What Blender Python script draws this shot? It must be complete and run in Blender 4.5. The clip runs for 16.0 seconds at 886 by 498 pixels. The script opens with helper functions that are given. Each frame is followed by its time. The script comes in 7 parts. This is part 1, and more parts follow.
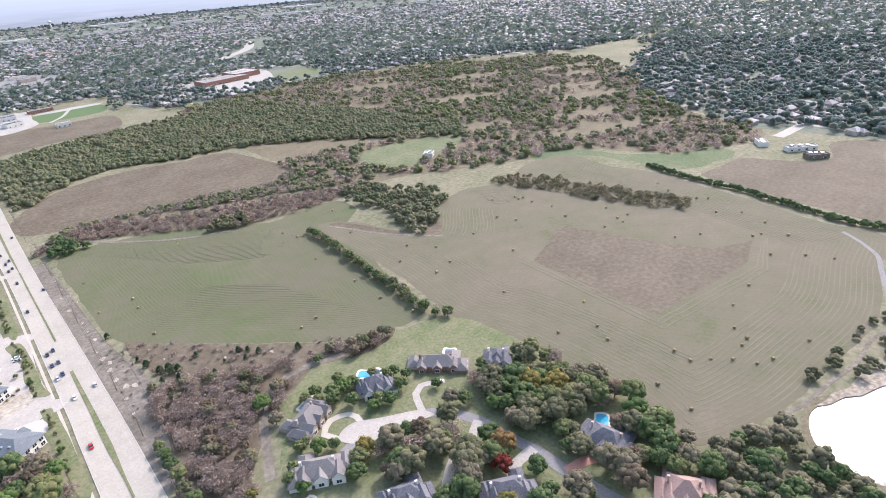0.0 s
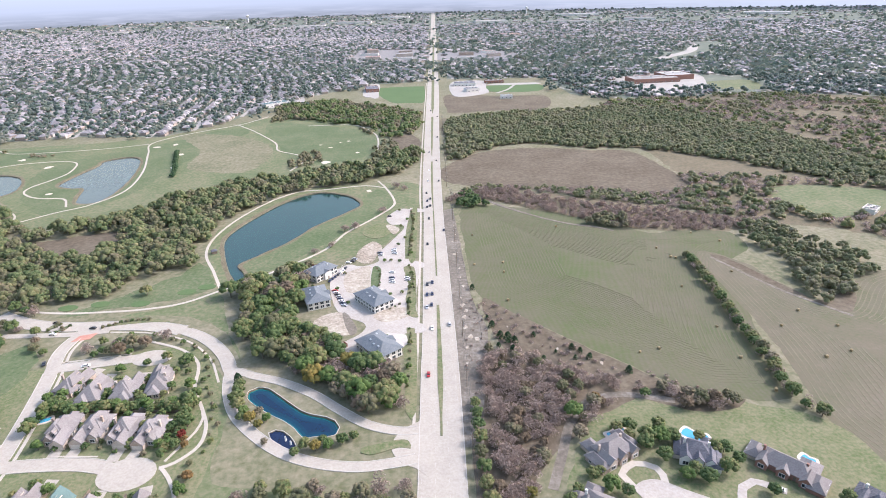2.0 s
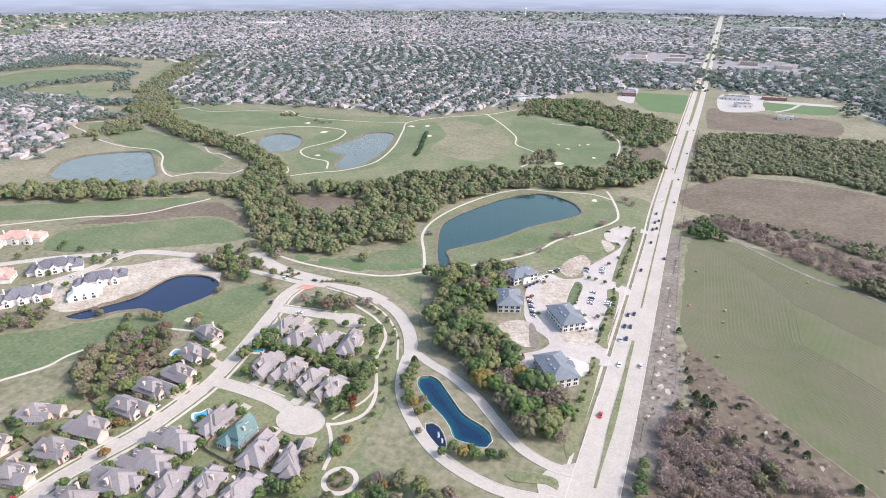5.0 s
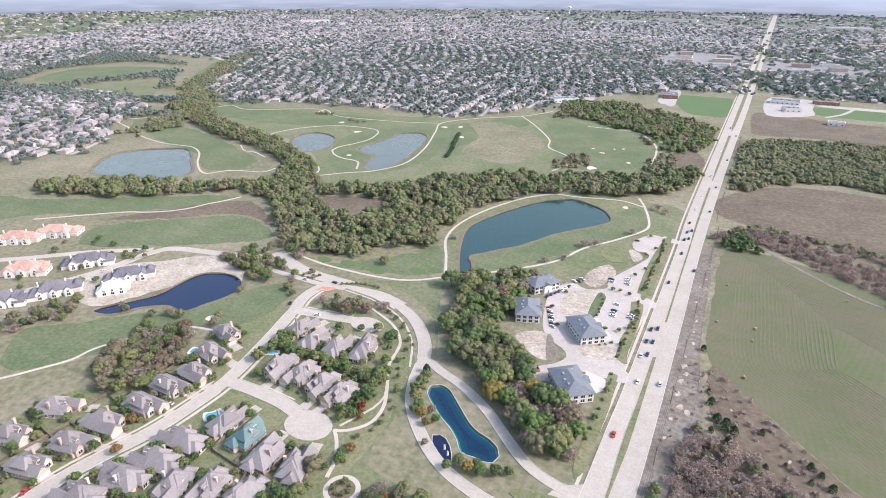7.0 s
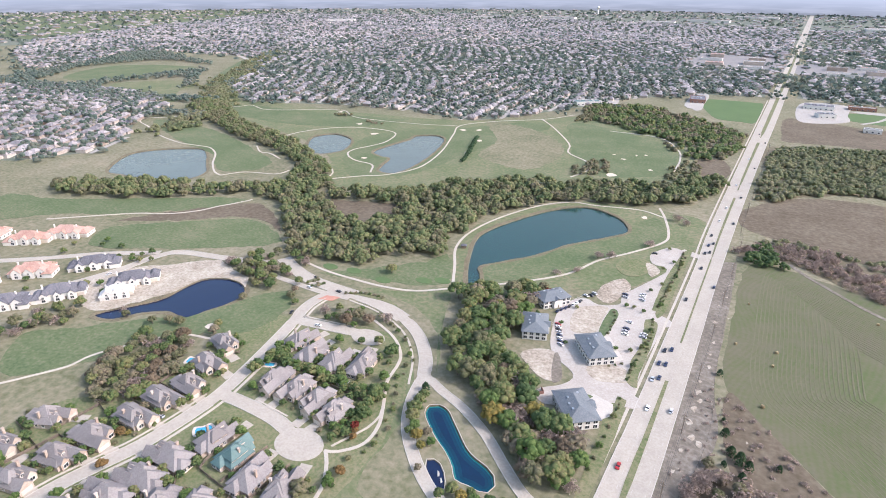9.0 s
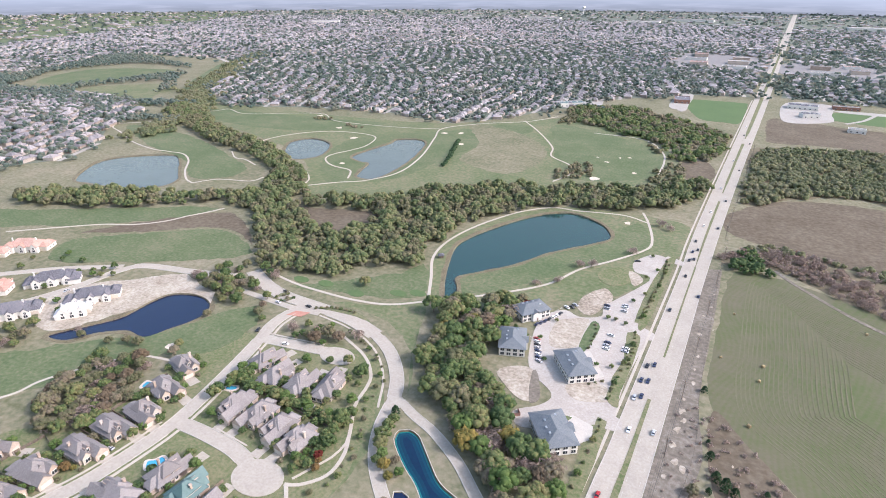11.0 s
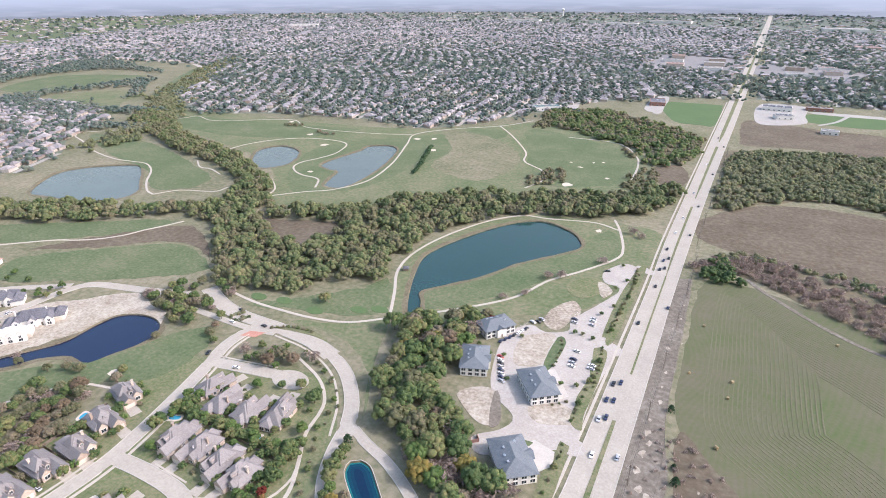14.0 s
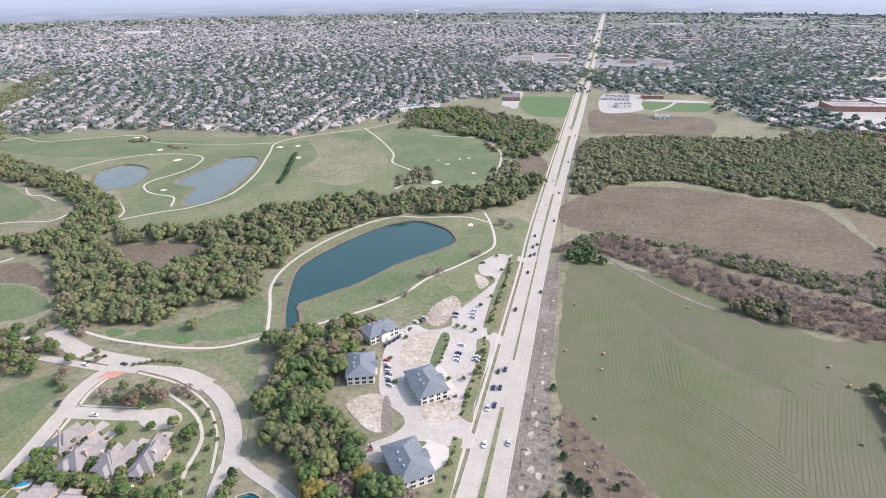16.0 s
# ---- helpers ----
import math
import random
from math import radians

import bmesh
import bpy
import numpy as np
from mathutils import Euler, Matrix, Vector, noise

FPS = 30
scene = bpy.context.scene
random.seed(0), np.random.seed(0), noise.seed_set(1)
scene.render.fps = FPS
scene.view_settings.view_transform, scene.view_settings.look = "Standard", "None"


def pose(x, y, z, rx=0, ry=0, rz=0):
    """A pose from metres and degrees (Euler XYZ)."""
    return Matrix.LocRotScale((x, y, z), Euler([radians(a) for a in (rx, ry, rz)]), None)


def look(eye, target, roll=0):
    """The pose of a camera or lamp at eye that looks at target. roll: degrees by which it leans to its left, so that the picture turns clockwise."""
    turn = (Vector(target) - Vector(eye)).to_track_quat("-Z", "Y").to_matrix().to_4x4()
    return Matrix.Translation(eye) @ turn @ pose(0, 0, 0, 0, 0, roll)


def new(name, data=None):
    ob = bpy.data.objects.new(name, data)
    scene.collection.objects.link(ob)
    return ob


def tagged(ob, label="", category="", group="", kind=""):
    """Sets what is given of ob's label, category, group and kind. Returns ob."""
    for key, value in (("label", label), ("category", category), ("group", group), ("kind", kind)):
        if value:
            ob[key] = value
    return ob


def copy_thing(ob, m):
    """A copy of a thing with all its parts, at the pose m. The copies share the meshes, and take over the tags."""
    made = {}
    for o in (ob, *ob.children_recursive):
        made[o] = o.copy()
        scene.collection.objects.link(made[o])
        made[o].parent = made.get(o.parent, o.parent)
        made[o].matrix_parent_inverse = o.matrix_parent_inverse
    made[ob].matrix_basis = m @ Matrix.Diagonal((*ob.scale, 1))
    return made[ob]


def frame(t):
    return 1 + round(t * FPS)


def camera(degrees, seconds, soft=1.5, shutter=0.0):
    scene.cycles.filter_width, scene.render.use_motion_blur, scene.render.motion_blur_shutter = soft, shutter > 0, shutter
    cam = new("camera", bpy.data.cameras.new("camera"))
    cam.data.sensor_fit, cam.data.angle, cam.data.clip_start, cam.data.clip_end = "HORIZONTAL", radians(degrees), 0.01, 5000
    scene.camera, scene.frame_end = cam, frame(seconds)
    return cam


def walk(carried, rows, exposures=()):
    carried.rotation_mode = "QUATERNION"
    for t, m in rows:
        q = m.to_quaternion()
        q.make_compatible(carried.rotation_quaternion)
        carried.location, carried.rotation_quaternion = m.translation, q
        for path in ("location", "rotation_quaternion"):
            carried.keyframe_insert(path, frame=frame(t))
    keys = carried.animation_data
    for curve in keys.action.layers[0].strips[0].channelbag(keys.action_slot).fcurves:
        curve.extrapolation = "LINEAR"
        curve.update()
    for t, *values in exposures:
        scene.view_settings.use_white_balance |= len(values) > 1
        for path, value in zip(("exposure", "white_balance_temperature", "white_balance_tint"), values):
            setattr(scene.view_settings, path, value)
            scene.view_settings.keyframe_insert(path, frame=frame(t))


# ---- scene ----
cam = camera(75.1, 16.0, soft=0.95)

PATH = [
    (0, (-22.627, -57.884, 194.447), (-21.494, -56.497, 193.556), -4.63),
    (0.5, (-21.787, -54.099, 194.575), (-20.750, -52.634, 193.693), -4.27),
    (1, (-20.387, -50.465, 194.414), (-19.599, -48.842, 193.552), -3.67),
    (1.5, (-18.192, -47.593, 194.207), (-17.866, -45.808, 193.367), -2.40),
    (2, (-16.425, -43.807, 194.114), (-16.416, -41.988, 193.283), -1.61),
    (2.5, (-14.463, -40.471, 194.171), (-14.859, -38.693, 193.345), -0.35),
    (3, (-12.138, -36.209, 194.210), (-12.711, -34.481, 193.381), 0.21),
    (3.5, (-10.079, -32.713, 194.478), (-10.735, -31.017, 193.646), 0.32),
    (4, (-7.971, -29.747, 194.851), (-8.683, -28.074, 194.017), 0.31),
    (6.5, (2.474, -16.515, 197.798), (1.679, -14.882, 196.959), -0.03),
    (7, (4.557, -13.304, 198.646), (3.694, -11.707, 197.805), 0.15),
    (7.5, (6.478, -9.399, 199.419), (5.602, -7.810, 198.578), 0.15),
    (8, (7.397, -5.254, 199.749), (6.564, -3.641, 198.910), -0.01),
    (8.5, (7.424, -0.174, 200.132), (6.544, 1.413, 199.291), 0.08),
    (9, (7.336, 5.377, 200.376), (6.403, 6.932, 199.533), 0.23),
    (11.5, (7.072, 31.151, 200.037), (6.172, 32.727, 199.196), -0.01),
    (12, (8.113, 35.590, 200.156), (7.212, 37.166, 199.316), -0.03),
    (12.5, (9.446, 39.692, 200.242), (8.554, 41.274, 199.405), -0.17),
    (13, (11.110, 43.411, 200.391), (10.234, 45.002, 199.554), -0.29),
    (13.5, (12.557, 46.372, 200.737), (11.696, 47.972, 199.901), -0.30),
    (14, (13.196, 48.669, 201.228), (12.334, 50.269, 200.393), -0.21),
    (14.5, (13.358, 50.087, 201.608), (12.502, 51.692, 200.775), 0.09),
    (15, (13.656, 50.770, 201.553), (12.811, 52.380, 200.721), 0.38),
    (15.5, (14.451, 51.573, 200.929), (13.782, 53.265, 200.099), -0.07),
    (16, (14.230, 52.961, 200.043), (13.754, 54.717, 199.212), -0.67),
]
walk(cam, [(t, look(eye, target, roll)) for t, eye, target, roll in PATH], [(0.0, 0.98, 5750, 22), (4.0, 0.95, 5750, 22), (8.0, 0.89, 5750, 22), (12.0, 0.82, 5750, 22), (16.0, 0.82, 5750, 22)])

from mathutils import geometry

# ---- daylight ----
SUN_AZ, SUN_EL = 76.0, 40.0  # clockwise from +y, above the horizon
sky = bpy.data.worlds.new("daylight")
sky.use_nodes = True
scene.world = sky
sky_tex = sky.node_tree.nodes.new("ShaderNodeTexSky")
sky_tex.sky_type, sky_tex.sun_disc = "NISHITA", False
sky_tex.sun_elevation, sky_tex.sun_rotation = radians(SUN_EL), radians(SUN_AZ)
sky_tex.air_density, sky_tex.dust_density, sky_tex.ozone_density = 2.2, 4.5, 1.5
sky_back = sky.node_tree.nodes["Background"]
sky_back.inputs["Strength"].default_value = 0.15
sky.node_tree.links.new(sky_tex.outputs["Color"], sky_back.inputs["Color"])
sun = new("sun", bpy.data.lights.new("sun", "SUN"))
sun.data.energy, sun.data.angle, sun.data.color = 2.0, radians(2.0), (1.0, 0.95, 0.88)
to_sun = Vector((math.sin(radians(SUN_AZ)) * math.cos(radians(SUN_EL)), math.cos(radians(SUN_AZ)) * math.cos(radians(SUN_EL)), math.sin(radians(SUN_EL))))
sun.matrix_world = look(to_sun * 900, (0, 0, 0))


# ---- materials ----
def material(name, stops, scale=0.2, fine=2.0, rough=0.9, bump=0.0, island=0.0, each=0.0, gloss=0.25, metal=0.0, blend=0.5, bands=None, leaf=0.0, sheen=0.0):
    """stops: colours along a ramp that a coarse and a fine noise drive. island, each: how far pieces and copies differ.
    bands: (spacing in metres, turn in degrees, depth, distortion) for mown or raked lines."""
    m = bpy.data.materials.new(name)
    m.use_nodes = True
    nt = m.node_tree
    n, l = nt.nodes, nt.links
    bsdf = n["Principled BSDF"]
    at = n.new("ShaderNodeTexCoord").outputs["Object"]

    def noise_tex(s, detail):
        t = n.new("ShaderNodeTexNoise")
        t.inputs["Scale"].default_value, t.inputs["Detail"].default_value = s, detail
        t.inputs["Roughness"].default_value = 0.6
        l.new(at, t.inputs["Vector"])
        return t.outputs["Fac"]

    def calc(op, a, b, clamp=False):
        c = n.new("ShaderNodeMath")
        c.operation, c.use_clamp = op, clamp
        for k, v in enumerate((a, b)):
            if isinstance(v, (int, float)):
                c.inputs[k].default_value = v
            else:
                l.new(v, c.inputs[k])
        return c.outputs[0]

    small = noise_tex(fine, 4)
    fac = calc("ADD", calc("MULTIPLY", noise_tex(scale, 5), (1 - blend) * 0.65), calc("MULTIPLY", small, blend))
    fac = calc("ADD", fac, calc("MULTIPLY", noise_tex(math.sqrt(scale * fine), 6), (1 - blend) * 0.35))
    fac = calc("ADD", calc("MULTIPLY", calc("SUBTRACT", fac, 0.5), 4.4), 0.5, True)
    if island:
        fac = calc("ADD", fac, calc("MULTIPLY", calc("SUBTRACT", n.new("ShaderNodeNewGeometry").outputs["Random Per Island"], 0.5), island), True)
    if each:
        fac = calc("ADD", fac, calc("MULTIPLY", calc("SUBTRACT", n.new("ShaderNodeObjectInfo").outputs["Random"], 0.5), each), True)
    if bands:
        spacing, turn, depth, bent = bands
        mp = n.new("ShaderNodeMapping")
        mp.inputs["Rotation"].default_value[2] = radians(turn)
        l.new(at, mp.inputs["Vector"])
        w = n.new("ShaderNodeTexWave")
        w.inputs["Scale"].default_value = 0.314 / spacing
        w.inputs["Distortion"].default_value, w.inputs["Detail"].default_value, w.inputs["Detail Scale"].default_value = bent, 0.0, 0.10
        l.new(mp.outputs["Vector"], w.inputs["Vector"])
        fac = calc("ADD", fac, calc("MULTIPLY", calc("SUBTRACT", w.outputs["Fac"], 0.5), depth), True)
    ramp = n.new("ShaderNodeValToRGB")
    els = ramp.color_ramp.elements
    while len(els) < len(stops):
        els.new(0.5)
    for k, c in enumerate(stops):
        els[k].position, els[k].color = k / max(1, len(stops) - 1), (*c, 1)
    l.new(fac, ramp.inputs["Fac"])
    l.new(ramp.outputs["Color"], bsdf.inputs["Base Color"])
    bsdf.inputs["Roughness"].default_value, bsdf.inputs["Metallic"].default_value = rough, metal
    bsdf.inputs["Specular IOR Level"].default_value = gloss
    # pale blue sheen, added on far materials in place of distance haze
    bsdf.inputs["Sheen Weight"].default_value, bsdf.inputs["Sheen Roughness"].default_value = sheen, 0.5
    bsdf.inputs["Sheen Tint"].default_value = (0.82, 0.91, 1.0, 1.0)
    if leaf:
        thin, both = n.new("ShaderNodeBsdfTranslucent"), n.new("ShaderNodeMixShader")
        both.inputs["Fac"].default_value = leaf
        l.new(ramp.outputs["Color"], thin.inputs["Color"])
        l.new(bsdf.outputs["BSDF"], both.inputs[1])
        l.new(thin.outputs["BSDF"], both.inputs[2])
        l.new(both.outputs["Shader"], n["Material Output"].inputs["Surface"])
    if bump:
        b = n.new("ShaderNodeBump")
        b.inputs["Strength"].default_value, b.inputs["Distance"].default_value = 0.6, bump
        l.new(small, b.inputs["Height"])
        l.new(b.outputs["Normal"], bsdf.inputs["Normal"])
    return m


def water_material(name, deep, rough=0.06, ripple=0.02):
    m = material(name, [deep, tuple(c * 1.25 for c in deep)], 0.03, 0.6, rough, ripple, gloss=0.5)
    return m


M_LAND = material("dry_grass_land", [(0.11, 0.118, 0.06), (0.178, 0.17, 0.106), (0.25, 0.222, 0.155)], 0.012, 0.25, bump=0.2)
M_HAY = material("mown_hay_field", [(0.086, 0.112, 0.043), (0.114, 0.116, 0.065), (0.136, 0.122, 0.083)], 0.011, 0.5, bump=0.15, bands=(3.5, 8, 0.2, 60.0), blend=0.22)
M_HAY_B = material("mown_hay_field_tan", [(0.095, 0.108, 0.05), (0.13, 0.122, 0.078), (0.146, 0.128, 0.088), (0.168, 0.144, 0.104)], 0.009, 0.5, bump=0.15, bands=(3.8, -38, 0.10, 45.0), blend=0.25)
M_PALEHAY = material("pale_cut_hay", [(0.142, 0.134, 0.086), (0.178, 0.163, 0.112)], 0.05, 0.8)
M_RAKED = material("raked_green_hay", [(0.118, 0.118, 0.066), (0.142, 0.134, 0.084)], 0.05, 0.8)
M_STUBBLE = material("brown_unmown_grass", [(0.102, 0.086, 0.06), (0.132, 0.11, 0.078), (0.165, 0.138, 0.102)], 0.02, 0.3, bump=0.3)
M_LITTER = material("brown_leaf_litter", [(0.1092, 0.0978, 0.0575), (0.1495, 0.1265, 0.0805), (0.184, 0.1552, 0.1035)], 0.03, 0.3, bump=0.3)
M_BROWN = material("brown_weed_field", [(0.088, 0.072, 0.047), (0.124, 0.1, 0.07), (0.165, 0.14, 0.1)], 0.02, 0.25, bump=0.3)
M_FAIR = material("green_fairway", [(0.07, 0.108, 0.047), (0.108, 0.136, 0.066), (0.17, 0.166, 0.1)], 0.02, 0.4, bump=0.1)
M_ROUGHG = material("pale_golf_rough", [(0.088, 0.122, 0.052), (0.138, 0.155, 0.08), (0.205, 0.188, 0.118)], 0.018, 0.3, bump=0.1)
M_TURF = material("bright_sports_turf", [(0.075, 0.125, 0.05), (0.10, 0.15, 0.06)], 0.02, 0.4)
M_LAWN = material("house_lawn", [(0.09, 0.125, 0.048), (0.155, 0.162, 0.084), (0.215, 0.198, 0.12)], 0.05, 0.6)
M_DIRT = material("bare_dirt", [(0.16, 0.14, 0.10), (0.29, 0.245, 0.19), (0.45, 0.40, 0.33)], 0.05, 0.5, bump=0.2)
M_VERGE = material("grey_brown_verge", [(0.12, 0.104, 0.082), (0.168, 0.147, 0.118), (0.245, 0.22, 0.185)], 0.04, 0.4, bump=0.15)
M_PALE = material("pale_graded_soil", [(0.24, 0.202, 0.152), (0.36, 0.318, 0.255), (0.47, 0.428, 0.355)], 0.06, 0.5, bump=0.1)
M_CONC = material("concrete_road", [(0.338, 0.306, 0.258), (0.378, 0.345, 0.291), (0.412, 0.378, 0.322)], 0.05, 0.8, rough=0.85)
M_CONC_W = material("concrete_car_park", [(0.33, 0.30, 0.262), (0.385, 0.352, 0.31), (0.44, 0.408, 0.365)], 0.06, 0.8, rough=0.85)
M_KERB = material("concrete_kerb", [(0.413, 0.387, 0.344), (0.499, 0.473, 0.421)], 0.3, 2.0)
M_TRACK = material("cart_path_concrete", [(0.40, 0.36, 0.30), (0.47, 0.43, 0.365)], 0.1, 1.0)
M_TARMAC = material("old_grey_tarmac", [(0.19, 0.18, 0.175), (0.26, 0.25, 0.24)], 0.1, 1.0)
M_SAND = material("bunker_sand", [(0.499, 0.43, 0.344), (0.602, 0.542, 0.447)], 0.2, 1.0)
M_BANK = material("lake_bank_earth", [(0.10, 0.085, 0.055), (0.155, 0.135, 0.085), (0.20, 0.175, 0.12)], 0.1, 0.8, bump=0.1)
M_WATER = water_material("lake_water_teal", (0.012, 0.042, 0.040), 0.12)
M_WATER_G = water_material("lake_water_grey", (0.085, 0.105, 0.10), 0.2, 0.004)
M_WATER_D = water_material("lake_water_navy", (0.005, 0.012, 0.040), 0.08)
M_WATER_B = water_material("pond_water_dyed", (0.001, 0.034, 0.060), 0.08)
M_WATER_S = water_material("pond_water_shallow", (0.012, 0.12, 0.12), 0.08)
M_WATER_B2 = water_material("pond_water_deep", (0.001, 0.024, 0.050), 0.08)
M_WATER_B3 = water_material("pond_water_deepest", (0.001, 0.015, 0.042), 0.08)
M_WATER_E = water_material("lake_water_glinting", (0.06, 0.08, 0.10), 0.22, 0.12)
M_POOL = material("pool_water", [(0.05, 0.30, 0.46), (0.08, 0.37, 0.52)], 0.3, 2.0, rough=0.1, gloss=0.5)
M_STONE = material("pool_deck_stone", [(0.50, 0.44, 0.37), (0.64, 0.57, 0.49)], 0.4, 3.0)
M_OAK = material("oak_leaves", [(0.068, 0.112, 0.043), (0.112, 0.162, 0.058), (0.162, 0.188, 0.072), (0.222, 0.208, 0.096)], 0.06, 1.3, rough=0.75, bump=0.5, island=0.5, each=0.85, blend=0.5, leaf=0.35)
M_CREEK = material("olive_creek_leaves", [(0.092, 0.138, 0.06), (0.142, 0.182, 0.078), (0.195, 0.212, 0.1), (0.25, 0.232, 0.125)], 0.06, 1.1, rough=0.8, bump=0.6, island=0.55, blend=0.5, leaf=0.4)
M_DULL = material("dull_autumn_leaves", [(0.115, 0.126, 0.062), (0.165, 0.165, 0.088), (0.205, 0.182, 0.115), (0.235, 0.195, 0.14)], 0.06, 1.3, rough=0.8, bump=0.5, island=0.5, each=0.8, blend=0.5, leaf=0.35)
M_BARE = material("bare_twigs", [(0.275, 0.215, 0.1812), (0.3313, 0.265, 0.2275), (0.3875, 0.3187, 0.2775)], 0.07, 0.8, rough=0.9, island=0.7, each=0.6, blend=0.35, leaf=0.4)
M_GOLD = material("yellow_autumn_leaves", [(0.1323, 0.138, 0.046), (0.2185, 0.1898, 0.0517), (0.2875, 0.2185, 0.0633)], 0.1, 0.8, bump=0.4, rough=0.75, island=0.6, each=0.5, leaf=0.4)
M_ORANGE = material("orange_autumn_leaves", [(0.15, 0.105, 0.045), (0.23, 0.145, 0.055), (0.27, 0.17, 0.07)], 0.1, 0.8, bump=0.4, rough=0.75, island=0.6, each=0.3, leaf=0.4)
M_RED = material("dark_red_leaves", [(0.10, 0.02, 0.015), (0.22, 0.045, 0.03)], 0.1, 0.8, bump=0.4, rough=0.75, island=0.6, each=0.3, leaf=0.4)
M_LIME = material("bright_green_leaves", [(0.072, 0.132, 0.0384), (0.12, 0.186, 0.054), (0.162, 0.21, 0.072)], 0.1, 0.8, bump=0.4, rough=0.75, island=0.6, each=0.3, leaf=0.4)
M_CEDAR = material("cedar_needles", [(0.03, 0.0675, 0.03), (0.0675, 0.1125, 0.0525)], 0.2, 0.9, rough=0.8, island=0.6, each=0.5, leaf=0.4)
# a faint blue sheen puts a little haze over these woods
M_WILD = material("olive_wild_leaves", [(0.13, 0.165, 0.078), (0.178, 0.2, 0.096), (0.222, 0.22, 0.118), (0.252, 0.228, 0.148)], 0.014, 0.9, rough=0.8, bump=0.6, island=0.45, blend=0.4, leaf=0.45, sheen=0.1)
M_BRUSH = material("rusty_brown_leaves", [(0.15, 0.115, 0.075), (0.2, 0.155, 0.105), (0.235, 0.185, 0.13)], 0.06, 0.7, bump=0.4, rough=0.85, island=0.6, each=0.7, blend=0.35, leaf=0.4)
M_BARK = material("bark", [(0.10, 0.08, 0.06), (0.18, 0.15, 0.12)], 0.8, 4.0, bump=0.05)
M_ROOF = material("weathered_shingle_roof", [(0.175, 0.16, 0.155), (0.208, 0.191, 0.185), (0.252, 0.234, 0.228)], 0.12, 1.6, bump=0.04, each=0.8, blend=0.6)
M_ROOF_D = material("dark_slate_roof", [(0.086, 0.086, 0.0989), (0.138, 0.138, 0.155), (0.198, 0.189, 0.202)], 0.12, 1.6, bump=0.04, each=0.5, blend=0.6)
M_ROOF_T = material("teal_metal_roof", [(0.075, 0.135, 0.13), (0.105, 0.172, 0.165)], 0.15, 1.5, rough=0.5, bump=0.02)
M_ROOF_R = material("terracotta_tile_roof", [(0.32, 0.19, 0.15), (0.40, 0.26, 0.21), (0.46, 0.32, 0.27)], 0.15, 1.2, bump=0.04, each=0.6)
M_ROOF_B = material("blue_grey_office_roof", [(0.115, 0.132, 0.145), (0.147, 0.165, 0.18), (0.18, 0.198, 0.21)], 0.12, 1.4, rough=0.7, bump=0.03)
M_ROOF_P = material("pinkish_roof", [(0.284, 0.189, 0.163), (0.361, 0.258, 0.224)], 0.15, 1.4, bump=0.03)
M_BRICK = material("pale_brick_wall", [(0.344, 0.267, 0.215), (0.447, 0.37, 0.31), (0.516, 0.447, 0.387)], 0.2, 3.0, each=0.9)
M_BRICK_R = material("red_brown_brick_wall", [(0.24, 0.13, 0.10), (0.33, 0.19, 0.15)], 0.3, 3.0)
M_STUCCO = material("white_stucco_wall", [(0.619, 0.593, 0.55), (0.705, 0.688, 0.654)], 0.2, 2.0)
M_GLASS = material("dark_window_glass", [(0.02, 0.025, 0.03), (0.05, 0.06, 0.07)], 0.5, 2.0, rough=0.08, gloss=0.6)
M_TRIM = material("white_trim", [(0.636, 0.619, 0.585), (0.705, 0.688, 0.662)], 0.5, 3.0, rough=0.6)
M_WOOD = material("weathered_fence_wood", [(0.10, 0.08, 0.065), (0.18, 0.15, 0.12), (0.26, 0.20, 0.15)], 0.3, 2.0, each=0.5)
M_DOOR = material("garage_door_paint", [(0.50, 0.44, 0.37), (0.62, 0.56, 0.49)], 0.3, 2.0, each=0.5)
M_STRAW = material("hay_straw", [(0.20, 0.15, 0.08), (0.31, 0.24, 0.13), (0.40, 0.32, 0.19)], 0.8, 5.0, bump=0.05, each=0.4)
M_TYRE = material("black_rubber", [(0.02, 0.02, 0.02), (0.04, 0.04, 0.04)], 1, 5)
M_POLE = material("utility_pole_wood", [(0.16, 0.12, 0.09), (0.26, 0.21, 0.16)], 0.6, 4)
M_WIRE = material("dark_cable", [(0.05, 0.05, 0.05), (0.09, 0.09, 0.09)], 1, 5)
M_STEEL = material("galvanised_steel", [(0.45, 0.46, 0.47), (0.6, 0.6, 0.6)], 0.5, 4, rough=0.4, metal=0.8)
M_PAVER = material("red_brick_paving", [(0.38, 0.18, 0.13), (0.48, 0.26, 0.20)], 0.3, 2)
# far roofs, trees and lawns carry distance haze as a bluish sheen
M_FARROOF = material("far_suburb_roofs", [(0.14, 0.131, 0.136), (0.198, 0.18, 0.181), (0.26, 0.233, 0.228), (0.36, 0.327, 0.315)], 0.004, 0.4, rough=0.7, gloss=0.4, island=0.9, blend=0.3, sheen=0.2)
M_FARWALL = material("far_suburb_walls", [(0.25, 0.2, 0.172), (0.35, 0.3, 0.262), (0.47, 0.425, 0.385)], 0.004, 0.4, island=0.9, blend=0.3)
# the leaf colour itself is cooled towards blue for distance haze
M_FARTREE_HAZED = material("far_suburb_trees_hazed", [(0.088, 0.132, 0.108), (0.12, 0.162, 0.13), (0.155, 0.186, 0.146), (0.198, 0.2, 0.16)], 0.008, 0.3, rough=0.8, island=0.7, blend=0.4, leaf=0.45, sheen=0.25)
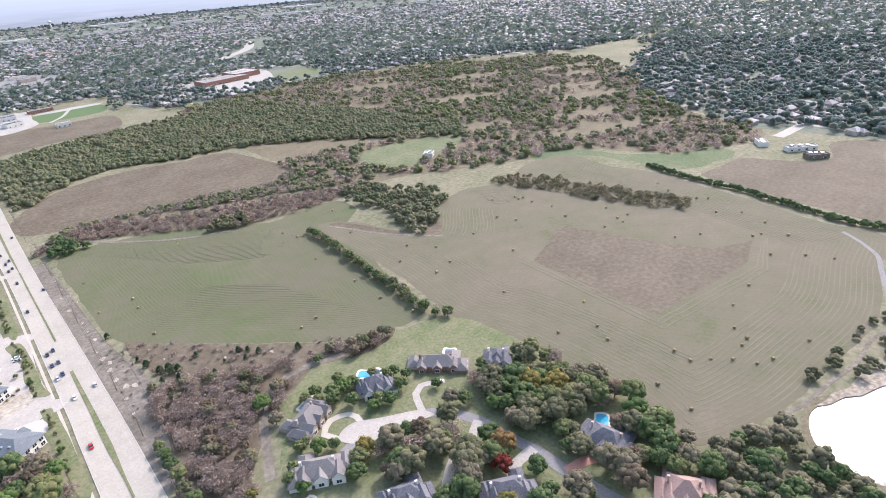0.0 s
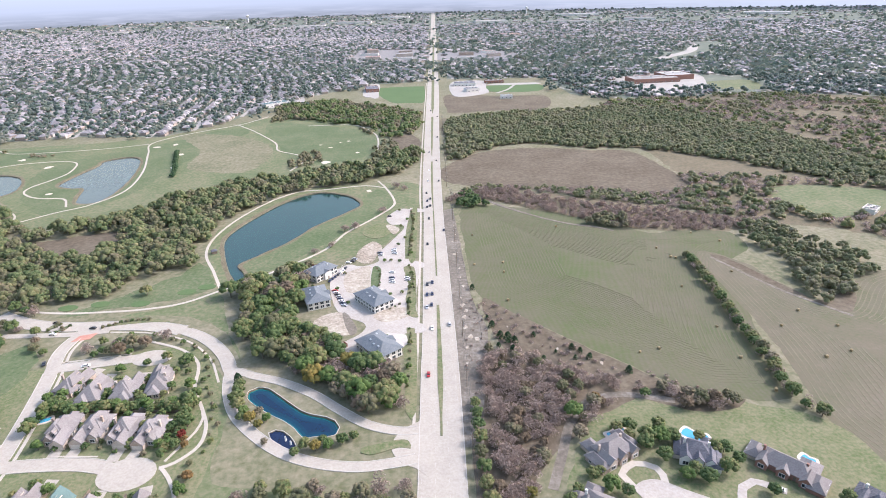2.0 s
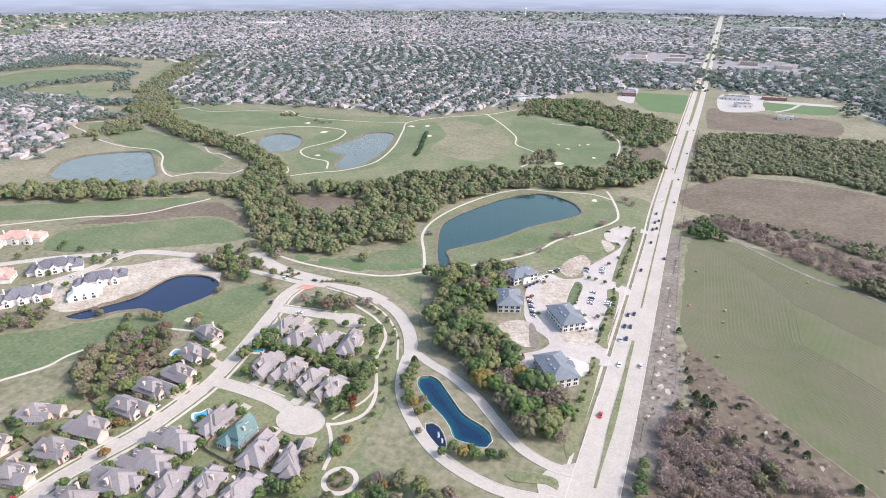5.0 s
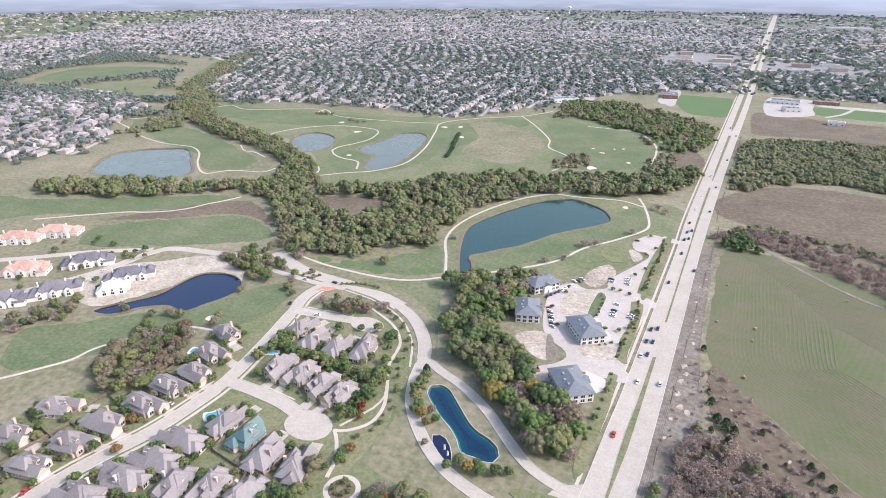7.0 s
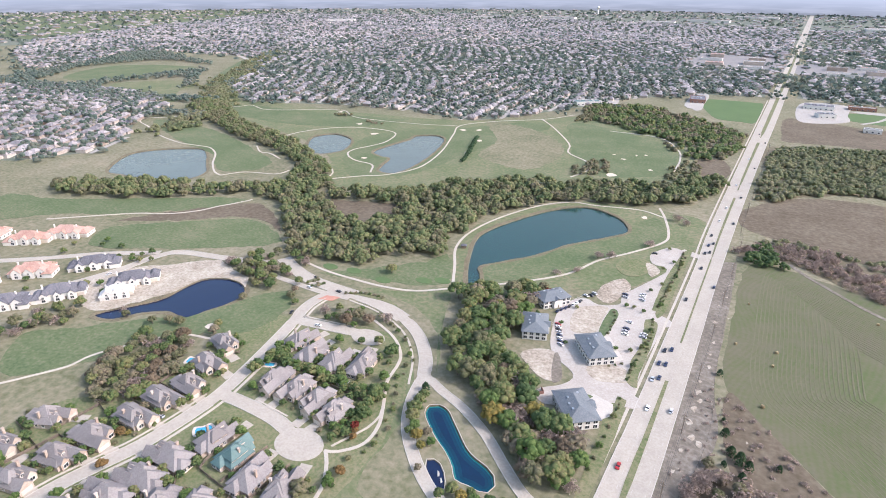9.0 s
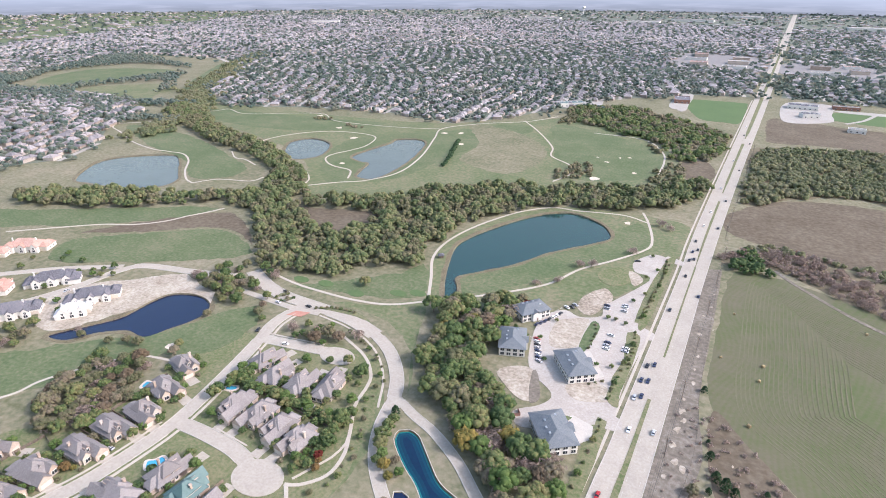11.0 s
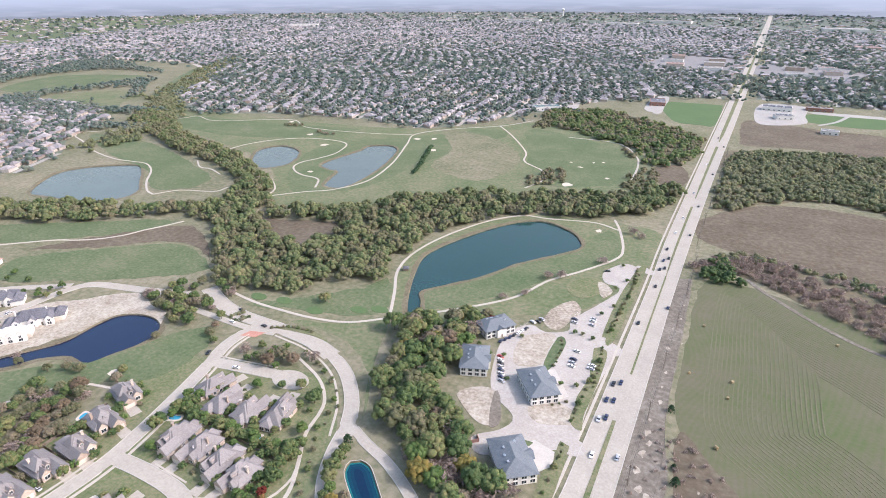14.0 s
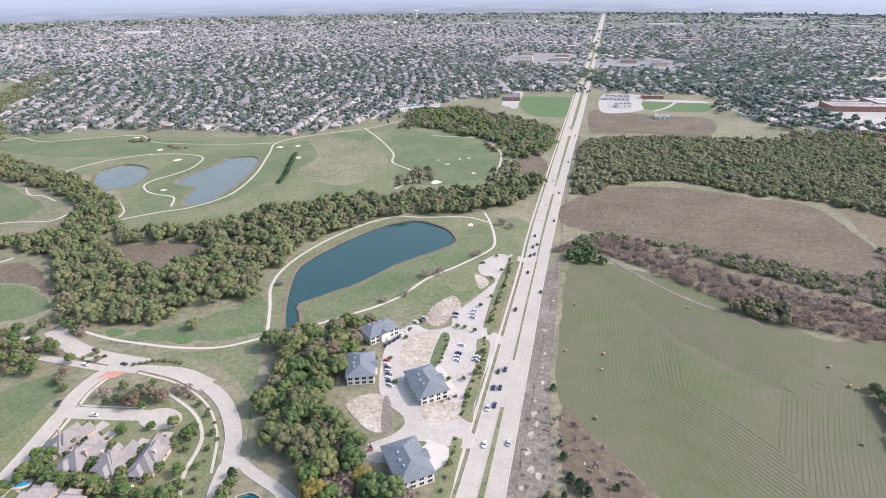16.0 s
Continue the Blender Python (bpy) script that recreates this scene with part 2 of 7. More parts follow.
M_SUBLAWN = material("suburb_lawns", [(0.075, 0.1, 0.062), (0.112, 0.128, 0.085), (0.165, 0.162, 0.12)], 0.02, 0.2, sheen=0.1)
M_FARSTREET = material("far_suburb_streets", [(0.31, 0.288, 0.258), (0.396, 0.374, 0.34)], 0.02, 0.3)
M_BIGROOF = material("flat_commercial_roof", [(0.2, 0.185, 0.17), (0.28, 0.265, 0.245), (0.38, 0.365, 0.345)], 0.02, 0.2, each=1.2)
CAR_PAINT = {
    "white": material("white_car_paint", [(0.74, 0.74, 0.73), (0.80, 0.80, 0.79)], 1, 4, rough=0.3, gloss=0.5),
    "dark blue": material("dark_blue_car_paint", [(0.02, 0.03, 0.07), (0.03, 0.04, 0.09)], 1, 4, rough=0.3, gloss=0.5),
    "black": material("black_car_paint", [(0.015, 0.015, 0.018), (0.03, 0.03, 0.034)], 1, 4, rough=0.3, gloss=0.5),
    "silver": material("silver_car_paint", [(0.42, 0.43, 0.45), (0.5, 0.51, 0.53)], 1, 4, rough=0.3, gloss=0.5),
    "red": material("red_car_paint", [(0.35, 0.02, 0.02), (0.42, 0.03, 0.03)], 1, 4, rough=0.3, gloss=0.5),
}


# ---- shaping helpers ----
def mesh_of(name, verts, faces, mats, index=None, smooth=False):
    me = bpy.data.meshes.new(name)
    verts, faces = np.asarray(verts, np.float32), np.asarray(faces, np.int32)
    k = faces.shape[1]
    me.vertices.add(len(verts))
    me.vertices.foreach_set("co", verts.ravel())
    me.loops.add(faces.size)
    me.loops.foreach_set("vertex_index", faces.ravel())
    me.polygons.add(len(faces))
    me.polygons.foreach_set("loop_start", np.arange(0, faces.size, k, dtype=np.int32))
    for m in mats:
        me.materials.append(m)
    if index is not None:
        me.polygons.foreach_set("material_index", np.asarray(index, np.int32))
    me.polygons.foreach_set("use_smooth", np.full(len(faces), smooth))
    me.update(calc_edges=True)
    return me


def from_bm(name, bm, mat):
    bmesh.ops.recalc_face_normals(bm, faces=bm.faces)
    me = bpy.data.meshes.new(name)
    bm.to_mesh(me)
    bm.free()
    me.materials.append(mat)
    return me


def part(name, bm, mat, parent, label=""):
    """Links a bmesh, or a mesh that is ready, as one mesh object under a thing or a part."""
    me = from_bm(name, bm, mat) if isinstance(bm, bmesh.types.BMesh) else bm
    ob = new(name, me)
    ob.parent = parent
    return tagged(ob, label)


def flowing(pts, closed=False, step=6.0):
    """A smooth line (Catmull-Rom) through the given plan points."""
    p = [Vector((*q[:2], 0)) for q in pts]
    n, out = len(p), []
    for i in range(n if closed else n - 1):
        a, b = p[i], p[(i + 1) % n]
        z = p[i - 1] if closed or i else a - (b - a)
        c = p[(i + 2) % n] if closed or i < n - 2 else b + (b - a)
        k = max(1, int((b - a).length / step))
        for j in range(k):
            t = j / k
            out.append(0.5 * (2 * a + (b - z) * t + (2 * z - 5 * a + 4 * b - c) * t * t + (3 * a - z - 3 * b + c) * t**3))
    if not closed:
        out.append(p[-1])
    return np.array([(v.x, v.y) for v in out])


def straight(pts, step):
    """A closed outline with true corners."""
    out = []
    for a, b in zip(pts, [*pts[1:], pts[0]]):
        k = max(1, int(math.dist(a, b) / step))
        out += [(a[0] + (b[0] - a[0]) * i / k, a[1] + (b[1] - a[1]) * i / k) for i in range(k)]
    return np.array(out)


def inside(pts, poly):
    """Which of the plan points lie in the outline."""
    pts, poly = np.asarray(pts, float), np.asarray(poly, float)
    x, y = pts[:, 0], pts[:, 1]
    hit = np.zeros(len(pts), bool)
    for (x0, y0), (x1, y1) in zip(poly, np.roll(poly, -1, 0)):
        if y0 != y1:
            hit ^= ((y0 > y) != (y1 > y)) & (x < (x1 - x0) * (y - y0) / (y1 - y0) + x0)
    return hit


def near_line(pts, line, reach):
    """Which of the plan points lie within reach of the line."""
    pts, line = np.asarray(pts, float), np.asarray(line, float)
    hit = np.zeros(len(pts), bool)
    for a, b in zip(line[:-1], line[1:]):
        d = b - a
        t = np.clip(((pts - a) @ d) / max(1e-9, d @ d), 0, 1)
        hit |= np.hypot(*(pts - a - t[:, None] * d).T) < reach
    return hit


def ragged(line, amount, size=11.0):
    out = []
    for x, y in line:
        v = noise.noise_vector(Vector((x / size, y / size, 3.3)))
        out.append((x + v.x * amount, y + v.y * amount))
    return np.array(out)


def filled(line, cuts=()):
    """Triangles over an outline, less the cuts."""
    vs, es = [Vector(p) for p in line], [(i, (i + 1) % len(line)) for i in range(len(line))]
    for s in cuts:
        k = len(vs)
        vs += [Vector(p) for p in s]
        es += [(k + i, k + (i + 1) % len(s)) for i in range(len(s))]
    v, _, f, *_ = geometry.delaunay_2d_cdt(vs, es, [], 0, 1e-4)
    v, f = np.array([(p.x, p.y) for p in v]), np.array([tuple(q) for q in f])
    c = v[f].mean(1)
    keep = inside(c, line)
    for s in cuts:
        keep &= ~inside(c, s)
    return v, f[keep]


LEVELS = set()


def patch(name, pts, z, mat, label, category="ground", rough_edge=1.5, step=5.0, kind="structure", cuts=(), flow=True):
    """A flat piece of ground cover with a flowing, uneven edge and a low rim down to the ground."""
    while round(z, 4) in LEVELS:  # no two covers in one plane
        z += 0.004
    LEVELS.add(round(z, 4))
    line = ragged(flowing(pts, True, step) if flow else straight(pts, step), rough_edge)
    v, f = filled(line, cuts)
    n0 = len(line)
    i = np.arange(n0)
    for c in cuts:
        i = i[~inside(line[i], c)]
    j = (i + 1) % n0
    k = len(v)
    v3 = np.concatenate([np.c_[v, np.full(k, z)], np.c_[line, np.full(n0, z)], np.c_[line, np.full(n0, -0.02)]])
    rim = np.concatenate([np.stack([k + i, k + n0 + i, k + n0 + j], 1), np.stack([k + i, k + n0 + j, k + j], 1)])
    f = np.concatenate([f, rim])
    used, f = np.unique(f, return_inverse=True)
    return tagged(new(name, mesh_of(name, v3[used], f.reshape(-1, 3), [mat])), label, category, kind=kind)


def ribbon_arrays(line, width, z, low=-0.02):
    line = np.asarray(line, float)
    d = np.gradient(line, axis=0)
    d /= np.maximum(1e-6, np.hypot(*d.T))[:, None]
    side = np.stack([-d[:, 1], d[:, 0]], 1) * (np.asarray(width, float) / 2 * np.ones(len(line)))[:, None]
    v = np.concatenate([np.c_[line + s * side, np.full(len(line), h)] for s, h in ((1, low), (1, z), (-1, z), (-1, low))])
    n = len(line)
    i = np.arange(n - 1)
    f = np.concatenate([np.stack([a * n + i, a * n + i + 1, (a + 1) * n + i + 1, (a + 1) * n + i], 1) for a in range(3)])
    ends = [[0, n, 2 * n, 3 * n], [n - 1, 4 * n - 1, 3 * n - 1, 2 * n - 1]]
    return v, np.concatenate([f, ends])[:, ::-1]


def ribbon(name, line, width, z, mat, label, category="road", kind="structure", parent=None):
    v, f = ribbon_arrays(line, width, z)
    ob = new(name, mesh_of(name, v, f, [mat]))
    ob.parent = parent
    return tagged(ob, label, category, kind=kind)


def offset(line, d):
    line = np.asarray(line, float)
    g = np.gradient(line, axis=0)
    g /= np.maximum(1e-6, np.hypot(*g.T))[:, None]
    return line + np.stack([-g[:, 1], g[:, 0]], 1) * d


def box(bm, x0, x1, y0, y1, z0, z1):
    v = [bm.verts.new((x, y, z)) for z in (z0, z1) for x, y in ((x0, y0), (x1, y0), (x1, y1), (x0, y1))]
    for q in ((3, 2, 1, 0), (4, 5, 6, 7), (0, 1, 5, 4), (1, 2, 6, 5), (2, 3, 7, 6), (3, 0, 4, 7)):
        bm.faces.new([v[i] for i in q])


def hip(bm, x0, x1, y0, y1, z, pitch=0.8, over=0.5, thick=0.22):
    """A hipped roof over a rectangle, with eaves."""
    x0, x1, y0, y1 = x0 - over, x1 + over, y0 - over, y1 + over
    w, d = x1 - x0, y1 - y0
    r = min(w, d) / 2
    h = r * pitch
    lo = [bm.verts.new((x, y, z - thick)) for x, y in ((x0, y0), (x1, y0), (x1, y1), (x0, y1))]
    ea = [bm.verts.new((x, y, z)) for x, y in ((x0, y0), (x1, y0), (x1, y1), (x0, y1))]
    if w > d:
        a, b = bm.verts.new((x0 + r * 0.9, y0 + r, z + h)), bm.verts.new((x1 - r * 0.9, y0 + r, z + h))
        tops = [(ea[0], ea[1], b, a), (ea[1], ea[2], b), (ea[2], ea[3], a, b), (ea[3], ea[0], a)]
    else:
        a, b = bm.verts.new((x0 + r, y0 + r * 0.9, z + h)), bm.verts.new((x0 + r, y1 - r * 0.9, z + h))
        tops = [(ea[0], ea[1], a), (ea[1], ea[2], b, a), (ea[2], ea[3], b), (ea[3], ea[0], a, b)]
    for q in tops:
        bm.faces.new(q)
    for i in range(4):
        bm.faces.new((lo[i], lo[(i + 1) % 4], ea[(i + 1) % 4], ea[i]))
    bm.faces.new(lo[::-1])
    return h


def gable(bm, x0, x1, y0, y1, z, pitch=1.0, over=0.35, along="y", thick=0.22):
    """A gabled roof; its ridge runs along the given axis."""
    turn = (lambda a, b, c: (a, b, c)) if along == "y" else (lambda a, b, c: (b, a, c))
    if along != "y":
        x0, x1, y0, y1 = y0, y1, x0, x1
    x0, x1, y0, y1 = x0 - over, x1 + over, y0 - over, y1 + over
    h = (x1 - x0) / 2 * pitch
    xm = (x0 + x1) / 2
    ring = [[bm.verts.new(turn(x, y, zz)) for x, zz in ((x0, z - thick), (x0, z), (xm, z + h), (x1, z), (x1, z - thick), (xm, z + h - thick * 1.6))] for y in (y0, y1)]
    for i in range(6):
        j = (i + 1) % 6
        bm.faces.new((ring[0][i], ring[0][j], ring[1][j], ring[1][i]))
    for q in ring:
        bm.faces.new(q)
    return h


def gable_wall(bm, x0, x1, y, z, h, thick=0.3):
    """The triangle of wall under a gable, facing along y."""
    a = [bm.verts.new(p) for p in ((x0, y, z), (x1, y, z), ((x0 + x1) / 2, y, z + h))]
    b = [bm.verts.new(p) for p in ((x0, y + thick, z), (x1, y + thick, z), ((x0 + x1) / 2, y + thick, z + h))]
    bm.faces.new(a[::-1]), bm.faces.new(b)
    for i in range(3):
        j = (i + 1) % 3
        bm.faces.new((a[i], a[j], b[j], b[i]))


# ---- the land and its lakes ----
LAKES = {
    "lake": ([(-94, 492), (-108, 518), (-136, 532), (-156, 525), (-175, 500), (-191, 463), (-200, 433), (-201, 411), (-192, 383), (-178, 351), (-164, 328), (-159, 333), (-167, 350), (-174, 363), (-161, 382), (-144, 406), (-129, 438), (-108, 467)], M_WATER, "teal green golf course lake with a narrow tail"),
    "pond_long": ([(-398, 683), (-421, 700), (-445, 685), (-442, 664), (-447, 621), (-446, 585), (-424, 572), (-410, 571), (-400, 542), (-389, 521), (-369, 524), (-366, 559), (-376, 618)], M_WATER_G, "grey blue golf pond with a narrow arm"),
    "pond_oval": ([(-551, 577), (-566, 606), (-552, 631), (-516, 623), (-492, 592), (-484, 561), (-501, 539), (-529, 554)], M_WATER_G, "oval grey blue golf pond"),
    "pond_west": ([(-655, 356), (-690, 392), (-702, 420), (-688, 448), (-649, 476), (-620, 464), (-585, 436), (-556, 412), (-552, 388), (-572, 370), (-596, 361), (-625, 357)], M_WATER_G, "broad pale grey pond below the far houses"),
    "pond_navy": ([(-357, 166), (-357, 172), (-347, 188), (-339, 204), (-340, 224), (-338, 238), (-327, 246), (-314, 248), (-302, 244), (-294, 234), (-295, 219), (-299, 207), (-303, 196), (-311, 195), (-321, 194), (-333, 185), (-342, 170)], M_WATER_D, "dark navy pond beside the pale building plot"),
    "pond_dyed": ([(-121, 206), (-117, 209), (-111, 208), (-106, 204), (-96, 195), (-89, 189), (-83, 186), (-76, 184), (-71, 181), (-68, 176), (-69, 171), (-73, 169.5), (-78, 170), (-85, 170), (-90, 176), (-97, 182), (-105, 187), (-114, 194), (-120, 200)], M_WATER_S, "deep blue dyed ornamental pond at the entrance"),
    "pond_fountain": ([(-102, 173.5), (-99, 175.5), (-95, 174.5), (-91, 171), (-88, 167), (-86, 163), (-89, 161.5), (-95, 165.5), (-100, 169.5)], M_WATER_D, "small dark fountain pond with a pale rim"),
    "lake_east": ([(220, -9), (233, -9), (246, -15), (266, -24), (307, -42), (330, -90), (300, -130), (230, -105), (206, -66), (201, -43), (201, -30), (206, -17)], M_WATER_E, "glinting pale lake beyond the hay field"),
}
shores = {k: flowing(v[0], True, 3.0) for k, v in LAKES.items()}
R = 6400.0
rim = [(R * math.cos(a), R * math.sin(a)) for a in np.linspace(0, 2 * math.pi, 65)[:-1]]
cdt_v, cdt_e = [Vector(p) for p in rim], [(i, (i + 1) % 64) for i in range(64)]
for line in shores.values():
    k, n0 = len(cdt_v), len(line)
    cdt_v += [Vector(p) for p in line]
    cdt_e += [(k + i, k + (i + 1) % n0) for i in range(n0)]
land_v, _, land_f, *_ = geometry.delaunay_2d_cdt(cdt_v, cdt_e, [], 0, 1e-4)
land_v, land_f = np.array([(v.x, v.y) for v in land_v]), np.array([tuple(f) for f in land_f])
mid = land_v[land_f].mean(1)
wet = np.zeros(len(mid), bool)
for line in shores.values():
    wet |= inside(mid, line)
ground = new("ground", mesh_of("ground", np.c_[land_v, np.zeros(len(land_v))], land_f[~wet], [M_LAND]))
tagged(ground, "flat dry autumn grassland reaching to the horizon", "ground", kind="structure")
# the backdrop ring glows: haze and sunward brightness are painted into its emission
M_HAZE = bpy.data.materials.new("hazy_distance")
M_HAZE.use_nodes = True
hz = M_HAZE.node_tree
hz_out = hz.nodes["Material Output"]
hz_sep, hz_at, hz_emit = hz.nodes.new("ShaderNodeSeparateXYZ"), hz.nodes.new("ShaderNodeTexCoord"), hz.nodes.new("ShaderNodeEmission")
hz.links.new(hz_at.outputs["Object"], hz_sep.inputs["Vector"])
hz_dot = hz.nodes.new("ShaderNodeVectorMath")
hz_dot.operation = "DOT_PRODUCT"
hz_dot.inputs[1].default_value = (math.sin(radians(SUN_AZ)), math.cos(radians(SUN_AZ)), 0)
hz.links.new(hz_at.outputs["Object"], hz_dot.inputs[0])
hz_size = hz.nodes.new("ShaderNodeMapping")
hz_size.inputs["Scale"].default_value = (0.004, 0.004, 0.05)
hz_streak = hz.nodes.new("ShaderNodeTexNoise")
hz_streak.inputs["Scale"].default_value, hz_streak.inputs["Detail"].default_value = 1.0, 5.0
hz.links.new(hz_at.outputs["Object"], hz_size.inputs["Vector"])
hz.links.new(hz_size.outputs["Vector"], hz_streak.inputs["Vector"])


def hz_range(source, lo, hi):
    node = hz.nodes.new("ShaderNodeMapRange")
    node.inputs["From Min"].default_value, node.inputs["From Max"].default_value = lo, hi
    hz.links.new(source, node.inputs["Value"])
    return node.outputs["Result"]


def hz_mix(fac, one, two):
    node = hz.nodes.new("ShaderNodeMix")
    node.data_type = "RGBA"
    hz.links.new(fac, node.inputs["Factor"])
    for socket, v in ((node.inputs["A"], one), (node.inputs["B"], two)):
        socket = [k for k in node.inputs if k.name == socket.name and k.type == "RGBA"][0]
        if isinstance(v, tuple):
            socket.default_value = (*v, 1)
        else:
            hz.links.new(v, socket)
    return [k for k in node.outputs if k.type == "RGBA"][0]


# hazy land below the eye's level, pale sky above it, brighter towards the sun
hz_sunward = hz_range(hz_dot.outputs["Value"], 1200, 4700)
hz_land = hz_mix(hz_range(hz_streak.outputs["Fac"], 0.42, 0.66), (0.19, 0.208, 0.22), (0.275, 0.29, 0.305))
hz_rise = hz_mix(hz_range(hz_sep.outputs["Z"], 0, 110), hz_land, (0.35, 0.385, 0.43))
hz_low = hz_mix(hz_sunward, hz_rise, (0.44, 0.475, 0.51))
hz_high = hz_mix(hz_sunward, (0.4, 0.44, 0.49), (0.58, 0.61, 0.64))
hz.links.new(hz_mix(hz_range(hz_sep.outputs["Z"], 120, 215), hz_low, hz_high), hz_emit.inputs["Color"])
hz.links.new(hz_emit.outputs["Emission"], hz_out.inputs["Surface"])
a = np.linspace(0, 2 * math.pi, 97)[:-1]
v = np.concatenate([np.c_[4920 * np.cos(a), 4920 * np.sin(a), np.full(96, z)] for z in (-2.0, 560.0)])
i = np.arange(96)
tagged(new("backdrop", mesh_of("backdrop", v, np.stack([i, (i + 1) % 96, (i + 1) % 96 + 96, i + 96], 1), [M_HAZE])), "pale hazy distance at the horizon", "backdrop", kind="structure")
for name, (pts, mat, label) in LAKES.items():
    line = shores[name]
    n0 = len(line)
    c = line.mean(0)
    deep = 0.35 if name in ("pond_fountain", "lake_east") else 0.9
    turn = np.roll(line, -1, 0) - np.roll(line, 1, 0)
    turn /= np.maximum(1e-6, np.hypot(*turn.T))[:, None]
    area = np.sum(line[:, 0] * np.roll(line[:, 1], -1) - np.roll(line[:, 0], -1) * line[:, 1])
    inward = np.stack([-turn[:, 1], turn[:, 0]], 1) * (1 if area > 0 else -1)
    inner = line + inward * 0.5
    v = np.concatenate([np.c_[line, np.zeros(n0)], np.c_[inner, np.full(n0, -deep - 0.15)]])
    i = np.arange(n0)
    j = (i + 1) % n0
    bank = new("bank", mesh_of("bank", v, np.stack([i, j, j + n0, i + n0], 1), [M_BANK]))
    tagged(bank, "worn earth bank round the water", "bank", kind="structure")
    if name not in ("pond_dyed", "pond_fountain"):
        strip = ragged(line, 0.0) - inward * 1.6
        strip = np.r_[strip, strip[:1]]
        ribbon("shore_strip", strip, 2.6 + 1.6 * np.sin(np.arange(len(strip)) * 0.37) ** 2, 0.1, M_BANK, "weedy brown shore strip", "bank")
    wv, wf = filled(line)
    tagged(new("water", mesh_of("water", np.c_[wv, np.full(len(wv), -deep)], wf, [mat])), label, "water", kind="structure")

rim_line = np.r_[shores["pond_dyed"], shores["pond_dyed"][:1]]
side = 1 if inside(offset(rim_line, 1.0)[5:6], shores["pond_dyed"])[0] else -1
for k, (d, mat) in enumerate(((1.3, M_WATER_B), (2.8, M_WATER_B2), (4.4, M_WATER_B3))):
    wv, wf = filled(offset(rim_line, side * d)[:-1])
    tagged(new("deeper_water", mesh_of("deeper_water", np.c_[wv, np.full(len(wv), -0.88 + 0.01 * k)], wf, [mat])), "blue dyed water deepening to the middle", "water", kind="structure")

for name, h in (("pond_dyed", 0.22), ("pond_fountain", 0.3)):
    ring = np.r_[shores[name], shores[name][:1]]
    tagged(ribbon("pond_edging", ring, 0.32, h, M_KERB, "pale stone edging round the pond", "edging"))

# ---- fields, fairways and soils, each a little above the last ----
FIELD_1 = [(4, 470), (27, 480), (73, 464), (117, 436), (160, 402), (184, 405), (226, 398), (225, 365), (200, 342), (184, 295), (170, 232), (163, 190), (135, 187), (114, 194), (80, 225), (44, 263), (10, 300), (4, 371)]
FIELD_2 = [(182, 358), (212, 336), (220, 283), (240, 275), (278, 312), (320, 324), (359, 309), (409, 325), (462, 316), (457, 256), (465, 212), (454, 132), (441, 63), (441, 21), (388, 9), (327, -6), (262, -3), (213, 2), (170, 20), (178, 58), (177, 130), (168, 174), (177, 238)]
patch("hay_field", FIELD_1, 0.04, M_HAY, "green mown hay field with raked rows", "field")
patch("hay_field_wide", FIELD_2, 0.04, M_HAY_B, "wide tan mown hay field with raked rows", "field")
def hay_rows(outline, start, count, apart, mat):
    """Raked rows of cut hay that follow the edge of a field."""
    v, f, off = [], [], 0
    edge = flowing(outline, True, 4.0)
    turned = 1 if sum(a[0] * b[1] - b[0] * a[1] for a, b in zip(edge, np.roll(edge, -1, 0))) > 0 else -1
    for k in range(count):
        row = ragged(offset(np.r_[edge, edge[:2]], turned * (start + apart * k)), 0.3)
        row = row[inside(row, edge) & ~near_line(row, np.r_[edge, edge[:1]], start + apart * k - 0.5)]
        gap = np.hypot(*np.diff(row, axis=0).T)
        for seg in np.split(row, np.where(gap > 9)[0] + 1):
            if len(seg) > 6:
                a, b = ribbon_arrays(seg, 0.35 + 0.5 * np.sin(np.arange(len(seg)) * 0.23 + k) ** 2, 0.085 + 0.004 * k)
                v.append(a)
                f += [tuple(int(i) + off for i in q) for q in b]
                off += len(a)
    tagged(new("hay_rows", mesh_of("hay_rows", np.concatenate(v), f, [mat])), "raked rows of cut hay along the field edge", "hay rows", kind="stuff")


hay_rows(FIELD_2, 4.0, 17, 2.8, M_PALEHAY)
hay_rows(FIELD_1, 14.0, 25, 2.3, M_RAKED)
patch("unmown_patch", [(255, 181), (313, 204), (322, 178), (330, 150), (350, 99), (379, 84), (346, 73), (295, 78), (251, 83), (247, 121)], 0.08, M_STUBBLE, "brown unmown patch of hay field", "field", 0.8, flow=False)
for d in (2.0, 5.5, 9.0):
    for k, ((xa, ya), (xb, yb)) in enumerate((((256 - d, 186), (249 - d, 82 - d)), ((249 - d, 82 - d), (342, 68 - d)), ((342, 68 - d), (380 + d, 78)))):
        ribbon("windrow", ragged([(xa + (xb - xa) * q, ya + (yb - ya) * q) for q in np.linspace(0, 1, 30)], 0.8), 0.8, 0.1 + 0.006 * d + 0.003 * k, M_PALEHAY, "pale raked row of cut hay", "windrow")
patch("wood_floor", [(250, 425), (300, 405), (420, 340), (480, 325), (540, 215), (650, 190), (720, 350), (900, 520), (1000, 700), (880, 890), (660, 1000), (520, 1020), (330, 1000), (260, 945), (0, 890), (-4, 760), (-2, 640), (45, 684), (104, 712), (180, 678), (241, 668), (246, 560)], 0.02, M_LITTER, "brown leaf litter under the woods", "ground", 6)
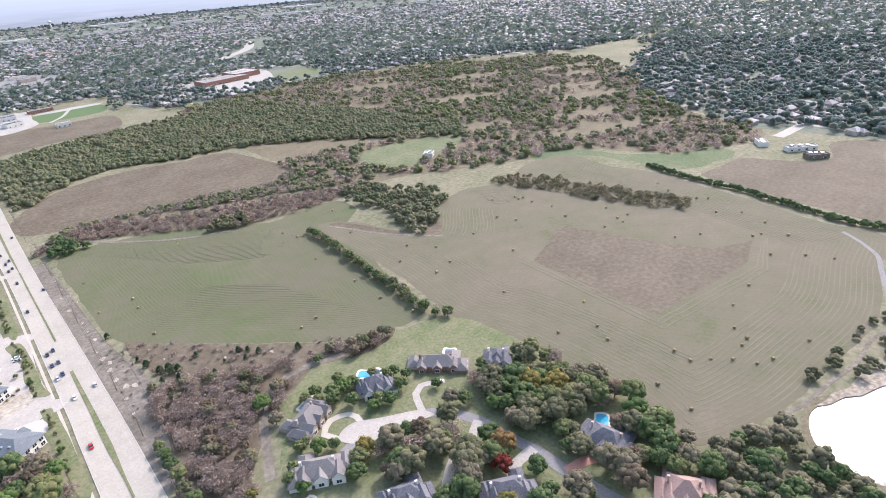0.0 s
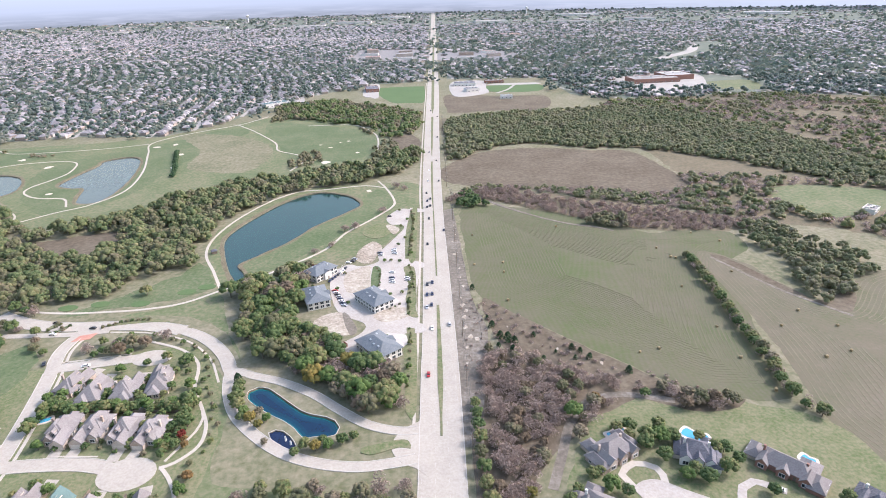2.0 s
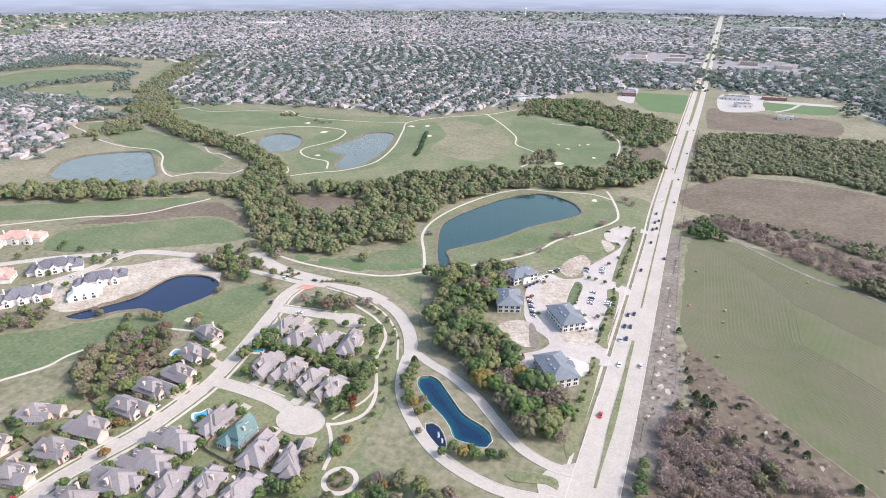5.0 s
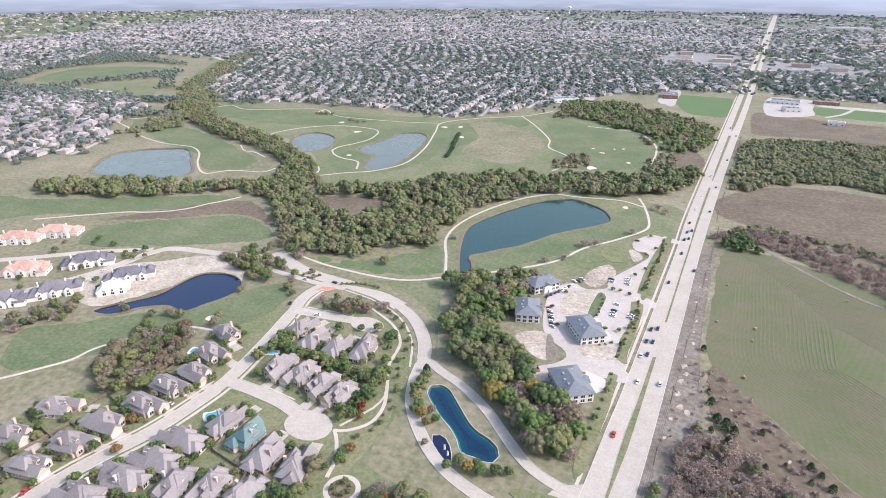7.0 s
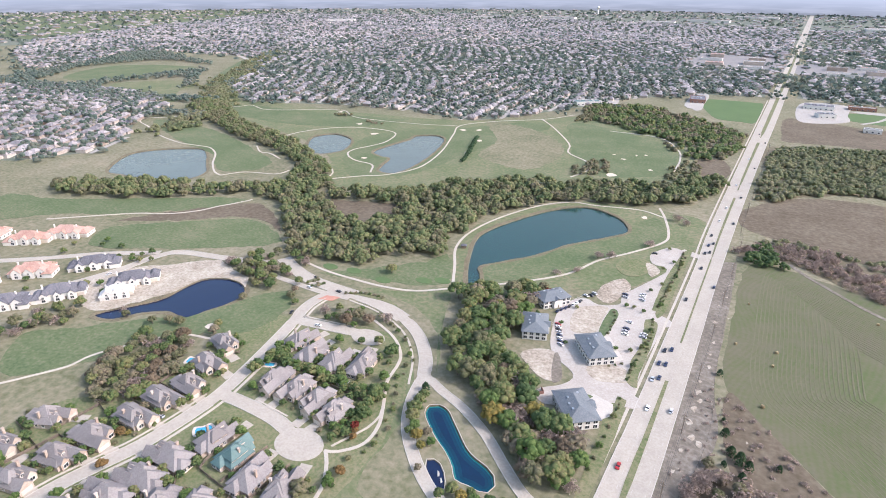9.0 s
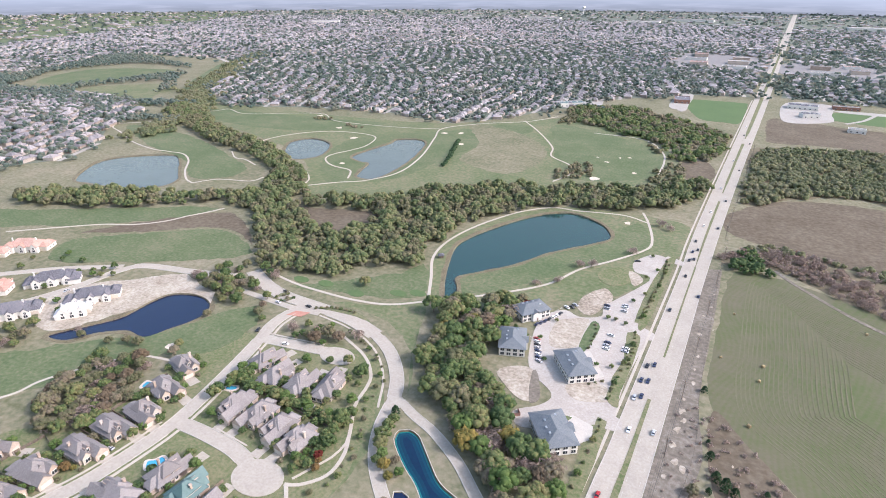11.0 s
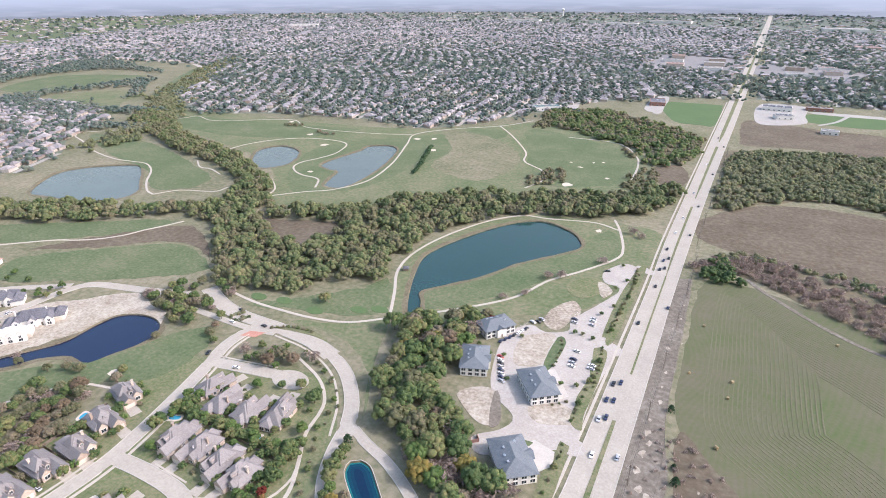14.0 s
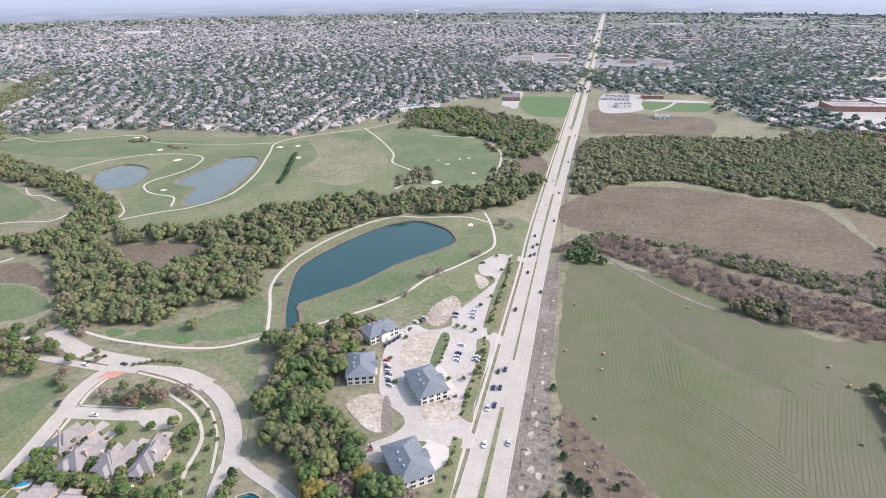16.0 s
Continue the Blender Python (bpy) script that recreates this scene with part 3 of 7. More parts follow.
patch("thicket_floor", [(-4, 498), (38, 536), (101, 505), (167, 478), (255, 432), (246, 520), (255, 425), (229, 401), (162, 408), (108, 439), (30, 494), (4, 484)], 0.025, M_LITTER, "brown litter under the thicket", "ground", 3)
patch("weed_field", [(-10, 608), (38, 672), (111, 688), (177, 668), (224, 658), (242, 576), (246, 520), (206, 496), (153, 512), (111, 518), (61, 528), (29, 538), (-8, 556)], 0.04, M_BROWN, "brown weedy fallow field", "field", 3.0)
patch("weed_field_far", [(0, 1090), (36, 1098), (105, 1075), (190, 1060), (165, 935), (80, 938), (11, 925), (2, 960)], 0.04, M_BROWN, "brown fallow field beside the main road", "field", 3.0)
patch("tan_field", [(486, 176), (520, 172), (551, 168), (564, 138), (590, 104), (640, 120), (664, 110), (690, 60), (720, -20), (640, -120), (470, -60), (462, 24), (470, 93), (478, 150)], 0.04, M_STUBBLE, "tan mown field behind the hedge", "field", 3.0)
patch("pasture", [(430, 330), (470, 300), (482, 240), (490, 196), (513, 186), (560, 178), (570, 200), (530, 225), (500, 262), (480, 320), (450, 345)], 0.05, M_FAIR, "bright green strip of pasture", "field", 3.0)
patch("clearing", [(343, 424), (391, 438), (449, 456), (400, 500), (330, 510), (305, 474), (315, 425)], 0.05, M_ROUGHG, "pale open clearing in the woods", "field", 4.0)
GOLF = [(-911, 668), (-832, 748), (-629, 764), (-450, 800), (-373, 850), (-266, 938), (-146, 861), (-84, 764), (-80, 659), (-133, 600), (-185, 549), (-280, 512), (-324, 468), (-397, 452), (-435, 490), (-515, 560), (-661, 611)]


def cut_patch(name, pts, z, mat, label, category="grass", rough_edge=2.0):
    """Ground cover that stops at the water's edge."""
    c = np.mean(pts, 0)
    return patch(name, pts, z, mat, label, category, rough_edge * 2.2, 6.0, cuts=[q for q in shores.values() if (abs(q.mean(0) - c) < 700).all()])


cut_patch("golf_rough", GOLF, 0.04, M_ROUGHG, "pale green golf course grass between the ponds")
cut_patch("golf_rough_lake", [(-180, 330), (-205, 380), (-214, 430), (-200, 480), (-180, 515), (-150, 545), (-98, 556), (-60, 560), (-36, 540), (-40, 440), (-60, 400), (-110, 355), (-150, 325)], 0.04, M_ROUGHG, "pale green grass round the lake")
cut_patch("fairway_lake", [(-176, 356), (-160, 379), (-143, 402), (-128, 437), (-108, 463), (-90, 485), (-90, 521), (-78, 538), (-62, 500), (-66, 470), (-95, 428), (-122, 384), (-154, 344)], 0.08, M_FAIR, "green fairway along the lake shore")
cut_patch("fairway_entrance", [(-272, 288), (-249, 309), (-209, 355), (-204, 368), (-182, 328), (-199, 310), (-239, 300)], 0.08, M_FAIR, "green fairway above the entrance road")
cut_patch("fairway_ponds", [(-480, 700), (-430, 745), (-395, 780), (-345, 850), (-300, 830), (-330, 700), (-340, 600), (-350, 530), (-400, 490), (-430, 510), (-470, 560), (-500, 640)], 0.08, M_FAIR, "green fairways between two ponds")
cut_patch("fairway_range", [(-285, 875), (-227, 876), (-145, 824), (-105, 760), (-99, 690), (-132, 650), (-174, 640), (-219, 702), (-250, 780)], 0.08, M_FAIR, "green striped driving range")
cut_patch("dry_rough", [(-400, 820), (-321, 808), (-258, 756), (-232, 699), (-244, 615), (-320, 640), (-335, 720)], 0.1, M_LAND, "dry tan rough between the fairways")
cut_patch("fairway_north", [(-840, 700), (-760, 720), (-630, 740), (-520, 760), (-540, 700), (-620, 650), (-720, 640), (-800, 660)], 0.08, M_FAIR, "long green fairway below the houses")
cut_patch("fairway_west", [(-840, 540), (-820, 568), (-707, 552), (-595, 515), (-515, 473), (-536, 425), (-575, 440), (-612, 468), (-708, 490)], 0.08, M_FAIR, "green fairway beyond the wooded creek")
cut_patch("fairway_left", [(-640, 205), (-665, 255), (-611, 272), (-563, 303), (-520, 330), (-467, 366), (-440, 369), (-473, 321), (-522, 278), (-566, 252), (-600, 212)], 0.08, M_FAIR, "green fairway beside the creek")
cut_patch("fairway_left_low", [(-469, 229), (-491, 260), (-450, 298), (-405, 335), (-365, 332), (-340, 311), (-391, 268), (-430, 245)], 0.08, M_FAIR, "green fairway by the villas")
cut_patch("weedy_slope", [(-500, 272), (-478, 312), (-440, 362), (-410, 368), (-379, 350), (-350, 328), (-360, 334), (-405, 341), (-450, 305)], 0.09, M_BROWN, "brown weedy rough")
cut_patch("fairway_navy", [(-374, 131), (-361, 142), (-340, 165), (-315, 192), (-298, 205), (-283, 246), (-265, 257), (-250, 226), (-260, 200), (-277, 188), (-293, 172), (-309, 139), (-322, 116), (-340, 104)], 0.08, M_FAIR, "green fairway along the navy pond")
cut_patch("plot_soil", [(-362, 168), (-380, 172), (-408, 195), (-398, 225), (-380, 238), (-358, 262), (-323, 258), (-306, 254), (-302, 246), (-330, 230), (-345, 200)], 0.08, M_PALE, "pale graded soil of a building plot", "soil")
patch("verge_soil", [(-12.4, 470), (-4, 474), (1, 371), (4, 300), (11, 262), (9, 235), (4, 195), (0, 160), (-7.8, 160), (-8, 227), (-10.2, 343)], 0.06, M_VERGE, "grey brown trampled road verge", "soil", 0.6)
for sx, sy, r in ((-3, 300, 1.6), (-1, 282, 2), (-3, 262, 2.2), (0, 252, 2.4), (-2, 240, 2), (-3, 226, 1.4), (-2, 330, 1.2), (-3, 345, 1.5), (2, 380, 1), (66, 226, 2), (72, 222, 1.5), (36, 243, 1.6), (24, 262, 1), (-4, 410, 1.4), (-4, 430, 1.2), (50, 236, 1.2), (-3, 290, 2.8), (-2, 274, 3.0), (-5, 370, 2.0), (-6, 395, 1.6), (4, 250, 3.0), (-1, 316, 2.0)):
    patch("chalk_scrape", [(sx + 0.7 * r * (0.3 + 0.9 * random.random()) * math.cos(a), sy + 1.2 * r * (0.3 + 0.9 * random.random()) * math.sin(a)) for a in np.linspace(0, 6.28, 8)[:-1]], 0.1, M_PALE, "pale scrape of bare chalky soil", "soil", 1.2, 0.8)
patch("scrub_soil", [(11, 298), (44, 262), (80, 224), (114, 192), (135, 186), (110, 178), (70, 200), (40, 215), (20, 235)], 0.05, M_BROWN, "brown weedy slope below the hay field", "soil", 2.0)
patch("thicket_soil", [(0, 235), (30, 232), (60, 205), (100, 196), (110, 180), (82, 186), (62, 178), (41, 162), (20, 136), (10, 90), (-3, 90), (-4, 190)], 0.045, M_BROWN, "leaf litter under bare thicket", "soil", 1.5)
patch("lawn_estate", [(100, 196), (135, 184), (165, 172), (176, 140), (176, 60), (165, 20), (150, -20), (60, 40), (30, 110), (50, 170), (66, 182)], 0.045, M_LAWN, "green lawns of the large houses", "grass", 1.5)
patch("lawn_housing", [(-262, 215), (-240, 235), (-175, 250), (-150, 235), (-128, 180), (-124, 130), (-130, 70), (-150, 30), (-260, 30), (-290, 80), (-286, 110), (-262, 140)], 0.045, M_LAWN, "house lawns of the subdivision", "grass", 1.5)
patch("bare_corner", [(-82, 752), (-58, 782), (-40, 745), (-42, 700), (-62, 692)], 0.07, M_BROWN, "brown bare corner beside the main road", "soil", 2.0)
patch("sports_pitch", [(-95, 1036), (-125, 1110), (-148, 1195), (-120, 1215), (-50, 1218), (-40, 1200), (-38, 1040), (-60, 1030)], 0.05, M_TURF, "bright green sports pitch", "grass", 1.0)
patch("school_lawn", [(90, 1130), (95, 1200), (200, 1200), (185, 1120)], 0.05, M_TURF, "green lawn of the far church", "grass", 1.0)
patch("school_field", [(520, 1090), (520, 1160), (629, 1184), (606, 1074)], 0.05, M_ROUGHG, "pale school playing field", "grass", 1.0)
patch("far_meadow", [(-1430, 720), (-1500, 823), (-1490, 920), (-1330, 990), (-1295, 927), (-1310, 790), (-1340, 710)], 0.05, M_FAIR, "pale far meadow", "grass", 5)
patch("far_meadow", [(-1241, 719), (-1150, 830), (-1080, 800), (-1040, 730), (-957, 660), (-1071, 640)], 0.05, M_ROUGHG, "pale far meadow beside a road", "grass", 5)
patch("far_fairway", [(-1080, 829), (-1353, 1184), (-1277, 1155), (-1028, 858), (-930, 770), (-862, 735), (-925, 729)], 0.06, M_FAIR, "far green fairway tip", "grass", 4)
patch("open_green", [(-150, 232), (-128, 200), (-122, 150), (-105, 140), (-40, 132), (-40, 110), (-110, 100), (-124, 120), (-128, 180), (-146, 205)], 0.03, M_ROUGHG, "pale dry green beside the boulevard", "grass", 1.5)
patch("open_green", [(-230, 288), (-185, 286), (-150, 262), (-132, 232), (-150, 262), (-168, 308), (-180, 318), (-200, 300)], 0.03, M_ROUGHG, "pale dry green above the boulevard", "grass", 1.5)
patch("far_plain", [(-2450, 1150), (-2440, 1336), (-2640, 1658), (-2900, 2215), (-3200, 3100), (-3900, 2900), (-4300, 1800), (-3600, 1200)], 0.05, M_FAIR, "flat green far farmland", "field", 9)
patch("worn_track_soil", [(232, 282), (262, 297), (250, 275), (236, 268), (212, 305), (190, 350), (200, 352), (222, 300)], 0.09, M_BROWN, "bare brown edge of the clump", "soil", 1)
for bx, by, r in ((-154, 649, 8), (-281, 196, 5), (-89, 533, 4), (-405, 750, 7), (-340, 645, 6), (-502, 662, 7), (-437, 554, 5), (-644, 751, 8), (-385, 760, 6), (-120, 690, 4), (-355, 705, 6), (-560, 700, 6), (-160, 720, 4), (-150, 745, 3), (-140, 752, 3), (-175, 735, 3)):
    patch("bunker", [(bx + r * (0.35 + 0.6 * random.random()) * math.cos(a), by + r * (0.35 + 0.8 * random.random()) * math.sin(a)) for a in np.linspace(0, 6.28, 8)[:-1]], 0.13, M_SAND, "pale sand bunker on the golf course", "bunker", 0.6, 2.0)

# ---- roads, kerbs and paths ----
ROADS, KERBS = [], []


def road(name, pts, width, z, mat, label, kerb=False, walk_side=0, step=4.0, category="road"):
    line = flowing(pts, False, step)
    ROADS.append((line, width))
    ob = ribbon(name, line, width, z, mat, label, category)
    if kerb:
        KERBS.append((len(ROADS) - 1, line, width, z))
    if walk_side:
        ribbon("pavement", offset(line, walk_side * (width / 2 + 2.4)), 1.6, 0.17, M_TRACK, "pale concrete pavement", "pavement")
    return ob


EAST_SIDE = [(-12.5, -160), (-12.5, 20), (-12.5, 160), (-12.8, 227), (-15, 343), (-17.5, 476), (-18, 744), (-14, 1350), (-12, 2934), (-12, 4900)]
WEST_SIDE = [(-24.5, -160), (-24.5, 20), (-24.5, 162), (-24.5, 224), (-24.3, 260), (-26.0, 442), (-29, 608), (-29, 1257), (-27, 2116), (-26, 4900)]
road("road_east_lanes", EAST_SIDE, 8.6, 0.14, M_CONC, "pale concrete carriageway of the main road", step=12)
road("road_west_lanes", WEST_SIDE, 8.6, 0.14, M_CONC, "pale concrete carriageway of the main road", step=12)
ribbon("kerb", offset(flowing(EAST_SIDE, False, 12), -4.5), 0.35, 0.28, M_KERB, "pale concrete kerb", "kerb")
ribbon("kerb", offset(flowing(WEST_SIDE, False, 12), 4.5), 0.35, 0.28, M_KERB, "pale concrete kerb", "kerb")
ribbon("pavement", offset(flowing(WEST_SIDE[2:8], False, 12), 7.4), 1.5, 0.2, M_TRACK, "pale concrete pavement beside the main road", "pavement")


def median(y0, y1):
    ys = np.arange(y0, y1, 3.0)
    e, w = flowing(EAST_SIDE, False, 12), flowing(WEST_SIDE, False, 12)
    xe, xw = np.interp(ys, e[:, 1], e[:, 0]) - 4.3, np.interp(ys, w[:, 1], w[:, 0]) + 4.3
    taper = np.clip(np.minimum(ys - y0, 60) / 40, 0.35, 1)
    c = (xe + xw) / 2
    line = np.c_[c, ys]
    ribbon("median", line, np.maximum(1.2, (xe - xw) * taper) * 0.92, 0.3, M_LAWN, "grass median of the main road", "median")
    return line


for a, b in ((168, 292), (334, 470), (490, 640), (665, 900), (930, 1300), (1340, 2200)):
    median(a, b)
gaps = flowing([(-18.6, -160), (-18.6, 40), (-18.6, 480), (-23.4, 640), (-23.4, 744), (-21, 1350), (-19, 4900)], False, 20)
ribbon("road_centre", gaps, 6.2, 0.11, M_CONC, "concrete strip between the carriageways", "road")
BOUL_LOW = [(-26, 155), (-39, 152), (-56, 150), (-75, 153), (-92, 160), (-108, 172), (-122, 187), (-131, 204), (-137, 224)]
BOUL_UP = [(-26, 173), (-38, 172), (-54, 177), (-69, 188), (-86, 202), (-105, 213), (-121, 219), (-136, 226)]
BOUL = [(-133, 218), (-145, 240), (-162, 258), (-181, 269), (-202, 275), (-226, 277), (-245, 277), (-268, 278), (-291, 284), (-313, 294)]
STREET = [(-244, 277), (-246, 250), (-238, 224), (-230, 195), (-224, 170), (-221, 152), (-221, 133), (-223, 110), (-228, 91), (-232, 72), (-234, 40)]
CUL_1 = [(-219, 156), (-200, 157), (-178, 156), (-160, 150)]
CUL_2 = [(-241, 231), (-220, 235), (-200, 239), (-184, 242)]
V_STREET = [(-446, 100), (-435, 126), (-431, 145), (-417, 174), (-406, 209), (-402, 245), (-391, 259), (-352, 270), (-316, 282)]
V_STREET_2 = [(-545, 140), (-518, 160), (-480, 190), (-444, 223), (-406, 249)]
road("boulevard_lower", BOUL_LOW, 5.6, 0.16, M_CONC, "pale concrete entrance boulevard, lower lane", True)
road("boulevard_upper", BOUL_UP, 5.0, 0.18, M_CONC, "pale concrete entrance boulevard, upper lane", True)
road("boulevard_bend", BOUL[:5], 7.4, 0.195, M_CONC, "pale concrete curving boulevard", True)
road("boulevard", BOUL[3:], 10.5, 0.20, M_CONC, "pale concrete curving boulevard", True)
road("boulevard_side", [(-228, 271), (-250, 268), (-281, 268), (-300, 268)], 5.0, 0.19, M_CONC, "concrete service lane beside the boulevard")
road("street", STREET, 7.6, 0.22, M_CONC, "pale concrete housing street", True, 1)
road("close", CUL_1, 7.6, 0.24, M_CONC, "concrete close ending in a turning head", True)
road("close_north", CUL_2, 8.0, 0.24, M_CONC, "concrete close ending in a turning head", True)
road("villa_street", V_STREET, 7.0, 0.16, M_CONC, "pale concrete villa street", True)
road("villa_street_upper", V_STREET_2, 6.0, 0.18, M_CONC, "pale concrete villa street", True)


ribbon("pavement", offset(flowing(STREET[5:], False, 4), -6.4), 1.3, 0.17, M_TRACK, "pale concrete pavement", "pavement")
ribbon("pavement", offset(flowing(CUL_1[1:3], False, 4), 5.4), 0.9, 0.17, M_TRACK, "pale concrete pavement", "pavement")
ribbon("pavement", offset(flowing(CUL_2[:3], False, 4), 5.8), 1.2, 0.17, M_TRACK, "pale concrete pavement", "pavement")
ribbon("pavement", offset(flowing(BOUL[:6], False, 4), 7.6), 1.3, 0.17, M_TRACK, "pale concrete pavement", "pavement")


def disc(cx, cy, rx, ry=None, n=22):
    return [(cx + rx * math.cos(a), cy + (ry or rx) * math.sin(a)) for a in np.linspace(0, 2 * math.pi, n + 1)[:-1]]


patch("turning_head", disc(-159, 150, 12.8, 10), 0.26, M_CONC, "round concrete turning head", "road", 0.1, 3)
patch("turning_head_north", disc(-187, 239.5, 11.5, 8), 0.26, M_CONC, "round concrete turning head", "road", 0.1, 3)
patch("junction_apron", [(-24, 146), (-24, 182), (-30, 178), (-38, 172), (-42, 162), (-38, 153), (-30, 148)], 0.21, M_CONC, "concrete junction apron", "road", 0.1, 2)
patch("junction_island", [(-33, 160), (-38, 161), (-52, 157), (-56, 161), (-40, 166), (-34, 165)], 0.30, M_LAWN, "grass island between the entrance lanes", "median", 0.2, 2)
patch("gate_paving", [(-244, 266), (-246, 259), (-236, 262), (-234, 269)], 0.25, M_PAVER, "red brick paving at the gate", "paving", 0.05, 2, flow=False)
PATHS = [
    [(-174, 321), (-190, 352), (-207, 384), (-212, 418), (-205, 462), (-186, 510), (-163, 537), (-138, 541), (-98, 551), (-74, 543)],
    [(-83, 567), (-73, 543), (-62, 506), (-62, 483), (-80, 449), (-98, 421), (-113, 383), (-148, 344), (-174, 321)],
    [(-174, 321), (-195, 304), (-220, 297), (-248, 295), (-271, 295), (-300, 299)],
    [(-560, 240), (-507, 289), (-486, 301), (-470, 313), (-458, 329), (-453, 344), (-446, 358), (-439, 376)],
    [(-418, 468), (-395, 494), (-372, 515), (-357, 559), (-371, 631), (-403, 717), (-422, 774), (-388, 829), (-329, 884), (-300, 940)],
    [(-603, 581), (-600, 616), (-582, 653), (-551, 679), (-507, 688), (-477, 678), (-462, 637), (-465, 608), (-473, 582), (-470, 563), (-455, 548), (-437, 540), (-411, 536), (-394, 511)],
    [(-334, 882), (-291, 828), (-243, 755), (-228, 712), (-195, 684), (-183, 650), (-191, 615)],
    [(-217, 859), (-146, 855), (-111, 802), (-99, 755), (-94, 687)],
    [(-836, 590), (-857, 571), (-874, 549), (-860, 532), (-819, 518), (-759, 494), (-700, 482), (-668, 484), (-641, 486), (-610, 470), (-578, 440), (-549, 419), (-532, 413)],
    [(-345, 80), (-331, 99), (-323, 112), (-315, 127), (-314, 139), (-307, 154), (-290, 180), (-268, 188)],
    [(-146, 153), (-140, 156), (-133, 166), (-134, 179), (-141, 193), (-151, 210), (-155, 226), (-160, 236), (-174, 248), (-200, 259)],
    [(-145, 153), (-140, 148), (-133, 138), (-130, 128)],
    [(-842, 676), (-824, 694), (-815, 715), (-773, 702), (-740, 712), (-698, 743), (-648, 765), (-603, 737), (-558, 735), (-481, 748), (-425, 768)],
    [(-595, 525), (-569, 507), (-551, 507), (-524, 497)],
    [(-532, 413), (-517, 436), (-482, 449), (-479, 467)],
    [(-420, 461), (-430, 487), (-456, 510)],
]
for k, pts in enumerate(PATHS):
    road("cart_path", pts, 2.2 if k < 9 else 1.8, 0.15 + 0.012 * k, M_TRACK, "pale concrete cart path winding over the grass", category="path", step=3)
# the estate of large houses
road("estate_street", [(60, 124), (75, 128), (94, 122), (108, 112), (116, 96), (118, 78), (121, 64), (121, 48), (124, 20), (130, -20)], 6.0, 0.15, M_TARMAC, "grey estate street under the trees")
patch("estate_court", [(62, 133), (72, 138), (84, 131), (100, 122), (104, 114), (96, 116), (84, 120), (70, 122)], 0.2, M_CONC_W, "pale concrete forecourt", "road", 0.4, 2)
road("driveway", [(101, 119), (107, 132), (113, 135), (124, 129)], 3.6, 0.18, M_CONC_W, "pale concrete driveway", category="driveway")
road("driveway", [(62, 134), (59, 141), (66, 147), (75, 144), (76, 136), (70, 131)], 3.4, 0.19, M_TRACK, "looped pale driveway", category="driveway")
road("driveway", [(116, 96), (105, 90), (91, 86), (80, 78)], 4.5, 0.17, M_CONC_W, "pale concrete driveway", category="driveway")
road("driveway", [(121, 66), (110, 66), (103, 62)], 5, 0.17, M_CONC_W, "pale concrete driveway", category="driveway")
road("driveway", [(121, 48), (131, 46), (138, 42)], 5, 0.17, M_PAVER, "red paved driveway", category="driveway")
road("driveway", [(120, 12), (132, 14), (140, 16)], 5, 0.17, M_CONC_W, "pale driveway", category="driveway")
road("farm_track", [(190, 352), (213, 300), (240, 262)], 2.5, 0.12, M_VERGE, "worn farm track", category="path")
road("shore_track", [(212, 1), (228, -4), (253, -7), (278, -11), (300, -10), (316, -14), (345, -28), (380, -50)], 2.2, 0.12, M_VERGE, "pale dirt track along the shore", category="path")
road("field_track", [(432, 44), (425, 34), (416, 24), (405, 15), (386, 8), (358, -3), (330, -18)], 3.0, 0.13, M_TARMAC, "dark farm track", category="path")
road("field_edge_track", [(32, 492), (41, 479), (57, 462), (75, 444), (90, 432), (105, 423), (118, 418), (132, 408)], 3.2, 0.2, M_VERGE, "grey worn track along the hay field", category="path")
road("dirt_track", [(100, 188), (74, 194), (56, 189), (44, 174), (36, 154), (28, 134)], 4.5, 0.1, M_VERGE, "worn brown dirt track", category="path")
road("garden_path", [(-145, 157), (-142, 165), (-138, 176), (-138, 186), (-141, 193)], 1.2, 0.3, M_TRACK, "pale curved garden path", category="path")
ring = disc(-120, 126, 7.0, n=34)
ribbon("round_path", ring + ring[:1], 2.2, 0.2, M_TRACK, "round concrete garden path", "path")
patch("planting_bed", disc(-120, 126, 5.6), 0.18, M_LITTER, "planting bed inside a round path", "soil", 0.2, 2)
# the office car park
LOT = [(-31, 262), (-34, 300), (-33, 346), (-40, 360), (-44, 412), (-41, 466), (-54, 476), (-65, 454), (-60, 437), (-51, 436), (-48, 428), (-55, 406), (-66, 376), (-65, 361), (-77, 353), (-88, 357), (-97, 343), (-96, 320), (-85, 286), (-66, 270), (-68, 258), (-78, 247), (-70, 238), (-50, 250), (-33, 262)]
patch("car_park", LOT, 0.12, M_CONC_W, "pale concrete office car park", "car park", 0.2, 3)
patch("car_park_drive", [(-30.4, 348), (-30.4, 357), (-43, 361), (-43, 350)], 0.17, M_CONC_W, "concrete car park entrance", "road", 0.1, 3)
patch("car_park_drive", [(-29.2, 258), (-29.2, 268), (-48, 271), (-60, 268), (-58, 260)], 0.18, M_CONC_W, "concrete car park entrance", "road", 0.1, 3)
patch("car_park_drive", [(-31, 466), (-31, 473), (-44, 478), (-44, 470)], 0.17, M_CONC_W, "concrete car park entrance", "road", 0.1, 3)
for gx, gy in ((-272, 302), (-252, 306), (-224, 305), (-198, 320), (-186, 327)):
    patch("putting_green", disc(gx, gy, 6.5, 4.2), 0.14, M_TURF, "bright green mown putting green", "grass", 0.3, 3)
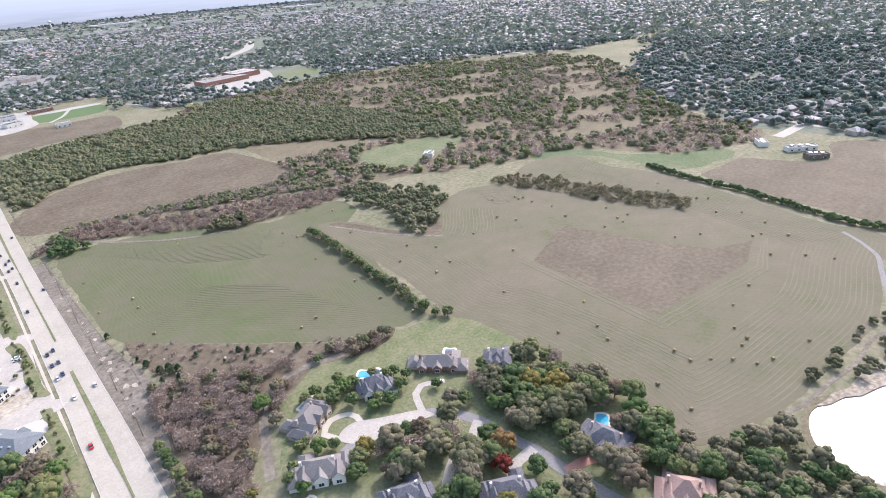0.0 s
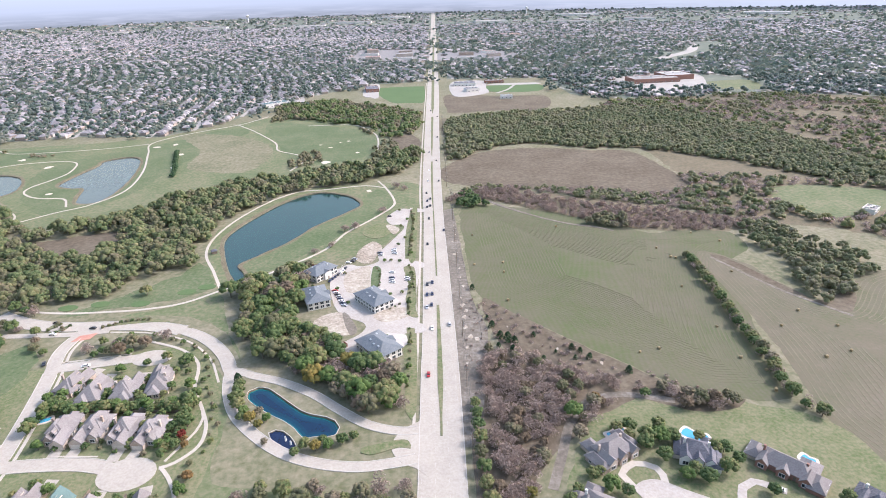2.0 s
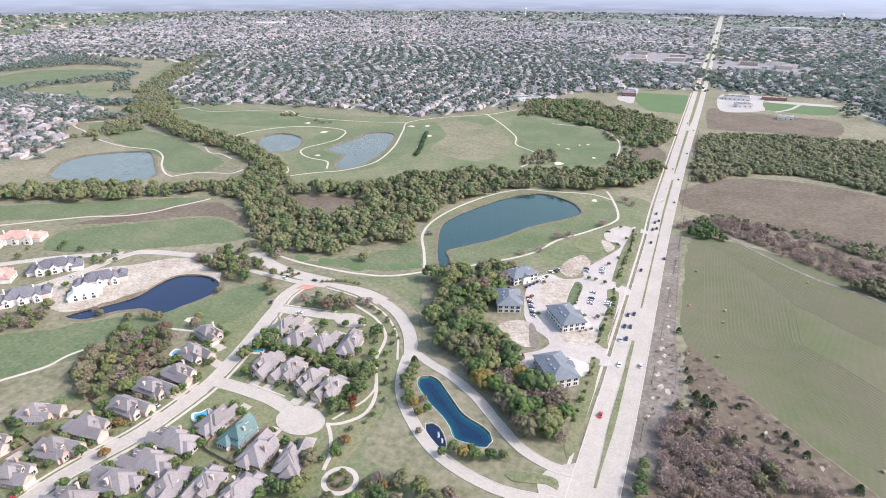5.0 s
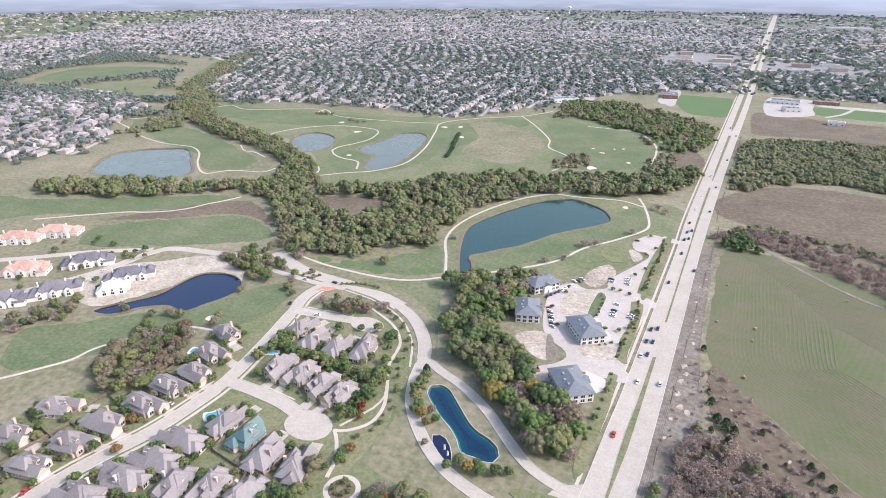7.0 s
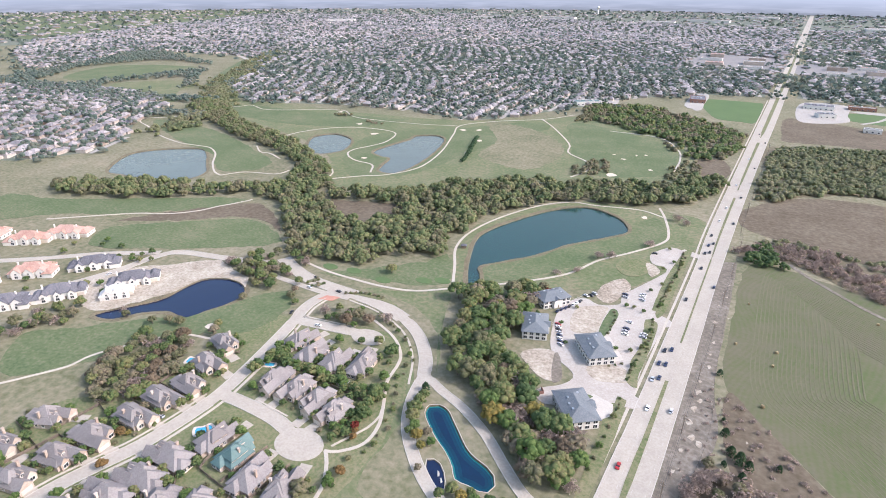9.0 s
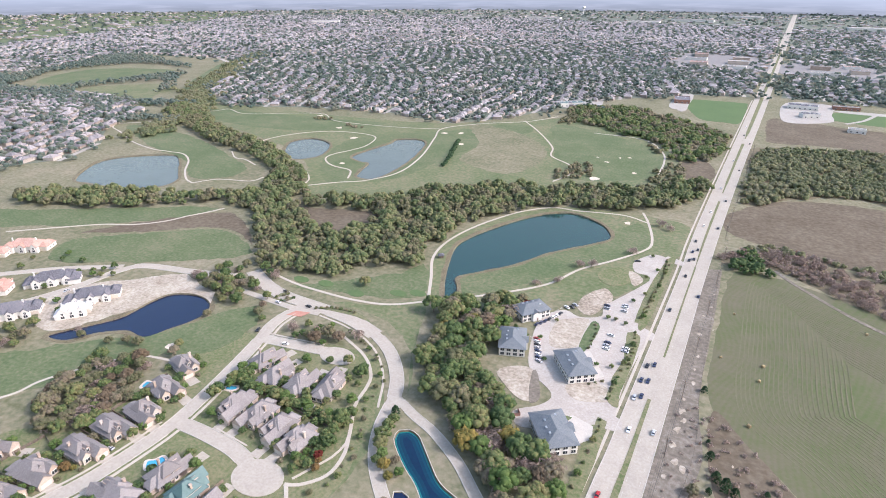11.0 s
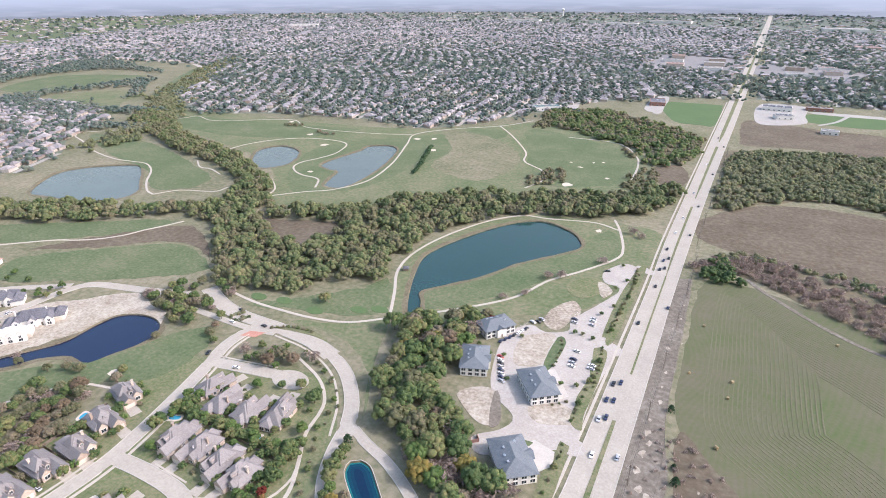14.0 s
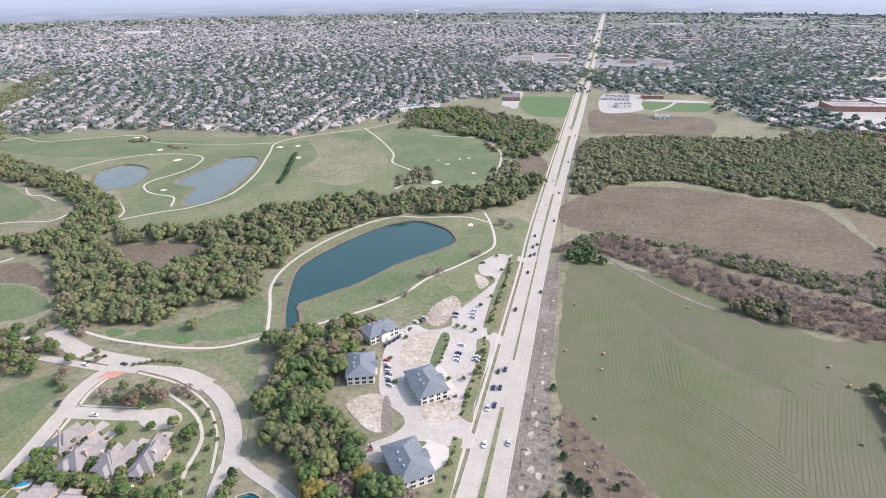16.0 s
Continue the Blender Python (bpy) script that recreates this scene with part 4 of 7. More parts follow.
patch("soil_island", [(-88, 334), (-86, 344), (-71, 353), (-69, 337), (-68, 319), (-75, 313), (-82, 312), (-86, 322)], 0.16, M_PALE, "pale bare soil island with weedy rim", "soil", 0.5, 3)
patch("soil_plot", [(-99, 272), (-94, 282), (-83, 285), (-76, 272), (-74, 258), (-83, 259)], 0.16, M_PALE, "pale bare soil plot beside an office", "soil", 0.8, 3)
patch("weed_strip", [(-82, 284), (-78, 282), (-70, 264), (-73, 257), (-77, 266)], 0.2, M_VERGE, "weedy strip beside bare soil", "grass", 0.5, 2)
patch("soil_plot", [(-61, 280), (-50, 290), (-37, 287), (-36, 279), (-53, 271)], 0.26, M_PALE, "pale bare soil plot beside an office", "soil", 0.8, 3)
for pts in ([(-43, 473), (-37.5, 476), (-38.5, 402), (-40, 364), (-44, 364), (-46, 416)], [(-45, 350), (-37.5, 350), (-35, 333), (-34, 305), (-35, 284), (-41, 298), (-40, 324)], [(-39, 264), (-34, 263), (-34, 251), (-36, 240), (-38, 237), (-38, 250)], [(-84, 423), (-72, 440), (-64, 440), (-58, 424), (-66, 408), (-77, 408)]):
    patch("car_park_verge", pts, 0.22, M_LAWN, "planted grass verge of the car park", "grass", 0.3, 3)
patch("office_apron", [(-66, 315), (-59, 318), (-45, 298), (-51, 291)], 0.24, M_KERB, "bright new concrete apron beside an office", "paving", 0.05, 3, flow=False)
patch("office_apron", [(-56, 253), (-50, 259), (-39, 256), (-37, 247), (-43, 239)], 0.24, M_KERB, "bright new concrete apron beside an office", "paving", 0.05, 3, flow=False)
patch("soil_plot", [(-82, 364), (-83, 381), (-73, 400), (-64, 388), (-66, 374), (-72, 358)], 0.125, M_DIRT, "patchy bare soil above the car park", "soil", 2, 3)
patch("soil_plot", [(-60, 420), (-64, 436), (-57, 434), (-52, 426), (-55, 414)], 0.16, M_PALE, "pale heap of broken ground", "soil", 1, 2)
patch("grass_island", [(-68, 351), (-62, 348), (-61, 328), (-63, 314), (-67, 321)], 0.24, M_FAIR, "green grass island in the car park", "grass", 0.3, 2)
patch("grass_strip", [(-43, 337), (-37, 338), (-34, 290), (-32, 276), (-39, 280), (-40, 293), (-37, 306)], 0.2, M_LAWN, "planted grass strip beside the main road", "grass", 0.2, 2)
patch("grass_strip", [(-41, 472), (-37, 464), (-36, 369), (-41, 361), (-43, 412)], 0.2, M_LAWN, "planted grass strip beside the main road", "grass", 0.2, 2)
patch("grass_strip", [(-42, 255), (-34, 259), (-32, 242), (-31, 185), (-36, 185), (-38, 215), (-40, 240)], 0.15, M_LAWN, "planted grass strip beside the main road", "grass", 0.3, 2)
patch("grass_island", [(-57, 252), (-56, 256), (-50, 257), (-51, 254)], 0.24, M_FAIR, "green grass island beside an office", "grass", 0.1, 2)

# kerbs, open where roads meet
HEADS = [np.array(disc(-159, 148, 15, 12)), np.array(disc(-186, 241, 13, 9))]
for k, line, width, z in KERBS:
    for s in (1, -1):
        kl = offset(line, s * (width / 2 + 0.15))
        shut = np.zeros(len(kl), bool)
        for n0, (other, w) in enumerate(ROADS):
            if n0 != k and w > 4:
                shut |= near_line(kl, other, w / 2 + 0.3)
        for h in HEADS:
            shut |= inside(kl, h)
        run = []
        for p, closed in [*zip(kl, shut), (None, True)]:
            if closed:
                if len(run) > 2:
                    ribbon("kerb", np.array(run), 0.32, z + 0.15, M_KERB, "pale concrete kerb", "kerb")
                run = []
            else:
                run.append(p)


# ---- trees ----
rng = np.random.default_rng(7)


def leaf_cloud(r, h, base, count, size, lobes, core=True, lean=0.32, narrow=1.0):
    """A crown of many small bent leaf clumps on uneven lobes: vertices and triangles."""
    g = rng
    cen = g.normal(0, 1, (lobes, 3)) * (r * 0.42, r * 0.42, h * 0.17) + (0, 0, base + h * 0.5)
    rad = np.stack([r * g.uniform(0.42, 0.66, lobes)] * 2 + [h * g.uniform(0.28, 0.42, lobes)], 1)
    pick = g.integers(0, lobes, count)
    d = g.normal(0, 1, (count, 3))
    d[:, 2] = np.abs(d[:, 2]) * 1.0 - 0.28
    d /= np.linalg.norm(d, axis=1)[:, None]
    p = cen[pick] + d * rad[pick] * g.uniform(0.84, 1.05, (count, 1))
    nrm = d + g.normal(0, lean, (count, 3)) + (0, 0, 0.65)
    nrm /= np.linalg.norm(nrm, axis=1)[:, None]
    a = np.cross(nrm, g.normal(0, 1, (count, 3)))
    a /= np.linalg.norm(a, axis=1)[:, None]
    b = np.cross(nrm, a)
    s = size * g.uniform(0.6, 1.35, (count, 1))
    bend = nrm * s * 0.3
    quad = np.stack([p - a * s, p + b * s * narrow + bend, p + a * s, p - b * s * narrow - bend], 1).reshape(-1, 3)
    i = np.arange(count) * 4
    tri = np.concatenate([np.stack([i, i + 1, i + 2], 1), np.stack([i, i + 2, i + 3], 1)])
    if core:
        ico = bmesh.new()
        bmesh.ops.create_icosphere(ico, subdivisions=1, radius=1)
        iv = np.array([v.co[:] for v in ico.verts])
        it = np.array([[v.index for v in f.verts] for f in ico.faces])
        ico.free()
        for c, q in zip(cen, rad):
            tri = np.concatenate([tri, it + len(quad)])
            quad = np.concatenate([quad, iv * q * 0.74 * g.uniform(0.7, 1.15, (len(iv), 1)) + c])
    return quad, tri


ico = bmesh.new()
bmesh.ops.create_icosphere(ico, subdivisions=1, radius=1)
LUMP_V = np.array([v.co[:] for v in ico.verts])
LUMP_F = np.array([[v.index for v in f.verts] for f in ico.faces])
LUMP_TOP = LUMP_F[LUMP_V[LUMP_F].mean(1)[:, 2] > -0.5]
ico.free()


def clump_crown(r, h, base, lobes, count, size, lump=0.36):
    """A rounded crown of many uneven leaf clumps, with loose leaf sprays over them: vertices and triangles."""
    i = np.arange(lobes)
    z = np.clip(1 - 1.25 * (i + 0.5) / lobes + rng.normal(0, 0.09, lobes), -0.3, 1)
    a = i * 2.39996 + rng.normal(0, 0.35, lobes)
    out = np.sqrt(1 - z**2) * rng.uniform(0.5, 0.82, lobes) * r
    cen = np.stack([out * np.cos(a), out * np.sin(a), base + h * (0.42 + 0.4 * z * rng.uniform(0.75, 1.08, lobes))], 1)
    rad = r * lump * rng.uniform(0.72, 1.25, lobes)
    vs, fs, k = [], [], 0
    for c, q in zip(cen, rad):
        t = rng.uniform(0, 6.28)
        turn = np.array([[math.cos(t), -math.sin(t), 0], [math.sin(t), math.cos(t), 0], [0, 0, 1]])
        vs.append((LUMP_V * rng.uniform(0.7, 1.3, (12, 1))) @ turn.T * (q, q, q * 0.85) + c)
        fs.append(LUMP_TOP + k)
        k += 12
    pick = rng.integers(0, lobes, count)
    d = rng.normal(0, 1, (count, 3))
    d[:, 2] = np.abs(d[:, 2]) - 0.3
    d /= np.linalg.norm(d, axis=1)[:, None]
    p = cen[pick] + d * rad[pick][:, None] * rng.uniform(0.92, 1.22, (count, 1))
    nrm = d + rng.normal(0, 0.4, (count, 3)) + (0, 0, 0.5)
    nrm /= np.linalg.norm(nrm, axis=1)[:, None]
    u = np.cross(nrm, rng.normal(0, 1, (count, 3)))
    u /= np.linalg.norm(u, axis=1)[:, None]
    w = np.cross(nrm, u)
    q = size * rng.uniform(0.6, 1.3, (count, 1))
    vs.append(np.stack([p - u * q, p + w * q * 0.8 + nrm * q * 0.2, p + u * q, p - w * q * 0.8], 1).reshape(-1, 3))
    i = np.arange(count) * 4 + k
    fs += [np.stack([i, i + 1, i + 2], 1), np.stack([i, i + 2, i + 3], 1)]
    return np.concatenate(vs), np.concatenate(fs)


def cone_cloud(r, h, count, size):
    """A pointed cedar crown."""
    z = rng.uniform(0, 1, count) ** 0.7
    a = rng.uniform(0, 2 * np.pi, count)
    rr = r * (1 - z) ** 0.5 * rng.uniform(0.7, 1.05, count) + 0.1
    p = np.stack([rr * np.cos(a), rr * np.sin(a), 0.3 + z * h], 1)
    nrm = np.stack([np.cos(a), np.sin(a), np.full(count, 0.5)], 1) + rng.normal(0, 0.4, (count, 3))
    nrm /= np.linalg.norm(nrm, axis=1)[:, None]
    u = np.cross(nrm, rng.normal(0, 1, (count, 3)))
    u /= np.linalg.norm(u, axis=1)[:, None]
    w = np.cross(nrm, u)
    s = size * rng.uniform(0.6, 1.3, (count, 1))
    v = np.stack([p - u * s, p + w * s + nrm * s * 0.3, p + u * s, p - w * s], 1).reshape(-1, 3)
    i = np.arange(count) * 4
    return v, np.concatenate([np.stack([i, i + 1, i + 2], 1), np.stack([i, i + 2, i + 3], 1)])


def limbs(h, r, spread, count=5, sides=5):
    """A tapered trunk with forking limbs."""
    vs, fs = [], []

    def tube(a, b, ra, rb):
        a, b = Vector(a), Vector(b)
        q = (b - a).to_track_quat("Z", "Y")
        k = len(vs)
        for c, rad in ((a, ra), (b, rb)):
            for i in range(sides):
                t = 2 * math.pi * i / sides
                vs.append(tuple(c + q @ Vector((rad * math.cos(t), rad * math.sin(t), 0))))
        for i in range(sides):
            j = (i + 1) % sides
            fs.append((k + i, k + j, k + sides + j, k + sides + i))

    top = (rng.uniform(-0.2, 0.2), rng.uniform(-0.2, 0.2), h)
    tube((0, 0, -0.1), (0, 0, h * 0.35), r * 1.25, r * 0.85)
    tube((0, 0, h * 0.35), top, r * 0.85, r * 0.55)
    for i in range(count):
        a = 2 * math.pi * i / count + rng.uniform(-0.4, 0.4)
        e = (top[0] + spread * math.cos(a), top[1] + spread * math.sin(a), h * rng.uniform(1.35, 1.8))
        tube(top, e, r * 0.5, r * 0.12)
    return vs, fs


TRUNK = {"tall": mesh_of("trunk", *limbs(3.6, 0.28, 2.6), [M_BARK]), "small": mesh_of("trunk", *limbs(1.8, 0.14, 1.2), [M_BARK]), "cedar": mesh_of("trunk", *limbs(1.4, 0.13, 0.5, 3), [M_BARK])}
CROWN = {}
for kind, mats in (("oak", M_OAK), ("dull", M_DULL), ("gold", M_GOLD), ("orange", M_ORANGE), ("red", M_RED), ("lime", M_LIME), ("rust", M_BRUSH)):
    for k in range(5 if kind in ("oak", "dull") else 2):
        v, f = clump_crown(5.0, 7.5, 2.0, 30, 300, 0.4, 0.29)
        CROWN[kind, k] = mesh_of("crown", v, f, [mats], smooth=True)
for k in range(4):
    v, f = leaf_cloud(4.4, 5.2, 1.0, 420, 0.7, 12, False, 0.45, 0.2)
    CROWN["bare", k] = mesh_of("crown", v, f, [M_BARE])
    v, f = cone_cloud(2.3, 4.4, 240, 0.36)
    CROWN["cedar", k] = mesh_of("crown", v, f, [M_CEDAR])
    v, f = clump_crown(1.5, 2.1, 0.1, 8, 60, 0.2, 0.42)
    CROWN["shrub", k] = mesh_of("crown", v, f, [M_OAK if k % 2 else M_DULL])
    v, f = clump_crown(2.5, 4.0, 1.0, 14, 110, 0.26, 0.36)
    CROWN["garden", k] = mesh_of("crown", v, f, [M_OAK if k < 3 else M_LIME])
TREE_TAGS = {
    "oak": ("green broadleaf tree with a full rounded crown", "tree", "tall"),
    "dull": ("olive brown autumn tree with a thinning crown", "tree", "tall"),
    "gold": ("yellow autumn tree among green ones", "tree", "tall"),
    "orange": ("orange autumn tree with a dense crown", "tree", "tall"),
    "red": ("dark red autumn tree with a dense crown", "tree", "tall"),
    "rust": ("rusty brown autumn tree holding withered leaves", "tree", "tall"),
    "lime": ("bright green broadleaf tree with a full crown", "tree", "tall"),
    "bare": ("leafless grey brown tree with a haze of twigs", "tree", "tall"),
    "cedar": ("dark green pointed cedar tree in rough grass", "cedar", "cedar"),
    "shrub": ("low rounded green garden shrub", "shrub", "small"),
    "garden": ("small green garden tree beside a house", "tree", "small"),
}
counts = {}


def tree(kind, x, y, s=1.0, group=""):
    """A tree of its own, with trunk and crown."""
    n0 = counts[kind] = counts.get(kind, 0) + 1
    label, cat, trunk = TREE_TAGS[kind]
    variants = [k for q, k in CROWN if q == kind]
    ob = new({"cedar": "cedar_tree", "shrub": "shrub", "bare": "bare_tree", "garden": "garden_tree", "oak": "broadleaf_tree", "lime": "broadleaf_tree"}.get(kind, "autumn_tree"))
    ob.matrix_basis = pose(x, y, 0, 0, 0, (n0 * 137.5) % 360) @ Matrix.Diagonal((s, s, s * (0.9 + 0.2 * ((n0 * 7) % 10) / 10), 1))
    for nm, me in (("trunk", TRUNK[trunk]), ("crown", CROWN[kind, variants[n0 % len(variants)]])):
        o = new(nm, me)
        o.parent = ob
    return tagged(ob, label, cat, group)


def scatter(poly, spacing, jitter=0.45, flow=True):
    """Plan points spread unevenly over an outline."""
    line = flowing(poly, True, 8.0) if flow else np.array(poly, float)
    lo, hi = line.min(0), line.max(0)
    gx, gy = np.meshgrid(np.arange(lo[0], hi[0], spacing), np.arange(lo[1], hi[1], spacing))
    gx = gx + spacing * 0.5 * (np.arange(len(gx)) % 2)[:, None]
    p = np.stack([gx.ravel(), gy.ravel()], 1) + rng.uniform(-jitter, jitter, (gx.size, 2)) * spacing
    return p[inside(p, line)]


KEEP_CLEAR = []  # plan outlines where no scattered tree may stand


def open_ground(p, reach=3.0, water=2.0):
    ok = np.ones(len(p), bool)
    for line, width in ROADS:
        ok &= ~near_line(p, line[:: max(1, len(line) // 40)] if len(line) > 80 else line, width / 2 + reach)
    for s in shores.values():
        ok &= ~inside(p, s) & ~near_line(p, np.r_[s[::3], s[:1]], water)
    for q in KEEP_CLEAR:
        ok &= ~inside(p, q)
    return p[ok]


def stuff_trees(name, pts, clouds, mat, label, scale=(0.75, 1.3), category="trees"):
    """Far woods: many crowns, each of small clumps, in one mesh of stuff."""
    vs, fs, off = [], [], 0
    which = rng.integers(0, len(clouds), len(pts))
    for k, (cv, cf) in enumerate(clouds):
        p = pts[which == k]
        if not len(p):
            continue
        s, a = rng.uniform(*scale, len(p)), rng.uniform(0, 2 * np.pi, len(p))
        c, sn = np.cos(a)[:, None], np.sin(a)[:, None]
        x = (cv[None, :, 0] * c - cv[None, :, 1] * sn) * s[:, None] + p[:, :1]
        y = (cv[None, :, 0] * sn + cv[None, :, 1] * c) * s[:, None] + p[:, 1:2]
        z = cv[None, :, 2] * s[:, None] * rng.uniform(0.85, 1.15, (len(p), 1))
        vs.append(np.stack([x, y, z], -1).reshape(-1, 3))
        fs.append((cf[None] + (np.arange(len(p)) * len(cv))[:, None, None] + off).reshape(-1, 3))
        off += len(p) * len(cv)
    return tagged(new(name, mesh_of(name, np.concatenate(vs), np.concatenate(fs), [mat], smooth=True)), label, category, kind="stuff")


NEAR = [clump_crown(4.8, 7.0, 0.8, 24, 150, 0.36, 0.32) for _ in range(5)]
MID = [clump_crown(4.6, 7.0, 0.6, 13, 40, 0.5, 0.38) for _ in range(5)]
CREEK_TREES = [clump_crown(5.0, 8.0, 0.6, 15, 55, 0.6, 0.36) for _ in range(6)]
MID_FAR = [clump_crown(4.8, 6.0, 0.2, 4, 12, 0.9, 0.54) for _ in range(6)]
BARE_FAR = [leaf_cloud(4.8, 4.2, 0.2, 34, 1.5, 5, False, 0.45, 0.38) for _ in range(5)]
MID_BARE = [leaf_cloud(4.2, 4.6, 0.4, 130, 1.0, 6, False, 0.45, 0.28) for _ in range(4)]
FAR = [clump_crown(4.4, 6.2, 0.6, 2, 6, 1.0, 0.66) for _ in range(6)]
FARTHEST = [leaf_cloud(5.0, 6.0, 0.5, 5, 4.0, 3, False, 0.4) for _ in range(6)]
SCRUB = [leaf_cloud(2.0, 2.4, 0.0, 40, 0.7, 4, False, 0.7, 0.6) for _ in range(4)]


# ---- houses ----
def slab_mesh(name, mat, w, h, t):
    bm = bmesh.new()
    box(bm, -w / 2, w / 2, -t, 0, 0, h)
    return from_bm(name, bm, mat)


def frame_mesh(w, h):
    bm = bmesh.new()
    e, t = 0.16, 0.14
    for q in ((-w / 2 - e, -w / 2, 0, h), (w / 2, w / 2 + e, 0, h), (-w / 2 - e, w / 2 + e, -e, 0), (-w / 2 - e, w / 2 + e, h, h + e), (-0.05, 0.05, 0, h)):
        box(bm, q[0], q[1], -t, 0.02, q[2], q[3])
    return from_bm("window", bm, M_TRIM)


WINDOWS = {s: (frame_mesh(*s), slab_mesh("pane", M_GLASS, s[0], s[1], 0.05)) for s in ((1.3, 1.6), (2.2, 1.8), (0.9, 1.4))}
DOOR_MESH = slab_mesh("door", M_WOOD, 1.1, 2.2, 0.08)
GARAGE_MESH = slab_mesh("garage_door", M_DOOR, 4.8, 2.3, 0.08)


def window(parent, x, y, z, turn, size=(1.3, 1.6)):
    fr = new("window", WINDOWS[size][0])
    fr.parent = parent
    fr.matrix_basis = pose(x, y, z, 0, 0, turn)
    pane = new("pane", WINDOWS[size][1])
    pane.parent = fr
    return fr


class Pieces:
    """Blocks of one house, each a part of its own."""

    def __init__(self):
        self.made = []

    def block(self, *a):
        bm = bmesh.new()
        box(bm, *a)
        self.made.append(bm)
        return bm

    def hip(self, *a):
        bm = bmesh.new()
        hip(bm, *a)
        self.made.append(bm)

    def gable(self, *a):
        bm = bmesh.new()
        h = gable(bm, *a)
        self.made.append(bm)
        return h

    def link(self, name, mat, parent):
        return [part(name, bm, mat, parent) for bm in self.made]


def fitted(name, me, parent, x, y, z, turn):
    ob = new(name, me)
    ob.parent = parent
    ob.matrix_basis = pose(x, y, z, 0, 0, turn)
    return ob


def house(v, roof_mat, wall_mat, label, w=13.0, d=21.0):
    """One detached house, its front towards -y: walls, steep hipped and gabled roof, chimney, doors and windows."""
    ob = tagged(new("house"), label, "house", "houses of the subdivision")
    h = 3.1
    walls, roof = Pieces(), Pieces()
    x0, x1, y0, y1 = -w / 2, w / 2, -d / 2, d / 2
    flip = -1 if v % 2 else 1
    walls.block(x0, x1, y0 + 4.5, y1, 0, h)
    roof.hip(x0, x1, y0 + 4.5, y1, h, 0.82)
    ga, gb = sorted((flip * x0, flip * (x0 + 6.4)))
    walls.block(ga, gb, y0, y0 + 8, 0, h)
    gh = roof.gable(ga, gb, y0, y0 + 9, h, 0.95)
    gable_wall(walls.made[-1], ga, gb, y0, h, gh * 0.92)
    # upper storey, set back
    ux0, ux1 = (x0 + 2.5, x1 - 1.5) if v % 3 else (x0 + 1.0, x1 - 4)
    uy0, uy1 = y0 + 6.5 + v % 3, y0 + 14.5 + v % 2
    uh = 5.4 if v % 3 != 2 else 4.6
    walls.block(ux0, ux1, uy0, uy1, h, uh)
    roof.hip(ux0, ux1, uy0, uy1, uh, 0.9)
    fa, fb = sorted((flip * (x1 - 1.0), flip * (x1 - 5.2)))
    walls.block(fa, fb, y0 + 3.0, y0 + 7, 0, h + 0.5)
    fh = roof.gable(fa, fb, y0 + 3.0, y0 + 9, h + 0.5, 1.15)
    gable_wall(walls.made[-1], fa, fb, y0 + 3.0, h + 0.5, fh * 0.92)
    ra, rb = sorted((flip * (x0 + 1.5), flip * (x0 + 7.5)))
    walls.block(ra, rb, y1 - 2, y1 + 2.6, 0, h)
    roof.hip(ra, rb, y1 - 5, y1 + 2.6, h, 0.8)
    dx = 0.5 * flip
    roof.gable(dx - 1.3, dx + 1.3, uy0 - 1.6, uy0 + 3, uh + 0.2, 1.2)
    walls.block(dx - 1.1, dx + 1.1, uy0 - 1.4, uy0 + 1, h, uh + 1.2)
    walls.link("wall", wall_mat, ob)
    rf = roof.link("roof", roof_mat, ob)[0]
    ch = bmesh.new()
    cx, cy = flip * (x1 - 2.0), y0 + d * 0.62
    box(ch, cx - 0.55, cx + 0.55, cy - 0.45, cy + 0.45, 2.5, 8.4)
    box(ch, cx - 0.7, cx + 0.7, cy - 0.6, cy + 0.6, 8.4, 8.65)
    part("chimney", ch, wall_mat, rf)
    fitted("garage_door", GARAGE_MESH, ob, (ga + gb) / 2, y0 - 0.02, 0.05, 0)
    fitted("door", DOOR_MESH, ob, dx, y0 + 4.46, 0.05, 0)
    window(ob, (fa + fb) / 2, y0 + 2.98, 0.9, 0, (2.2, 1.8))
    window(ob, dx, uy0 - 1.42, h + 1.1, 0)
    for k in range(3):
        yy = y0 + 9.5 + k * 3.4
        window(ob, x0 - 0.02, yy, 0.95, -90)
        window(ob, x1 + 0.02, yy, 0.95, 90)
    window(ob, ux0 - 0.02, (uy0 + uy1) / 2, h + 0.75, -90, (0.9, 1.4))
    window(ob, ux1 + 0.02, (uy0 + uy1) / 2, h + 0.75, 90, (0.9, 1.4))
    for k in (-1, 1):
        window(ob, (ra + rb) / 2 + k * 1.6, y1 + 2.62, 0.8, 180, (2.2, 1.8))
    return ob


